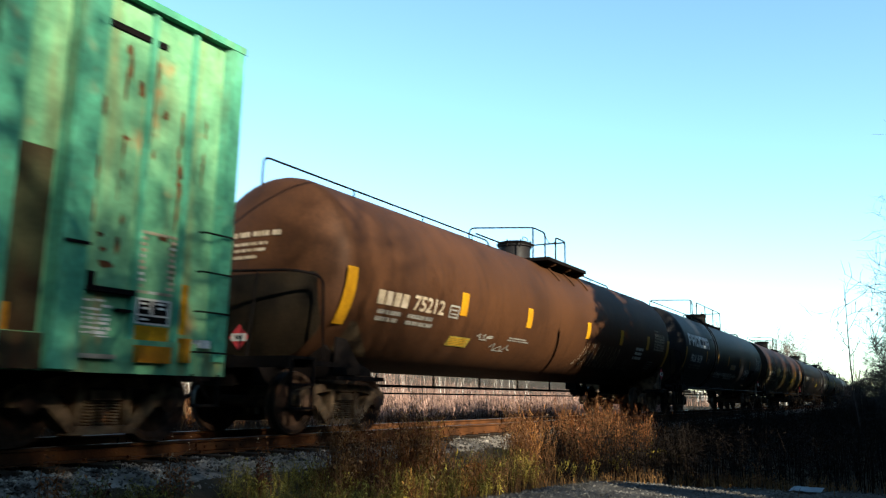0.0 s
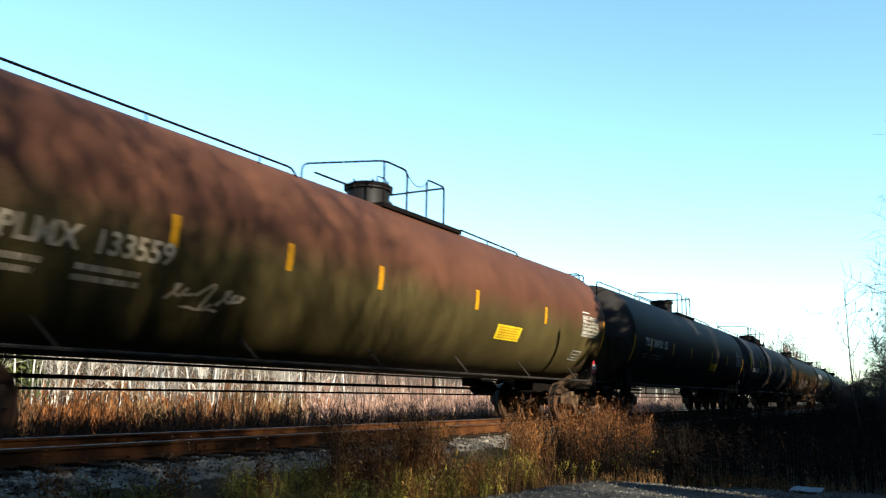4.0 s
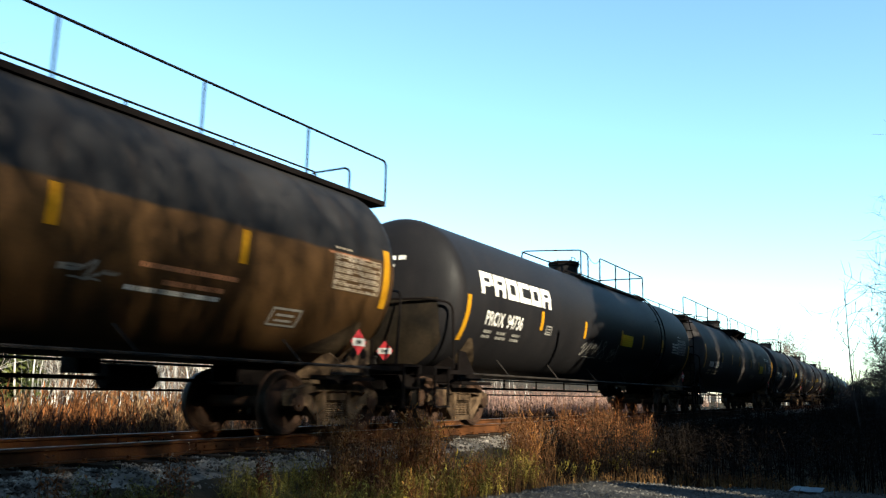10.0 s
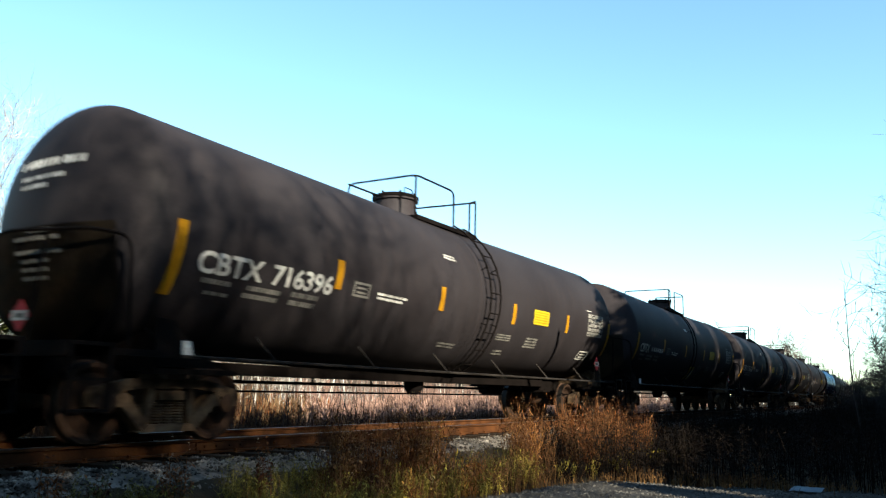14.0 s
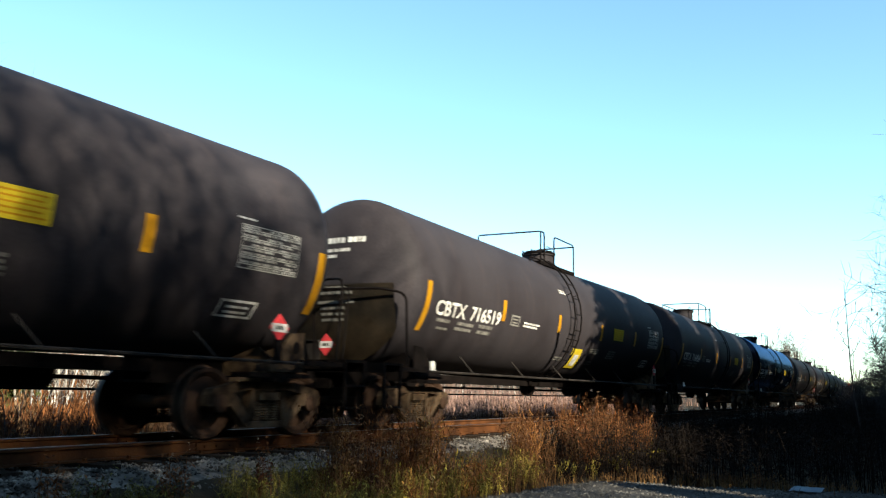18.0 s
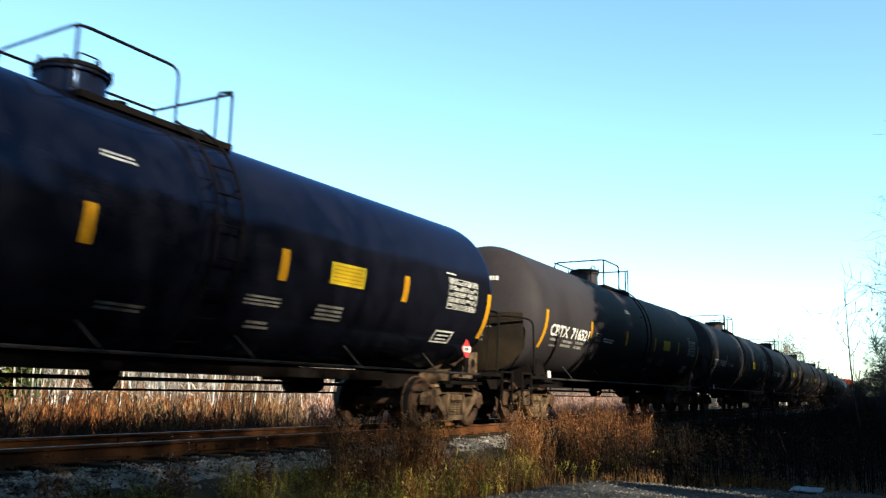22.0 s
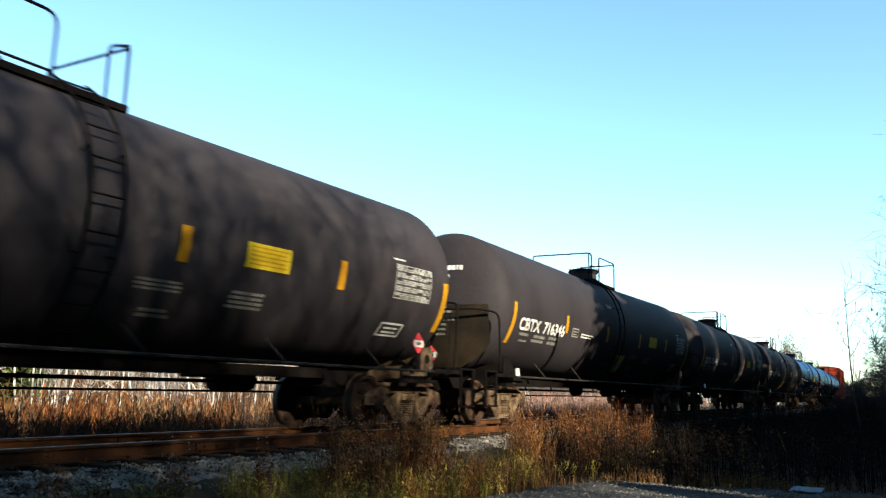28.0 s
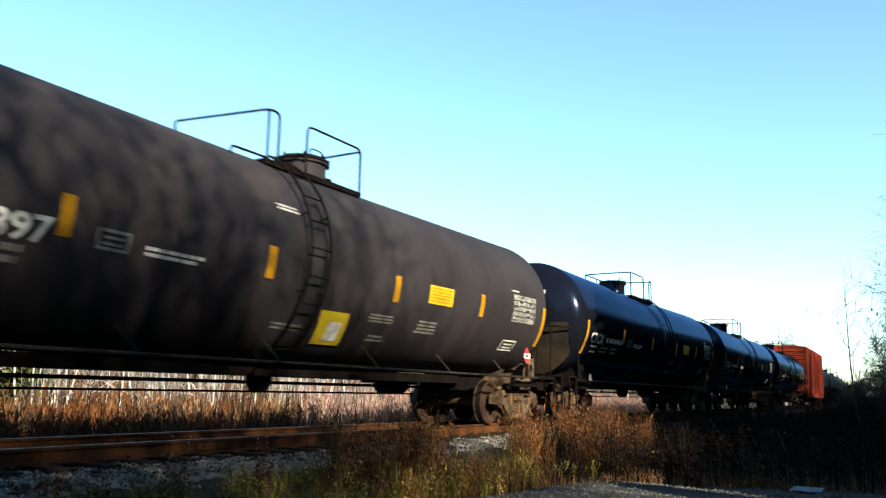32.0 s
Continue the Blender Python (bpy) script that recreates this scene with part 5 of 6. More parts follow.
        # a dark brown cover over part of the sill
        panel("grimy_sill_plate", 3.50, 6.2, 0.79, 1.13, DARK_BROWN, 0.125)
        panel("white_tag", 1.39, 1.55, 1.10, 1.19, WHITE, 0.115)
        # a flat dark brown panel in place of the recess
        panel("rusted_recess", 3.50, 3.92, 1.14, 2.95, DARK_BROWN, 0.006)
        # blisters of rust in the paint
        spots = [(u + rng.uniform(-0.03, 0.03), rng.uniform(z0, z1), rng.uniform(0.008, 0.03), rng.uniform(0.04, 0.22)) for u, z0, z1, n in ((2.73, 2.5, 4.3, 9), (1.95, 2.4, 3.7, 7), (2.35, 3.0, 4.2, 5), (3.02, 1.9, 3.4, 6), (1.6, 2.0, 4.0, 3)) for _ in range(n)]
        for u, z, a, h in spots + list(((1.93, 3.10, 0.05, 0.10), (1.94, 2.95, 0.04, 0.05), (2.69, 2.13, 0.04, 0.10), (2.82, 1.90, 0.10, 0.05), (2.66, 2.4, 0.03, 0.06), (2.70, 3.3, 0.05, 0.03), (2.90, 2.2, 0.05, 0.03),
                           (2.86, 2.05, 0.04, 0.03), (3.0, 3.6, 0.03, 0.14), (2.2, 3.7, 0.04, 0.06), (2.08, 2.3, 0.07, 0.05), (1.95, 2.2, 0.03, 0.13), (1.94, 1.9, 0.025, 0.2), (1.95, 2.6, 0.02, 0.28), (2.55, 3.9, 0.05, 0.1), (2.98, 1.08, 0.06, 0.02))):
            bm = bmesh.new()
            ring = [(L - u + a * math.cos(q * 0.571) * rng.uniform(0.6, 1.2), z + h * math.sin(q * 0.571) * rng.uniform(0.5, 1.3)) for q in range(11)]
            bm.faces.new([bm.verts.new((x, -w + 0.0525 - 0.0001 * (len(car.children) % 20), y)) for x, y in ring])
            part("rust_blister", bm, RUST_SPOT, car, soft_edges=False)
    return car


# the train in its order: each car with the place of its leading coupler along the train
TRAIN = []


def couple(car, start):
    TRAIN.append((car, start))
    return car


couple(boxcar(GREEN_P, "faded green steel boxcar with rust stains and amber panels"), -268.55 - 17.5)
couple(rusty_car(), -268.55)
couple(white_mark_car(1), -247.7)
couple(two_tone_car(), -227.65)
couple(slate_car(), -206.9)
couple(bold_stripe_car(), -186.07)
couple(ochre_car(), -165.97)
couple(white_mark_car(2), -145.72)
couple(grey_car(), -125.7)

PLAIN = {k: short_black_car(k, DUSTY, "dusty black tank car with six amber stripes and white stencils") for k in "ab"}
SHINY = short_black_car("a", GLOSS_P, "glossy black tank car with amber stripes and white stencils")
ORDER = [("a", "716396"), ("b", "716521"), ("b", "716333"), ("b", "716519"), ("a", "716454"), ("s", "719595"), ("a", "716521"), ("b", "716503"), ("b", "716358"), ("a", "716430"), ("b", "716346"),
         ("b", "716498"), ("b", "716397"), ("s", ""), ("s", ""), ("s", "")]
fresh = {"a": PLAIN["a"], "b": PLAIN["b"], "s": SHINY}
ORDER[1] = ("b", "716")
used = set()
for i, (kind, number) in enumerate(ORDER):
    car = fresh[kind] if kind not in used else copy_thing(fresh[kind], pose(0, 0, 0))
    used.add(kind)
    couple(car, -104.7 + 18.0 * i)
for (car, start), (kind, number) in zip(TRAIN[-len(ORDER):], ORDER):
    if len(number) > 3:
        letters_on_tank("car_number", ("CTCX " if kind == "s" else "CBTX ") + number, TANK_R, TANK_Z + 0.04, 1.80, -20.5, 0.375, 2.58, WHITE, car)
    else:
        letters_on_tank("reporting_mark", "CTCX" if kind == "s" else "CBTX", TANK_R, TANK_Z + 0.04, 1.80, -20.5, 0.375, 1.0, WHITE, car)
        stencil(car, [(3.02 + 0.23 * k, 3.19 + 0.23 * k, -12, -20, 1) for k in range(6)], WHITE, name="car_number_blocks")
end = -104.7 + 18.0 * len(ORDER)
couple(boxcar(RED_P, "red steel boxcar in sunlight", marks=False), end)
end += 17.5
for i in range(9):
    couple(copy_thing(PLAIN["ab"[i % 2]], pose(0, 0, 0)), end + 18.0 * i)


def gone(t):
    """How far the train has come by t seconds."""
    return -276.679 + 11.8063 * t + 0.0096044 * t * t

# ------------------------------------------------------------------ ground and track


def ease(a, b, x):
    t = min(1, max(0, (x - a) / (b - a)))
    return t * t * (3 - 2 * t)


def pad(x, y):
    """1 on the gravel pull-off beside the track, 0 off it."""
    edge = 13.3 - 0.25 * (y - 2.5) - max(0, y - 4.2) ** 2 * 3.0 + 0.35 * noise.noise((y * 0.9, x * 0.3, 3))
    return ease(0.6, -0.3, x - edge) * ease(5.4, 4.7, y)


def ground_z(x, y):
    d = y - line_y(x)
    n = 0.06 * noise.noise((x * 0.5, y * 0.5, 0)) + 0.10 * noise.noise((x * 0.13, y * 0.13, 7))
    if d < 0:
        base = -0.30 - 0.48 * ease(1.6, 3.4, -d) + n * ease(2.5, 4, -d)
        p = pad(x, y)
        return base * (1 - p) + (-0.70 + 0.03 * noise.noise((x * 1.5, y * 1.5, 2))) * p + 0.5 * ease(24, 60, x) * ease(5, 0, y)
    base = -0.30 - 0.40 * ease(1.6, 4.0, d) + n * ease(2.5, 5, d)
    return base + 0.5 * ease(14, 40, d) + 8.5 * ease(38, 115, d)


def ground():
    xs = sorted(set([-3000, -1500, -700, -350, -200, -120] + list(np.arange(-80, -8, 4.0)) + list(np.arange(-8, 40, 0.5)) + list(np.arange(40, 130, 3.0)) + [150, 180, 220, 300, 420, 600, 900, 1500, 3000]))
    ys = sorted(set([-3000, -1500, -700, -350, -200, -120, -80] + list(np.arange(-60, -2, 3.0)) + list(np.arange(-2, 18, 0.4)) + list(np.arange(18, 60, 2.0)) + [66, 75, 90, 110, 140, 180, 240, 320, 450, 700, 1500, 3000]))
    verts = [(x, y, ground_z(x, y)) for x in xs for y in ys]
    k = len(ys)
    faces = [(i * k + j, (i + 1) * k + j, (i + 1) * k + j + 1, i * k + j + 1) for i in range(len(xs) - 1) for j in range(k - 1)]
    me = bpy.data.meshes.new("ground")
    me.from_pydata(verts, [], faces)
    me.materials.append(SOIL)
    me.materials.append(GRAVEL)
    for f in me.polygons:
        c = f.center
        f.material_index = 1 if pad(c.x, c.y) > 0.5 else 0
    me.shade_smooth()
    tagged(new("ground", me), "leaf-littered soil with a gravel pull-off beside the track", "ground", kind="structure")


def lumps(name, pts, sizes, mat, label, category, seed=3):
    """Many small broken stones in one mesh."""
    rng = np.random.RandomState(seed)
    base = np.array([(1, 0, 0), (-1, 0, 0), (0, 1, 0), (0, -1, 0), (0, 0, 1), (0, 0, -1)], float)
    tris = np.array([(0, 2, 4), (2, 1, 4), (1, 3, 4), (3, 0, 4), (2, 0, 5), (1, 2, 5), (3, 1, 5), (0, 3, 5)])
    n = len(pts)
    v = base[None] * rng.uniform(0.6, 1.25, (n, 6, 1))
    a = rng.uniform(0, 6.28, n)
    c, s = np.cos(a), np.sin(a)
    rot = np.zeros((n, 3, 3))
    rot[:, 0, 0], rot[:, 0, 1], rot[:, 1, 0], rot[:, 1, 1], rot[:, 2, 2] = c, -s, s, c, 0.75
    v = np.einsum("nij,nkj->nki", rot, v + rng.uniform(-0.25, 0.25, (n, 6, 3))) * np.asarray(sizes)[:, None, None] + np.asarray(pts)[:, None, :]
    f = tris[None] + (np.arange(n) * 6)[:, None, None]
    me = bpy.data.meshes.new(name)
    me.from_pydata(v.reshape(-1, 3).tolist(), [], f.reshape(-1, 3).tolist())
    me.materials.append(mat)
    return tagged(new(name, me), label, category, kind="stuff")


def bed_z(x, d):
    return -0.235 - 0.50 * ease(1.45, 3.0, abs(d)) + 0.03 * noise.noise((x * 2.0, d * 2.0, 5))


def track():
    xs = [-400, -200, -100, -50, -20] + list(np.arange(-8, 40, 0.4)) + [44, 50, 56, 63, 70, 80, 90, 105, 120, 140, 160, 180, 205, 230, 260, 300, 350, 420, 500]
    ds = [-3.3, -3.0, -2.6, -2.2, -1.9, -1.6, -1.45, -1.2, -0.8, -0.4, 0, 0.4, 0.8, 1.2, 1.45, 1.6, 1.9, 2.2, 2.6, 3.0, 3.3]
    verts = [(x, line_y(x) + d, bed_z(x, d) if abs(d) < 3.2 else -1.0) for x in xs for d in ds]
    k = len(ds)
    me = bpy.data.meshes.new("ballast_bed")
    me.from_pydata(verts, [], [(i * k + j, (i + 1) * k + j, (i + 1) * k + j + 1, i * k + j + 1) for i in range(len(xs) - 1) for j in range(k - 1)])
    me.materials.append(BALLAST)
    tagged(new("ballast_bed", me), "grey crushed-stone ballast under the rails", "ballast", kind="structure")
    rng = random.Random(4)
    pts, sizes = [], []
    for _ in range(26000):
        x = 2.5 + 24 * rng.random() ** 1.4
        d = rng.uniform(-3.0, 1.5)
        pts.append((x, line_y(x) + d, bed_z(x, d) + 0.012))
        sizes.append(rng.uniform(0.012, 0.036))
    lumps("ballast_stones", pts, sizes, BALLAST, "loose grey and white ballast stones", "stones")
    pts, sizes = [], []
    for _ in range(5000):
        x, y = rng.uniform(7.5, 14), rng.uniform(0.0, 5.2)
        if pad(x, y) > 0.4:
            pts.append((x, y, ground_z(x, y) + 0.004))
            sizes.append(rng.uniform(0.008, 0.028))
    lumps("gravel_stones", pts, sizes, material("loose_gravel_stone", (0.075, 0.071, 0.065), 0.9, island=0.45, bump=0.2), "loose grey gravel on the pull-off", "gravel", 9)
    line = tagged(new("railway_track"), "rusty steel rails on wooden sleepers in ballast", "railway track", kind="structure")
    prof = [(-0.075, -0.18), (-0.075, -0.165), (-0.012, -0.15), (-0.010, -0.045), (-0.037, -0.035), (-0.037, -0.008), (-0.028, 0.0), (0.028, 0.0), (0.037, -0.008), (0.037, -0.035), (0.010, -0.045), (0.012, -0.15), (0.075, -0.165), (0.075, -0.18)]
    for s in (-1, 1):
        bm = bmesh.new()
        xs2 = [-400.0, 4.0] + [4.0 + 6.0 * i for i in range(1, 84)]
        rings = [[bm.verts.new((x, line_y(x) + s * 0.7525 + p, q)) for p, q in prof] for x in xs2]
        for a, b in zip(rings, rings[1:]):
            for i in range(len(prof)):
                j = (i + 1) % len(prof)
                bm.faces.new((a[i], a[j], b[j], b[i])).material_index = 1 if i in (5, 6, 7) else 0
        bmesh.ops.recalc_face_normals(bm, faces=bm.faces[:])
        part("rail", bm, [RAIL_M, RAIL_TOP], line, soft_edges=False)
        for x in np.arange(-4, 40, 11.9):
            bm = bmesh.new()
            box(bm, x - 0.45, x + 0.45, -s * 0.0 - 0.045, 0.045, -0.14, -0.05)
            for q in (-0.32, -0.12, 0.12, 0.32):
                lathe(bm, [(-0.07, 0.018), (0.07, 0.018)], "y", 6, (x + q, 0, -0.095))
            part("joint_bar", bm, RAIL_M, line, at=(0, line_y(x) + s * 0.7525, 0), soft_edges=False)
    bm = bmesh.new()
    box(bm, -0.11, 0.11, -1.3, 1.3, -0.36, -0.182)
    tie = mesh_of("sleeper", bm, TIE_M)
    bm = bmesh.new()
    for s in (-1, 1):
        box(bm, -0.09, 0.09, s * 0.7525 - 0.17, s * 0.7525 + 0.17, -0.1815, -0.172)
        for q in (-0.12, 0.12):
            box(bm, -0.05, -0.02, s * 0.7525 + q - 0.02, s * 0.7525 + q + 0.02, -0.18, -0.135)
    seat = mesh_of("tie_plates", bm, RAIL_M)
    for i in range(80):
        t = part("sleeper", tie, None, line, at=(-2 + 0.56 * i, line_y(-2 + 0.56 * i) + 0.03 * math.sin(i * 2.3), 0), soft_edges=False)
        part("tie_plates", seat, None, t, soft_edges=False)


# ------------------------------------------------------------------ plants


class Leafage:
    """Collects thin blades, stems and leaflets into one mesh."""

    def __init__(self):
        self.v, self.f, self.late = [], [], []

    def blade(self, p, d, h, w, bend, n=3):
        a = len(self.v)
        dx, dy = math.cos(d), math.sin(d)
        for i in range(n):
            t = i / n
            o = bend * h * t * t
            ww = w * (1 - t * 0.7)
            for s in (-1, 1):
                self.v.append((p[0] + dx * o - dy * s * ww, p[1] + dy * o + dx * s * ww, p[2] + h * t * (1 - 0.25 * bend * t)))
        self.v.append((p[0] + dx * bend * h, p[1] + dy * bend * h, p[2] + h * (1 - 0.25 * bend)))
        for i in range(n - 1):
            b = a + 2 * i
            self.f.append((b, b + 1, b + 3, b + 2))
        self.f.append((a + 2 * n - 2, a + 2 * n - 1, a + 2 * n))

    def leaf(self, p, d, up, length, w):
        a = len(self.v)
        dx, dy = math.cos(d), math.sin(d)
        q = (p[0] + dx * length * 0.5, p[1] + dy * length * 0.5, p[2] + up * length * 0.5)
        self.v += [p, (q[0] - dy * w, q[1] + dx * w, q[2] + 0.3 * w), (p[0] + dx * length, p[1] + dy * length, p[2] + up * length - 0.1 * length), (q[0] + dy * w, q[1] - dx * w, q[2] - 0.3 * w)]
        self.f.append((a, a + 1, a + 2, a + 3))

    def weed(self, p, h, rng, leafy=10, w=0.005, side=0.11, lean=0.15):
        """A tall stalk with drooping leaves."""
        d = rng.uniform(0, 6.28)
        self.blade(p, d, h, w, rng.uniform(0, lean), 4)
        for i in range(leafy):
            t = 0.25 + 0.75 * i / leafy
            a = rng.uniform(0, 6.28)
            q = (p[0] + math.cos(d) * lean * 0.4 * h * t * t, p[1] + math.sin(d) * lean * 0.4 * h * t * t, p[2] + h * t)
            self.leaf(q, a, rng.uniform(-0.7, 0.5), side * rng.uniform(0.5, 1.2) * (1.2 - 0.6 * t), 0.008)

    def bush(self, p, h, rng, stems=8, spread=0.45, size=0.045, leaves=11, w=0.0035, low=0.2, wisp=True):
        """A clump of leaning stems with short side twigs and curled leaves."""
        for _ in range(stems):
            d = rng.uniform(0, 6.28)
            hh, b = h * rng.uniform(0.6, 1.1), rng.uniform(0.02, spread)
            q = (p[0] + rng.gauss(0, 0.05), p[1] + rng.gauss(0, 0.05), p[2])
            self.blade(q, d, hh, w, b, 4)
            for i in range(leaves):
                t = low + (1 - low) * (i + rng.random()) / leaves
                r = (q[0] + math.cos(d) * b * hh * t * t, q[1] + math.sin(d) * b * hh * t * t, q[2] + hh * t * (1 - 0.25 * b * t))
                a = rng.uniform(0, 6.28)
                if rng.random() < 0.35:
                    g = hh * 0.22 * rng.uniform(0.5, 1.0) * (1.25 - t)
                    self.leaf(r, a, rng.uniform(0.8, 2.0), g, w * 0.8)
                    r = (r[0] + math.cos(a) * g, r[1] + math.sin(a) * g, r[2] + g)
                s = size * rng.uniform(0.5, 1.25)
                if wisp:
                    self.leaf(r, a, rng.uniform(0.4, 2.6), s * 0.7, s * rng.uniform(0.06, 0.15))
                else:
                    self.leaf(r, a, rng.uniform(-1.0, 0.9), s, s * rng.uniform(0.16, 0.34))

    def crook(self, p, h, rng, w, lean=0.12, n=5):
        """A thin crooked leafless stem with a few side branches."""
        d, a = rng.uniform(0, 6.28), len(self.v)
        x, y, z = p
        for i in range(n + 1):
            ww = w * (1 - 0.75 * i / n)
            self.v += [(x - 0.5 * ww, y - 0.85 * ww * 0, z), (x + 0.5 * ww, y - 0.3 * ww, z), (x, y + 0.7 * ww, z)]
            if i and i < n:
                for _ in range(2):
                    self.leaf((x, y, z), rng.uniform(0, 6.28), rng.uniform(0.5, 2.0), h * rng.uniform(0.08, 0.24), w * 0.22)
                    k = self.v[-4:]
                    self.v[-4:] = []
                    self.late.append(k)
                    self.f.pop()
            x += math.cos(d) * lean * h / n + rng.gauss(0, 0.025 * h / n * 3)
            y += math.sin(d) * lean * h / n + rng.gauss(0, 0.025 * h / n * 3)
            z += h / n
        for i in range(n):
            for k in range(3):
                m = (k + 1) % 3
                self.f.append((a + 3 * i + k, a + 3 * i + m, a + 3 * i + 3 + m, a + 3 * i + 3 + k))
        for k in self.late:
            b = len(self.v)
            self.v += k
            self.f.append((b, b + 1, b + 2, b + 3))
        self.late = []

    def head(self, p, rng, r=0.05, n=12):
        for _ in range(n):
            q = (p[0] + rng.gauss(0, r * 0.4), p[1] + rng.gauss(0, r * 0.4), p[2] + rng.gauss(0, r * 0.8))
            self.leaf(q, rng.uniform(0, 6.28), rng.uniform(-0.4, 0.9), r * 0.7, r * 0.18)

    def done(self, name, mat, label, category):
        me = bpy.data.meshes.new(name)
        me.from_pydata(self.v, [], self.f)
        me.materials.append(mat)
        return tagged(new(name, me), label, category, kind="stuff")


def ground_top(x, y):
    return max(ground_z(x, y), bed_z(x, y - line_y(x)) if abs(y - line_y(x)) < 3.1 else -9)


def plants():
    rng = random.Random(12)
    russet, tan, green, dark, fluff, umber, olive, gold = (Leafage() for _ in range(8))

    def spot(x0, x1, y0, y1):
        x, y = rng.uniform(x0, x1), rng.uniform(y0, y1)
        return (x, y, ground_top(x, y) - 0.02)
    # low green growth at the foot of the ballast
    # below x = 7 a darker copy of the green stands in for shade
    for _ in range(3000):
        p = spot(2.5, 8.2, 4.6, 6.5)
        if pad(p[0], p[1]) < 0.3 and noise.noise((p[0] * 1.1, p[1] * 1.1, 1)) > -0.12:
            if rng.random() < 0.55:
                (tan if rng.random() < 0.15 else olive if p[0] < 7 else green).blade(p, rng.uniform(0, 6.28), rng.uniform(0.12, 0.34), 0.005, rng.uniform(0.2, 0.9))
            else:
                (olive if p[0] < 7 else green).bush(p, rng.uniform(0.2, 0.5), rng, 3, 0.8, 0.034, 8, wisp=False)
    # brown weeds in the middle, taller to the right, in clumps with dark gaps
    def clump(x, y, h, stems, lf, **kw):
        if pad(x, y) < 0.3:
            lf.bush((x, y, ground_top(x, y) - 0.02), h, rng, stems, **kw)
    # (first and last x, first and last y, least and most height, how many, share of umber, share of green)
    for x0, x1, y0, y1, h0, h1, n, brown, lush in (
            (7.55, 8.3, 5.75, 6.15, 0.80, 1.25, 26, 0.85, 0.0), (8.55, 10.35, 5.75, 6.2, 0.55, 1.22, 44, 0.5, 0.08), (9.0, 9.9, 5.8, 6.0, 1.0, 1.28, 10, 0.4, 0.0),
            (7.6, 12.6, 5.25, 5.75, 0.28, 0.60, 95, 0.45, 0.35), (12.3, 13.2, 5.5, 6.2, 0.85, 1.35, 20, 0.9, 0.0), (8.0, 8.7, 5.7, 6.1, 0.5, 0.8, 14, 0.6, 0.1)):
        for _ in range(n):
            x, y, r = rng.uniform(x0, x1), rng.uniform(y0, y1), rng.random()
            h = rng.uniform(h0, h1)
            lf = gold if r < 0.13 else tan if r < 0.22 else umber if r < brown else green if r < brown + lush else russet
            clump(x, y, h, rng.randint(4, 8), lf, spread=0.42, size=0.055, leaves=15, w=0.0042, low=0.12, wisp=rng.random() < 0.7)
            if rng.random() < 0.15:
                fluff.head((x, y, ground_top(x, y) + h * 0.9), rng, 0.035, 7)
    # the tall russet thicket
    for _ in range(260):
        x, y = rng.uniform(13.2, 19.9), rng.uniform(5.2, 6.35)
        if noise.noise((x * 1.5, y * 1.2, 4)) < -0.10:
            continue
        h = (0.98 + 0.18 * ease(13.0, 15.5, x)) * (1 - 0.35 * ease(18.6, 19.9, x)) * rng.uniform(0.55, 1.1)
        clump(x, y, h, rng.randint(6, 10), (lambda r: russet if r < 0.62 else umber if r < 0.78 else dark)(rng.random()), spread=0.34, size=0.06, leaves=17, w=0.0046, low=0.12)
        if rng.random() < 0.12:
            fluff.head((x, y, ground_top(x, y) + h), rng, 0.04, 7)
    # near-black clumps in place of the shade at its foot, with a few yellowing leaves
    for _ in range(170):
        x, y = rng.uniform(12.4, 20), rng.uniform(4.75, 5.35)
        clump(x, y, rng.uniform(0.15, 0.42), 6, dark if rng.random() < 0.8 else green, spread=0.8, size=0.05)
    # low reddish weeds at the corner of the gravel
    for _ in range(26):
        y = rng.uniform(2.2, 3.5)
        x = 13.75 - 0.25 * (y - 2.5) + rng.uniform(0, 0.9)
        umber.bush((x, y, ground_top(x, y) - 0.02), rng.uniform(0.15, 0.36), rng, 5, 0.5, 0.06, 9, 0.004)
        if rng.random() < 0.4:
            fluff.head((x, y, ground_top(x, y) + 0.36), rng, 0.035, 6)
    for _ in range(1700):
        p = spot(7, 12.6, 5.0, 6.4)
        if pad(p[0], p[1]) < 0.3 and noise.noise((p[0] * 1.4, p[1] * 1.4, 6)) > 0.0:
            (tan if rng.random() < 0.6 else umber).blade(p, rng.uniform(0, 6.28), rng.uniform(0.2, 0.55), 0.003, rng.uniform(0.1, 0.8))
    # the yellow-green bushes among them
    for bx, by, n, h in ((11.3, 5.5, 34, 0.62), (10.2, 5.45, 14, 0.46), (8.9, 5.45, 16, 0.55), (8.1, 5.5, 14, 0.5), (7.3, 5.4, 16, 0.55), (14.2, 5.5, 10, 0.5), (15.6, 5.35, 8, 0.5), (6.2, 5.2, 20, 0.62), (5.2, 5.1, 18, 0.6), (4.4, 5.0, 18, 0.62), (3.7, 4.9, 16, 0.62), (3.4, 5.3, 14, 0.5), (4.0, 5.4, 14, 0.5), (4.8, 5.5, 16, 0.48), (5.7, 5.5, 14, 0.5), (6.6, 5.4, 14, 0.55)):
        for _ in range(n):
            x, y = bx + rng.gauss(0, 0.26), by + rng.gauss(0, 0.2)
            r = rng.random() if bx > 7 or rng.random() < 0.3 else 0.0
            clump(x, y, h * rng.uniform(0.55, 1.1), 7 if r < 0.6 else 4, (olive if bx < 7 else green) if r < 0.55 else gold if r < 0.63 else tan if r < 0.74 else umber if r < 0.9 else dark, spread=0.7, size=0.034, leaves=13, wisp=rng.random() < 0.3)
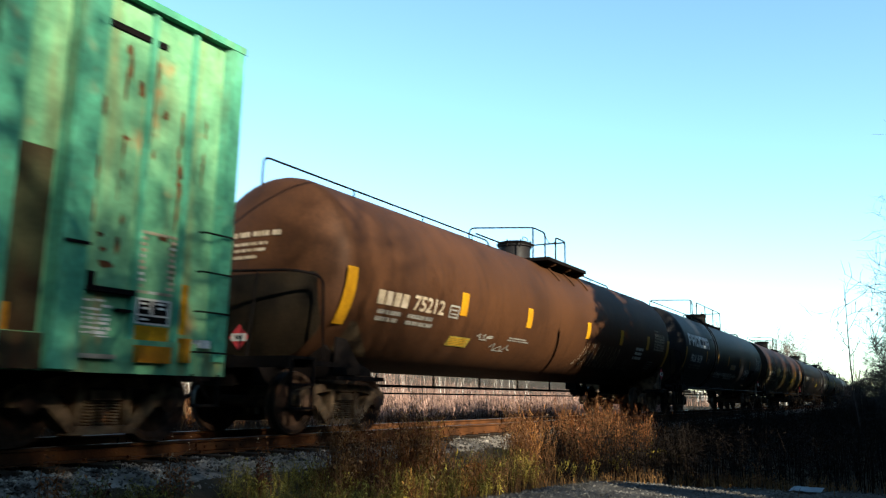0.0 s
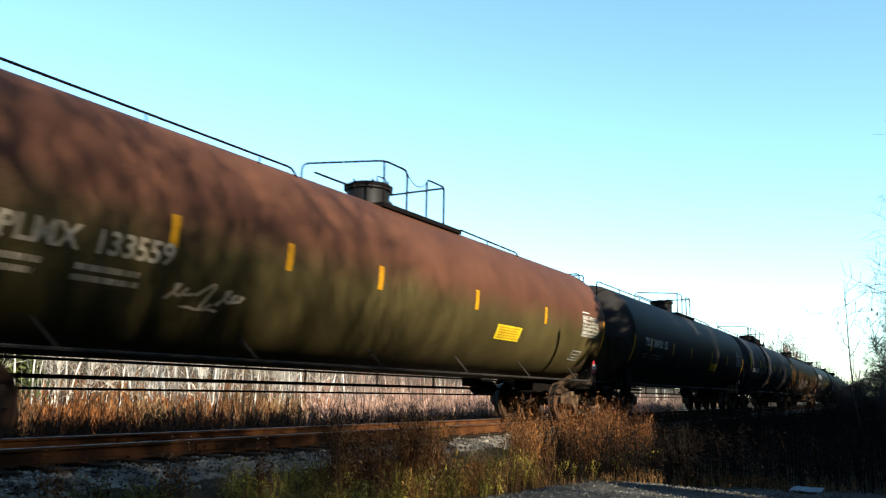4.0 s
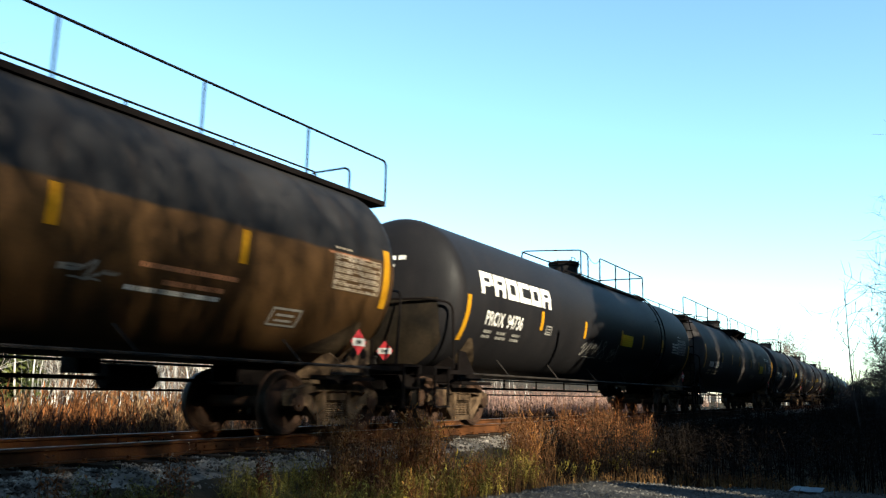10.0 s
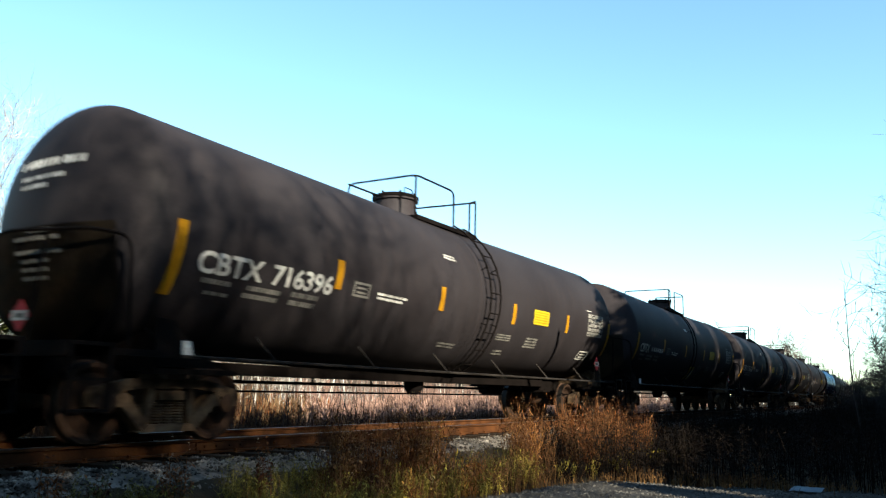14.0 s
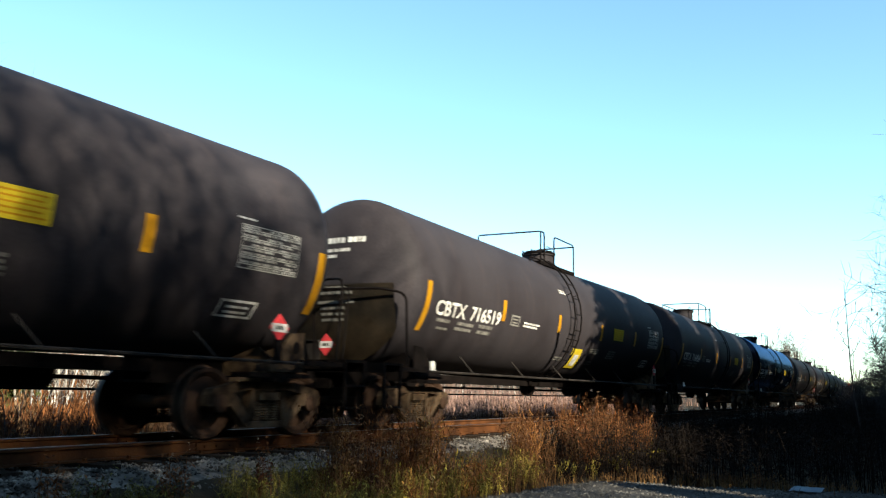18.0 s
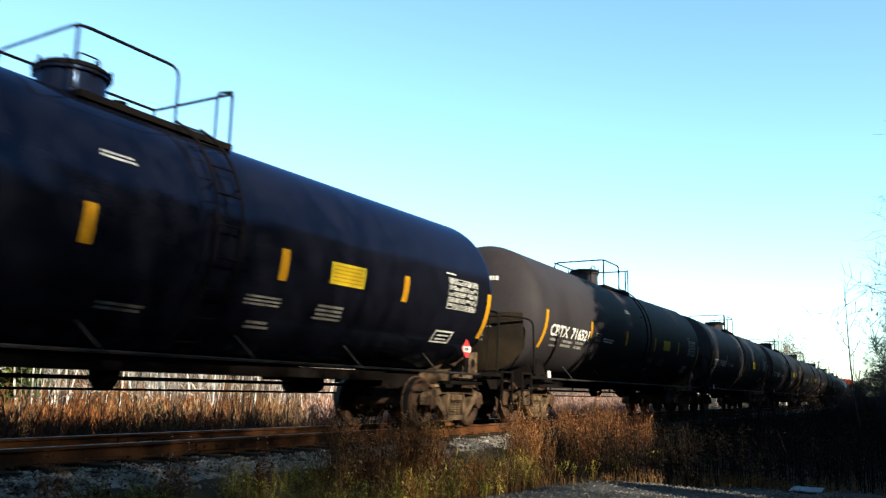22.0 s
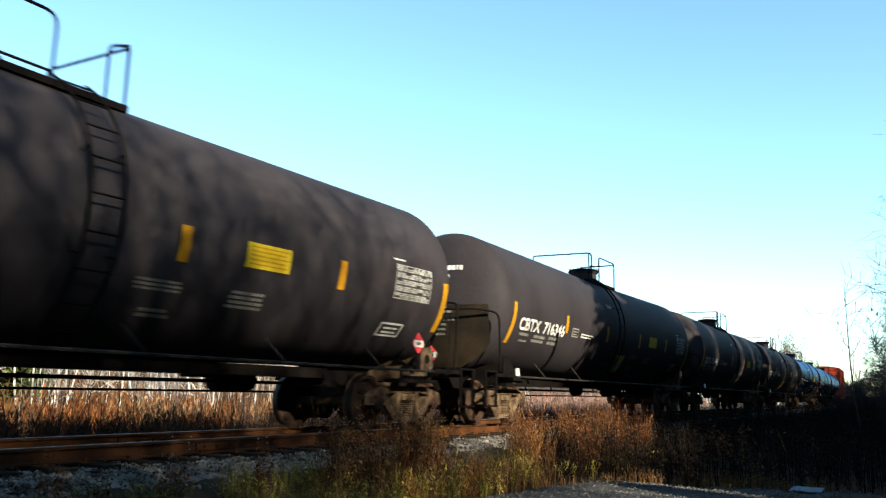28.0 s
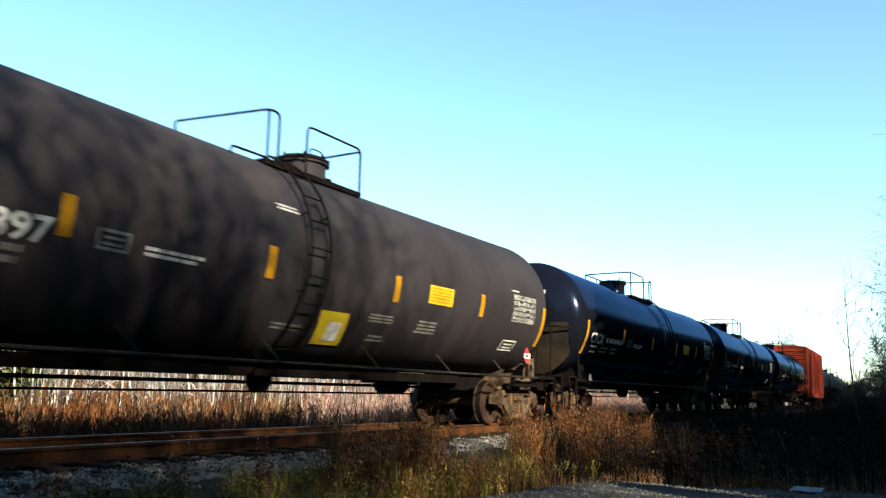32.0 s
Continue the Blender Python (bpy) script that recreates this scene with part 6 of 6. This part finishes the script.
    # single stalks before the rails
    for bx, by, h, n in ((4.42, 6.45, 0.62, 8), (5.62, 6.3, 0.70, 12), (6.85, 6.3, 0.66, 9), (4.9, 6.5, 0.4, 3)):
        for _ in range(n):
            x, y = bx + rng.gauss(0, 0.06), by + rng.gauss(0, 0.05)
            z = ground_top(x, y) - 0.02
            hh = h * rng.uniform(0.6, 1.05)
            russet.bush((x, y, z), hh, rng, 2, 0.18, 0.05, 12, wisp=False)
            if rng.random() < 0.3:
                fluff.head((x, y, z + hh), rng, 0.03, 6)
    # shaded brush to the right, the shade deepened by its near-black colour
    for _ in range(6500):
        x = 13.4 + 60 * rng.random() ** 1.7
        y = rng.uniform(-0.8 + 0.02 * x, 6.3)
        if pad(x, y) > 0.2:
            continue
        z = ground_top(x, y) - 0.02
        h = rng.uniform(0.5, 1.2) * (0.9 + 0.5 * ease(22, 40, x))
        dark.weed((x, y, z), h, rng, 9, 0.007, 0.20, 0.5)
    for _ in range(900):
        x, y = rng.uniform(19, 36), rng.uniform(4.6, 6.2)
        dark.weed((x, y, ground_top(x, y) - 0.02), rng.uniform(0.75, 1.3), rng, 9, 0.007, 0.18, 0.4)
    for _ in range(420):
        x, y = rng.uniform(12.6, 16), rng.uniform(0.5, 4.9)
        if 0.02 < pad(x, y) < 0.75 or rng.random() < 0.25:
            tan.blade((x, y, ground_top(x, y) - 0.02), rng.uniform(0, 6.28), rng.uniform(0.08, 0.3), 0.006, rng.uniform(0.3, 0.9))
    # pale tufts along the edge of the gravel
    for bx, by, h, n in ((11.7, 5.05, 0.40, 70), (11.2, 5.15, 0.34, 40), (12.4, 4.95, 0.3, 40), (12.9, 4.6, 0.22, 30)):
        for _ in range(n):
            x, y = bx + rng.gauss(0, 0.16), by + rng.gauss(0, 0.1)
            tan.blade((x, y, ground_top(x, y) - 0.02), rng.uniform(0, 6.28), h * rng.uniform(0.5, 1.2), 0.004, rng.uniform(0.2, 0.9), 4)
    for _ in range(70):
        y = rng.uniform(0.9, 4.5)
        x = 13.3 - 0.25 * (y - 2.5) + rng.uniform(-0.1, 1.0)
        tan.bush((x, y, ground_top(x, y) - 0.02), rng.uniform(0.12, 0.36), rng, 6, 0.9, 0.03, 6)
    # beyond the track
    far_t, far_r, far_p, pale, stem, near, gloom = (Leafage() for _ in range(7))
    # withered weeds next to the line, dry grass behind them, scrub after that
    # the nearest weeds carry the train's shadow in their darker brown
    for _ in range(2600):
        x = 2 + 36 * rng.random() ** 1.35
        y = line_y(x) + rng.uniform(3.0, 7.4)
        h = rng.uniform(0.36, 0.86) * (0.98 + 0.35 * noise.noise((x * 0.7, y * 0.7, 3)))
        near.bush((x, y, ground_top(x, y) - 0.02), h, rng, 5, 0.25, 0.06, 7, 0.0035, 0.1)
    for _ in range(3600):
        x = 3 + 66 * rng.random() ** 1.3
        y = line_y(x) + 7.6 + 11 * rng.random() ** 1.2
        p = (x, y, ground_z(x, y) - 0.02)
        n = noise.noise((x * 0.45, y * 0.45, 8))
        h = rng.uniform(0.55, 1.2) * (0.95 + 0.6 * n)
        lf = far_p if x > 1.22 * y + rng.uniform(-1.5, 1.5) else far_t if noise.noise((x * 0.5, y * 0.5, 5)) + rng.uniform(-0.3, 0.3) > 0.12 else far_r
        lf.bush(p, h, rng, 5, 0.5, 0.17, 8, 0.006, 0.1)
    for _ in range(560):
        b = rng.uniform(35.0, 61)
        y = rng.uniform(21, 30)
        x = y / math.tan(radians(b))
        if noise.noise((b * 0.45, y * 0.2, 2)) < 0.12:
            continue
        thick = rng.random() < 0.2
        pale.crook((x, y, ground_z(x, y) - 0.05), rng.uniform(2.4, 4.6) if thick else rng.uniform(1.2, 3.4), rng, rng.uniform(0.04, 0.085) if thick else rng.uniform(0.012, 0.03), rng.uniform(0, 0.10) if thick else rng.uniform(0, 0.5))
    for _ in range(260):
        x = 3 + 32 * rng.random() ** 1.2
        y = line_y(x) + rng.uniform(4.5, 8.5)
        stem.crook((x, y, ground_top(x, y) - 0.05), rng.uniform(1.0, 2.1), rng, rng.uniform(0.012, 0.03), rng.uniform(0, 0.4))
    for _ in range(5500):
        x, y = rng.uniform(12, 130), rng.uniform(26, 95)
        p = (x, y, ground_z(x, y) - 0.02)
        (far_p if x > y * 1.12 + rng.uniform(-2, 2) else gloom).weed(p, rng.uniform(0.8, 2.2), rng, 9, 0.03, 0.6, 0.4)
    russet.done("russet_weeds", STRAW, "tall dead russet weeds beside the ballast", "weeds")
    umber.done("umber_weeds", material("withered_umber_weed", (0.118, 0.055, 0.021), 0.95, patch=1.2, dark=(0.036, 0.020, 0.010), island=0.6, bump=0), "withered dark brown weeds beside the ballast", "weeds")
    tan.done("tan_grass", TAN, "dry tan grass and stalks", "grass")
    green.done("green_weeds", GREENW, "low green and yellow weeds at the foot of the ballast", "weeds")
    gold.done("golden_weeds", material("golden_dry_weed", (0.270, 0.135, 0.030), 0.9, patch=1.6, dark=(0.110, 0.048, 0.012), island=0.6, bump=0), "golden withered leaves among the brown weeds", "weeds")
    # the same green weeds, with shade mixed into their colour
    olive.done("olive_weeds", material("shade_green_weed", (0.118, 0.094, 0.019), 0.85, patch=1.6, dark=(0.026, 0.028, 0.008), island=0.65, bump=0), "low olive-green weeds at the foot of the ballast", "weeds")
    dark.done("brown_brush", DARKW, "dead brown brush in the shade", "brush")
    fluff.done("seed_heads", FLUFF, "pale fluffy seed heads of dead weeds", "seed heads")
    far_p.done("pink_brown_scrub", material("pinkish_bare_scrub", (0.21, 0.132, 0.105), 0.95, patch=0.6, island=0.35, bump=0), "pinkish-brown leafless scrub on the slope", "scrub")
    pale.done("pale_saplings", material("pale_sapling_bark", (0.30, 0.295, 0.285), 0.9, patch=2.0, dark=(0.075, 0.072, 0.066), island=0.4, bump=0), "thin crooked whitish saplings beyond the track", "saplings")
    stem.done("dark_stems", DARK_TWIG, "dark leafless stems beside the track", "stems")
    gloom.done("dark_thicket", MATS["withered_umber_weed"], "dark leafless thicket at the edge of the woods", "thicket")
    near.done("withered_weeds", material("train_shade_weed", (0.040, 0.020, 0.010), 0.95, patch=1.2, dark=(0.012, 0.007, 0.004), island=0.6, bump=0), "withered brown weeds close beyond the track", "weeds")
    far_t.done("sunlit_grass", material("pale_dry_grass", (0.128, 0.082, 0.045), 0.9, patch=0.8, dark=(0.052, 0.030, 0.014), island=0.5, bump=0), "tall sunlit tan grass beyond the track", "grass")
    far_r.done("russet_brush", STRAW, "russet brush and weeds beyond the track", "brush")


def bare_tree(seed, h, r, spread=0.5, levels=4, up=0.35, first=0.25, kids=9, twig=1.0, least=0.002):
    """Points and faces of a leafless tree: trunk, then limbs and twigs."""
    rng = random.Random(seed)
    trunk, limbs = bmesh.new(), bmesh.new()
    tips = []

    def limb(p, d, length, rad, level):
        pts, q, dd = [p.copy()], p.copy(), d.copy()
        n = 6 if level == 0 else 4 if level == 1 else 3
        for i in range(n):
            dd = (dd + Vector((rng.gauss(0, 1), rng.gauss(0, 1), rng.gauss(0, 1))) * (0.05 if level == 0 else 0.16) + Vector((0, 0, up * 0.12 * level))).normalized()
            q = q + dd * length / n
            pts.append(q.copy())
        tube(trunk if level == 0 else limbs, pts, rad, (8, 5, 4, 3, 3)[level], rad * (0.18 if level == 0 else 0.3))
        if level >= levels:
            tips.append(pts[-1])
            return
        k = kids if level == 0 else rng.randint(4, 6)
        for j in range(k):
            t = first + (1 - first) * (j + rng.random() * 0.8) / k if level == 0 else 0.2 + 0.8 * (j + rng.random()) / k
            i = min(n - 1, int(t * n))
            base = pts[i].lerp(pts[i + 1], t * n - i)
            axis = (pts[i + 1] - pts[i]).normalized()
            side = axis.orthogonal().normalized()
            side.rotate(Matrix.Rotation(rng.uniform(0, 6.28), 3, axis))
            nd = (axis * rng.uniform(0.35, 0.8) + side * rng.uniform(0.6, 1.0) * (0.6 + spread)).normalized()
            limb(base, nd, length * rng.uniform(0.36, 0.55) * (1.15 - 0.5 * t) * twig if level == 0 else length * rng.uniform(0.4, 0.65), rad * (1 - 0.75 * t) * 0.42 + least, level + 1)
    limb(Vector((0, 0, -0.15)), Vector((0, 0, 1)), h, r, 0)
    return trunk, limbs, tips


def tree_thing(name, seed, h, r, bark, twigs, label, cat="tree", **kw):
    t = tagged(new(name), label, cat)
    tr, li, tips = bare_tree(seed, h, r, **kw)
    part("trunk", tr, bark, t)
    part("crown", li, twigs, t, soft_edges=False)
    return t, tips


def conifer_thing(seed, h):
    rng = random.Random(seed)
    t = tagged(new("conifer"), "dark green conifer at the edge of the woods", "tree")
    bm = bmesh.new()
    tube(bm, [(0, 0, -0.2), (0.02, 0, h * 0.5), (0, 0.02, h)], 0.16, 8, 0.02)
    part("trunk", bm, BARK, t)
    lf = Leafage()
    n = int(h * 30)
    for i in range(n):
        u = i / n
        z = h * (0.05 + 0.94 * u)
        reach = (1 - u) ** 0.8 * h * 0.23 * rng.uniform(0.75, 1.15) + 0.15
        a = i * 2.4 + rng.uniform(-0.4, 0.4)
        for k in range(7):
            s = (k + 0.6) / 7
            p = (math.cos(a) * reach * s, math.sin(a) * reach * s, z - 0.28 * reach * s * s)
            for side in (-1, 1):
                lf.leaf(p, a + side * rng.uniform(0.5, 1.0), rng.uniform(-0.35, 0.1), 0.48 * (1.2 - 0.5 * s) * (0.5 + reach / 2), 0.13)
    me = bpy.data.meshes.new("crown")
    me.from_pydata(lf.v, [], lf.f)
    me.materials.append(NEEDLE)
    part("crown", me, None, t, soft_edges=False)
    return t


def stand(thing, x, y, turn=0.0, size=1.0, lean=0.0):
    thing.matrix_basis = pose(x, y, ground_z(x, y) - 0.03, lean, 0, turn) @ Matrix.Scale(size, 4)
    return thing


def copy_stand(thing, x, y, turn=0.0, size=1.0, lean=0.0):
    c = copy_thing(thing, pose(0, 0, 0))
    return stand(c, x, y, turn, size, lean)


def woods():
    rng = random.Random(8)
    lab = "leafless white-barked birch beyond the track"
    kinds = [tree_thing("birch_tree", 30 + i, h, 0.034, BIRCH, TWIG, lab, levels=3, kids=k, spread=0.25, first=0.3, twig=0.75)[0] for i, (h, k) in enumerate(((7.5, 13), (6.0, 11), (8.5, 14), (5.0, 10)))]
    spots = []
    for _ in range(34):
        # a belt behind the weeds, open round one bearing
        b = rng.uniform(36.5, 62)
        spots.append((b, rng.uniform(20, 34)))
    for _ in range(26):
        spots.append((rng.uniform(24.0, 30.5), rng.uniform(26, 40)))
    for _ in range(14):
        spots.append((rng.uniform(30, 37), rng.uniform(48, 60)))
    for i, (b, y) in enumerate(spots):
        x = y / math.tan(radians(b))
        f = stand if i < 4 else copy_stand
        tall = 1.25 if b > 57.5 else 0.82
        f(kinds[i % 4], x, y, rng.uniform(0, 360), tall * rng.uniform(0.6, 1.15), rng.uniform(-14, 14))
    # single white trunks that stand out
    for b in (57.7, 56.1, 55.4, 54.9, 52.0, 48.6, 47.4, 43.5, 40.8, 39.4):
        y = 21.5 + 2.5 * rng.random()
        copy_stand(kinds[rng.randint(0, 3)], y / math.tan(radians(b)), y, rng.uniform(0, 360), rng.uniform(0.8, 1.1), rng.uniform(-12, 12))
    tall = tree_thing("birch_tree", 41, 11.6, 0.075, BIRCH, BIRCH, "tall leafless birch with a white trunk and pale crown", levels=3, kids=26, spread=0.15, first=0.12, twig=0.55, least=0.007)[0]
    stand(tall, 12.3, 23.0, 30, 0.72)
    copy_stand(tall, 13.6, 25.2, 200, 0.55)
    for _ in range(16):
        b, y = rng.uniform(38.5, 60), rng.uniform(26, 34)
        copy_stand(tall, y / math.tan(radians(b)), y, rng.uniform(0, 360), rng.uniform(0.45, 0.66), rng.uniform(-5, 5))
    grove = stand(tree_thing("birch_tree", 37, 8.5, 0.12, BIRCH, TWIG, "leafless pale tree in the distant woods", levels=3, kids=16, spread=0.3, first=0.2, least=0.014)[0], 205, 32, 0, 1.5)
    for i in range(40):
        x = rng.uniform(150, 290)
        copy_stand(grove, x, line_y(x) + rng.uniform(7, 40), rng.uniform(0, 360), rng.uniform(1.2, 1.75))
    # evergreens far left and in the woods that shade the line
    con = [conifer_thing(60 + i, h) for i, h in enumerate((10.5, 8.0, 12.0))]
    stand(con[1], 14.6, 24.0, 20, 0.55)
    copy_stand(con[1], 16.6, 26.2, 120, 0.5)
    stand(con[0], 51.0, -4.5, 200, 1.0)
    stand(con[2], 13.4, -9.5, 90, 1.0)
    oak, tips = tree_thing("bare_tree", 77, 9.5, 0.13, BARK, DARK_TWIG, "dark leafless tree beside the line", levels=4, kids=13, spread=0.5, first=0.08, least=0.006)
    bush, _ = tree_thing("bare_bush", 78, 4.2, 0.05, BARK, DARK_TWIG, "dark leafless thicket beside the line", "bush", levels=4, kids=15, spread=0.7, first=0.02, least=0.006)
    stand(oak, 37.0, -2.0, 0, 0.95)
    for x, y, s in ((41, -2.2, 0.8), (48, -2.4, 0.9), (57, -2.4, 0.95), (33, -3.4, 1.0), (70, -1.0, 1.0), (85, -0.5, 1.0), (104, 0.0, 1.1)):
        copy_stand(oak, x, y, rng.uniform(0, 360), s)
    stand(bush, 34, 0.6, 40, 0.5)
    for x, y, s in ((38, 0.9, 0.8), (41, 0.7, 0.9), (44, 1.1, 0.8), (48, 1.3, 0.75), (52, 1.5, 0.8), (60, 1.9, 0.8), (33, 0.0, 0.8), (68, 2.4, 0.8), (78, 3.0, 0.8), (90, 3.8, 0.9), (36, 0.2, 1.0), (46, 0.3, 1.1), (56, 0.8, 1.1), (31.5, -0.2, 1.1), (35, -0.5, 1.2), (40, 0.1, 1.2), (50, 0.4, 1.2), (64, 1.2, 1.2)):
        copy_stand(bush, x, y, rng.uniform(0, 360), s * (0.6 if x < 47 else 0.85))
    for x, y, s in ((50, 2.7, 0.5), (53, 3.2, 0.5), (57, 3.5, 0.5), (61, 3.7, 0.5), (66, 4.0, 0.55), (71, 4.3, 0.55), (77, 4.4, 0.6), (84, 4.8, 0.65), (92, 5.1, 0.7), (101, 5.4, 0.75), (112, 5.6, 0.8), (63, 3.0, 0.6), (74, 3.6, 0.6)):
        copy_stand(bush, x, y, rng.uniform(0, 360), s)
    sap, tips = tree_thing("sapling", 91, 4.6, 0.03, DARK_TWIG, DARK_TWIG, "thin sapling with a few withered hanging leaves", levels=2, kids=8, spread=0.2, first=0.2, twig=0.42, least=0.004)
    lf = Leafage()
    for p in tips[::2]:
        lf.leaf((p.x, p.y, p.z), rng.uniform(0, 6.28), -4.0, 0.036, 0.024)
    me = bpy.data.meshes.new("withered_leaves")
    me.from_pydata(lf.v, [], lf.f)
    me.materials.append(LEAF)
    part("withered_leaves", me, None, sap, soft_edges=False)
    stand(sap, 29.5, 1.70, 10, 1.16)
    # the wood behind the camera, whose shade falls across the track
    belt = [(15.6 + 3.1 * i, -6.3 + 0.7 * math.sin(i * 2.3), (0, 2, 1)[i % 3], (1.4, 1.2, 1.75)[i % 3] * (1.0 if i < 2 else 0.98)) for i in range(12)]
    belt += [(54, -6.5, 0, 1.3)] + [(90 + 3.3 * i, -6.5, (0, 2)[i % 2], 1.4) for i in range(22)]
    belt += [(19 + 7.5 * i, -11.5 + 1.2 * math.sin(i * 2.1), (2, 0)[i % 2], (0.85, 0.95)[i % 2]) for i in range(12)]
    belt += [(20.2, -7.6, 2, 1.3), (24.6, -7.8, 2, 1.1)]
    belt += [(165 + 5.0 * i, -5.5 + 1.2 * math.sin(i * 2.1), (0, 2)[i % 2], 1.4) for i in range(16)]
    # two rows added out of view to darken what the glossy cars reflect
    belt += [(57 + 3.4 * i, -4.6 + 0.5 * math.sin(i * 2.7), 1, (0.8, 0.7, 0.85)[i % 3]) for i in range(11)]
    belt += [(55 + 4.2 * i, -8.0 + 0.8 * math.sin(i * 1.9), (2, 0)[i % 2], (1.0, 1.2)[i % 2]) for i in range(4)]
    belt += [(16.4 + 2.1 * i, -5.2 + 0.3 * math.sin(i * 2.2), 0, (0.95, 1.05)[i % 2]) for i in range(9)]
    # conifers added out of view along the near verge to shade the brush
    belt += [(9.2 + 1.3 * i, -3.0 + 0.35 * math.sin(i * 1.9), 1, (0.52 if i < 5 else 0.66) * (1.0, 0.9, 1.08)[i % 3]) for i in range(18)]
    belt += [(11.4 + 1.1 * i, -2.3 + 0.25 * math.sin(i * 2.9), 1, (0.5, 0.46, 0.53)[i % 3]) for i in range(7)]
    # a leaning dead trunk whose thin shadow lies on the passing cars
    snag = tagged(new("dead_trunk"), "leaning dead trunk with a blunt broken top", "tree")
    bm = bmesh.new()
    tube(bm, [(0, 0, -0.15), (-1.4, 0.02, 2.3), (-2.9, -0.02, 4.9), (-4.05, 0.0, 7.0), (-4.35, 0.0, 7.62)], 0.075, 8, 0.062)
    part("trunk", bm, BARK, snag)
    for z, d in ((3.4, 0.5), (5.2, -0.4)):
        bm = bmesh.new()
        tube(bm, [(-0.6 * z, 0, z), (-0.6 * z - 0.15, d, z + 0.5)], 0.02, 5, 0.008)
        part("branch_stub", bm, BARK, snag)
    snag.matrix_basis = pose(18.06, -1.6, -0.72)
    # evergreens behind the camera, with a gap that lets the sun through
    belt += [(-0.7, -6.8, 1, 1.0), (-1.4, -7.8, 1, 1.12), (-1.9, -6.5, 0, 0.84), (-3.2, -7.5, 1, 1.26), (-4.4, -6.6, 0, 1.02), (-5.8, -7.3, 1, 1.2), (-7.6, -6.6, 0, 0.95), (-9.5, -7.2, 1, 1.3), (-11.5, -6.4, 0, 1.0), (-15, -7.0, 2, 1.2), (-19.5, -6, 0, 1.4), (-24, -7, 2, 1.2), (-29, -6, 0, 1.4), (-35, -7, 2, 1.3)]
    # trees added out of view so that their crowns shade the passing trucks
    high, _ = tree_thing("bare_tree", 83, 9.6, 0.09, BARK, DARK_TWIG, "leafless tree with a high twiggy crown", levels=4, kids=15, spread=0.6, up=0.0, first=0.86, twig=0.36, least=0.008)
    stand(high, 0.8, -7.0, 0)
    copy_stand(high, 1.9, -7.3, 130, 1.03)
    copy_stand(high, 1.35, -8.2, 60, 1.06)
    copy_stand(high, 2.3, -8.6, 200, 1.08)
    # small ones added out of view to shade the gravel
    belt += [(6.6 + 1.45 * i, -6.2 + 0.4 * math.sin(i * 1.9), 1, (0.62, 0.56, 0.66, 0.6)[i % 4]) for i in range(6)]
    # a back row added out of view to hold off low skylight
    belt += [(-60 + 3.6 * i, -24 + 1.3 * math.sin(i * 1.7), (2, 0)[i % 2], (1.1, 1.25)[i % 2]) for i in range(48)]
    for i in range(28):
        copy_stand(oak, 24.5 + 3.0 * i, -7.4 + 0.7 * math.sin(i * 2.4), rng.uniform(0, 360), (1.25, 1.4, 1.15, 1.5)[i % 4])
    for i in range(20):
        copy_stand(oak, 50 + 4.3 * i, -10.2 + 1.2 * math.sin(i * 1.7), rng.uniform(0, 360), (1.5, 1.7, 1.4)[i % 3])
    for x, y, k, s in belt:
        copy_stand(con[k], x, y, rng.uniform(0, 360), s)
    for x, y, s in ((-11.0, -20, 2.0), (-8.0, -18, 1.9), (-5.5, -15, 1.7), (-2.2, -16.5, 1.6), (-7.0, -13.5, 1.6), (-4.0, -13.2, 1.6), (-3.0, -14.6, 1.5), (-4.6, -20.5, 1.7), (-2.9, -18.8, 1.35)):
        copy_stand(oak, x, y, rng.uniform(0, 360), s)


def litter():
    bm = bmesh.new()
    n = 7
    vs = [[bm.verts.new((13.16 + 0.20 * j + 0.03 * math.sin(i), 1.76 - 0.43 * i / n, -0.686 + 0.010 * abs(math.sin(i * 1.7 + j)) + 0.004 * j)) for j in range(4)] for i in range(n + 1)]
    fs = [bm.faces.new((vs[i][j], vs[i + 1][j], vs[i + 1][j + 1], vs[i][j + 1])) for i in range(n) for j in range(3)]
    bmesh.ops.solidify(bm, geom=fs, thickness=0.012)
    me = smooth(mesh_of("plastic_sheet", bm, PAPER))
    tagged(new("plastic_sheet", me), "crumpled pale blue plastic sheet lying on gravel", "litter")


ground()
track()
plants()
woods()
litter()


# ------------------------------------------------------------------ what moves


def motions():
    for car, start in TRAIN:
        walk(car, [(t, on_line(start - gone(t))) for t in range(0, 33)])
    for o in bpy.data.objects:
        if "axle" in o.keys():
            WHEELSETS[o["axle"]].append(o)
    # all wheels turn alike, so those at the same end of their trucks share the keys of the first
    for s, sets in WHEELSETS.items():
        first = sets[0]
        rows = []
        for f in range(0, 961):
            t = f / FPS
            rows.append((t, pose(s * AXLE_X, 0, WHEEL_R, 0, -math.degrees((gone(t) - gone(0)) / WHEEL_R), 0)))
        walk(first, rows)
        for w in sets[1:]:
            w.rotation_mode = "QUATERNION"
            w.animation_data_create()
            w.animation_data.action = first.animation_data.action
            w.animation_data.action_slot = first.animation_data.action_slot


motions()
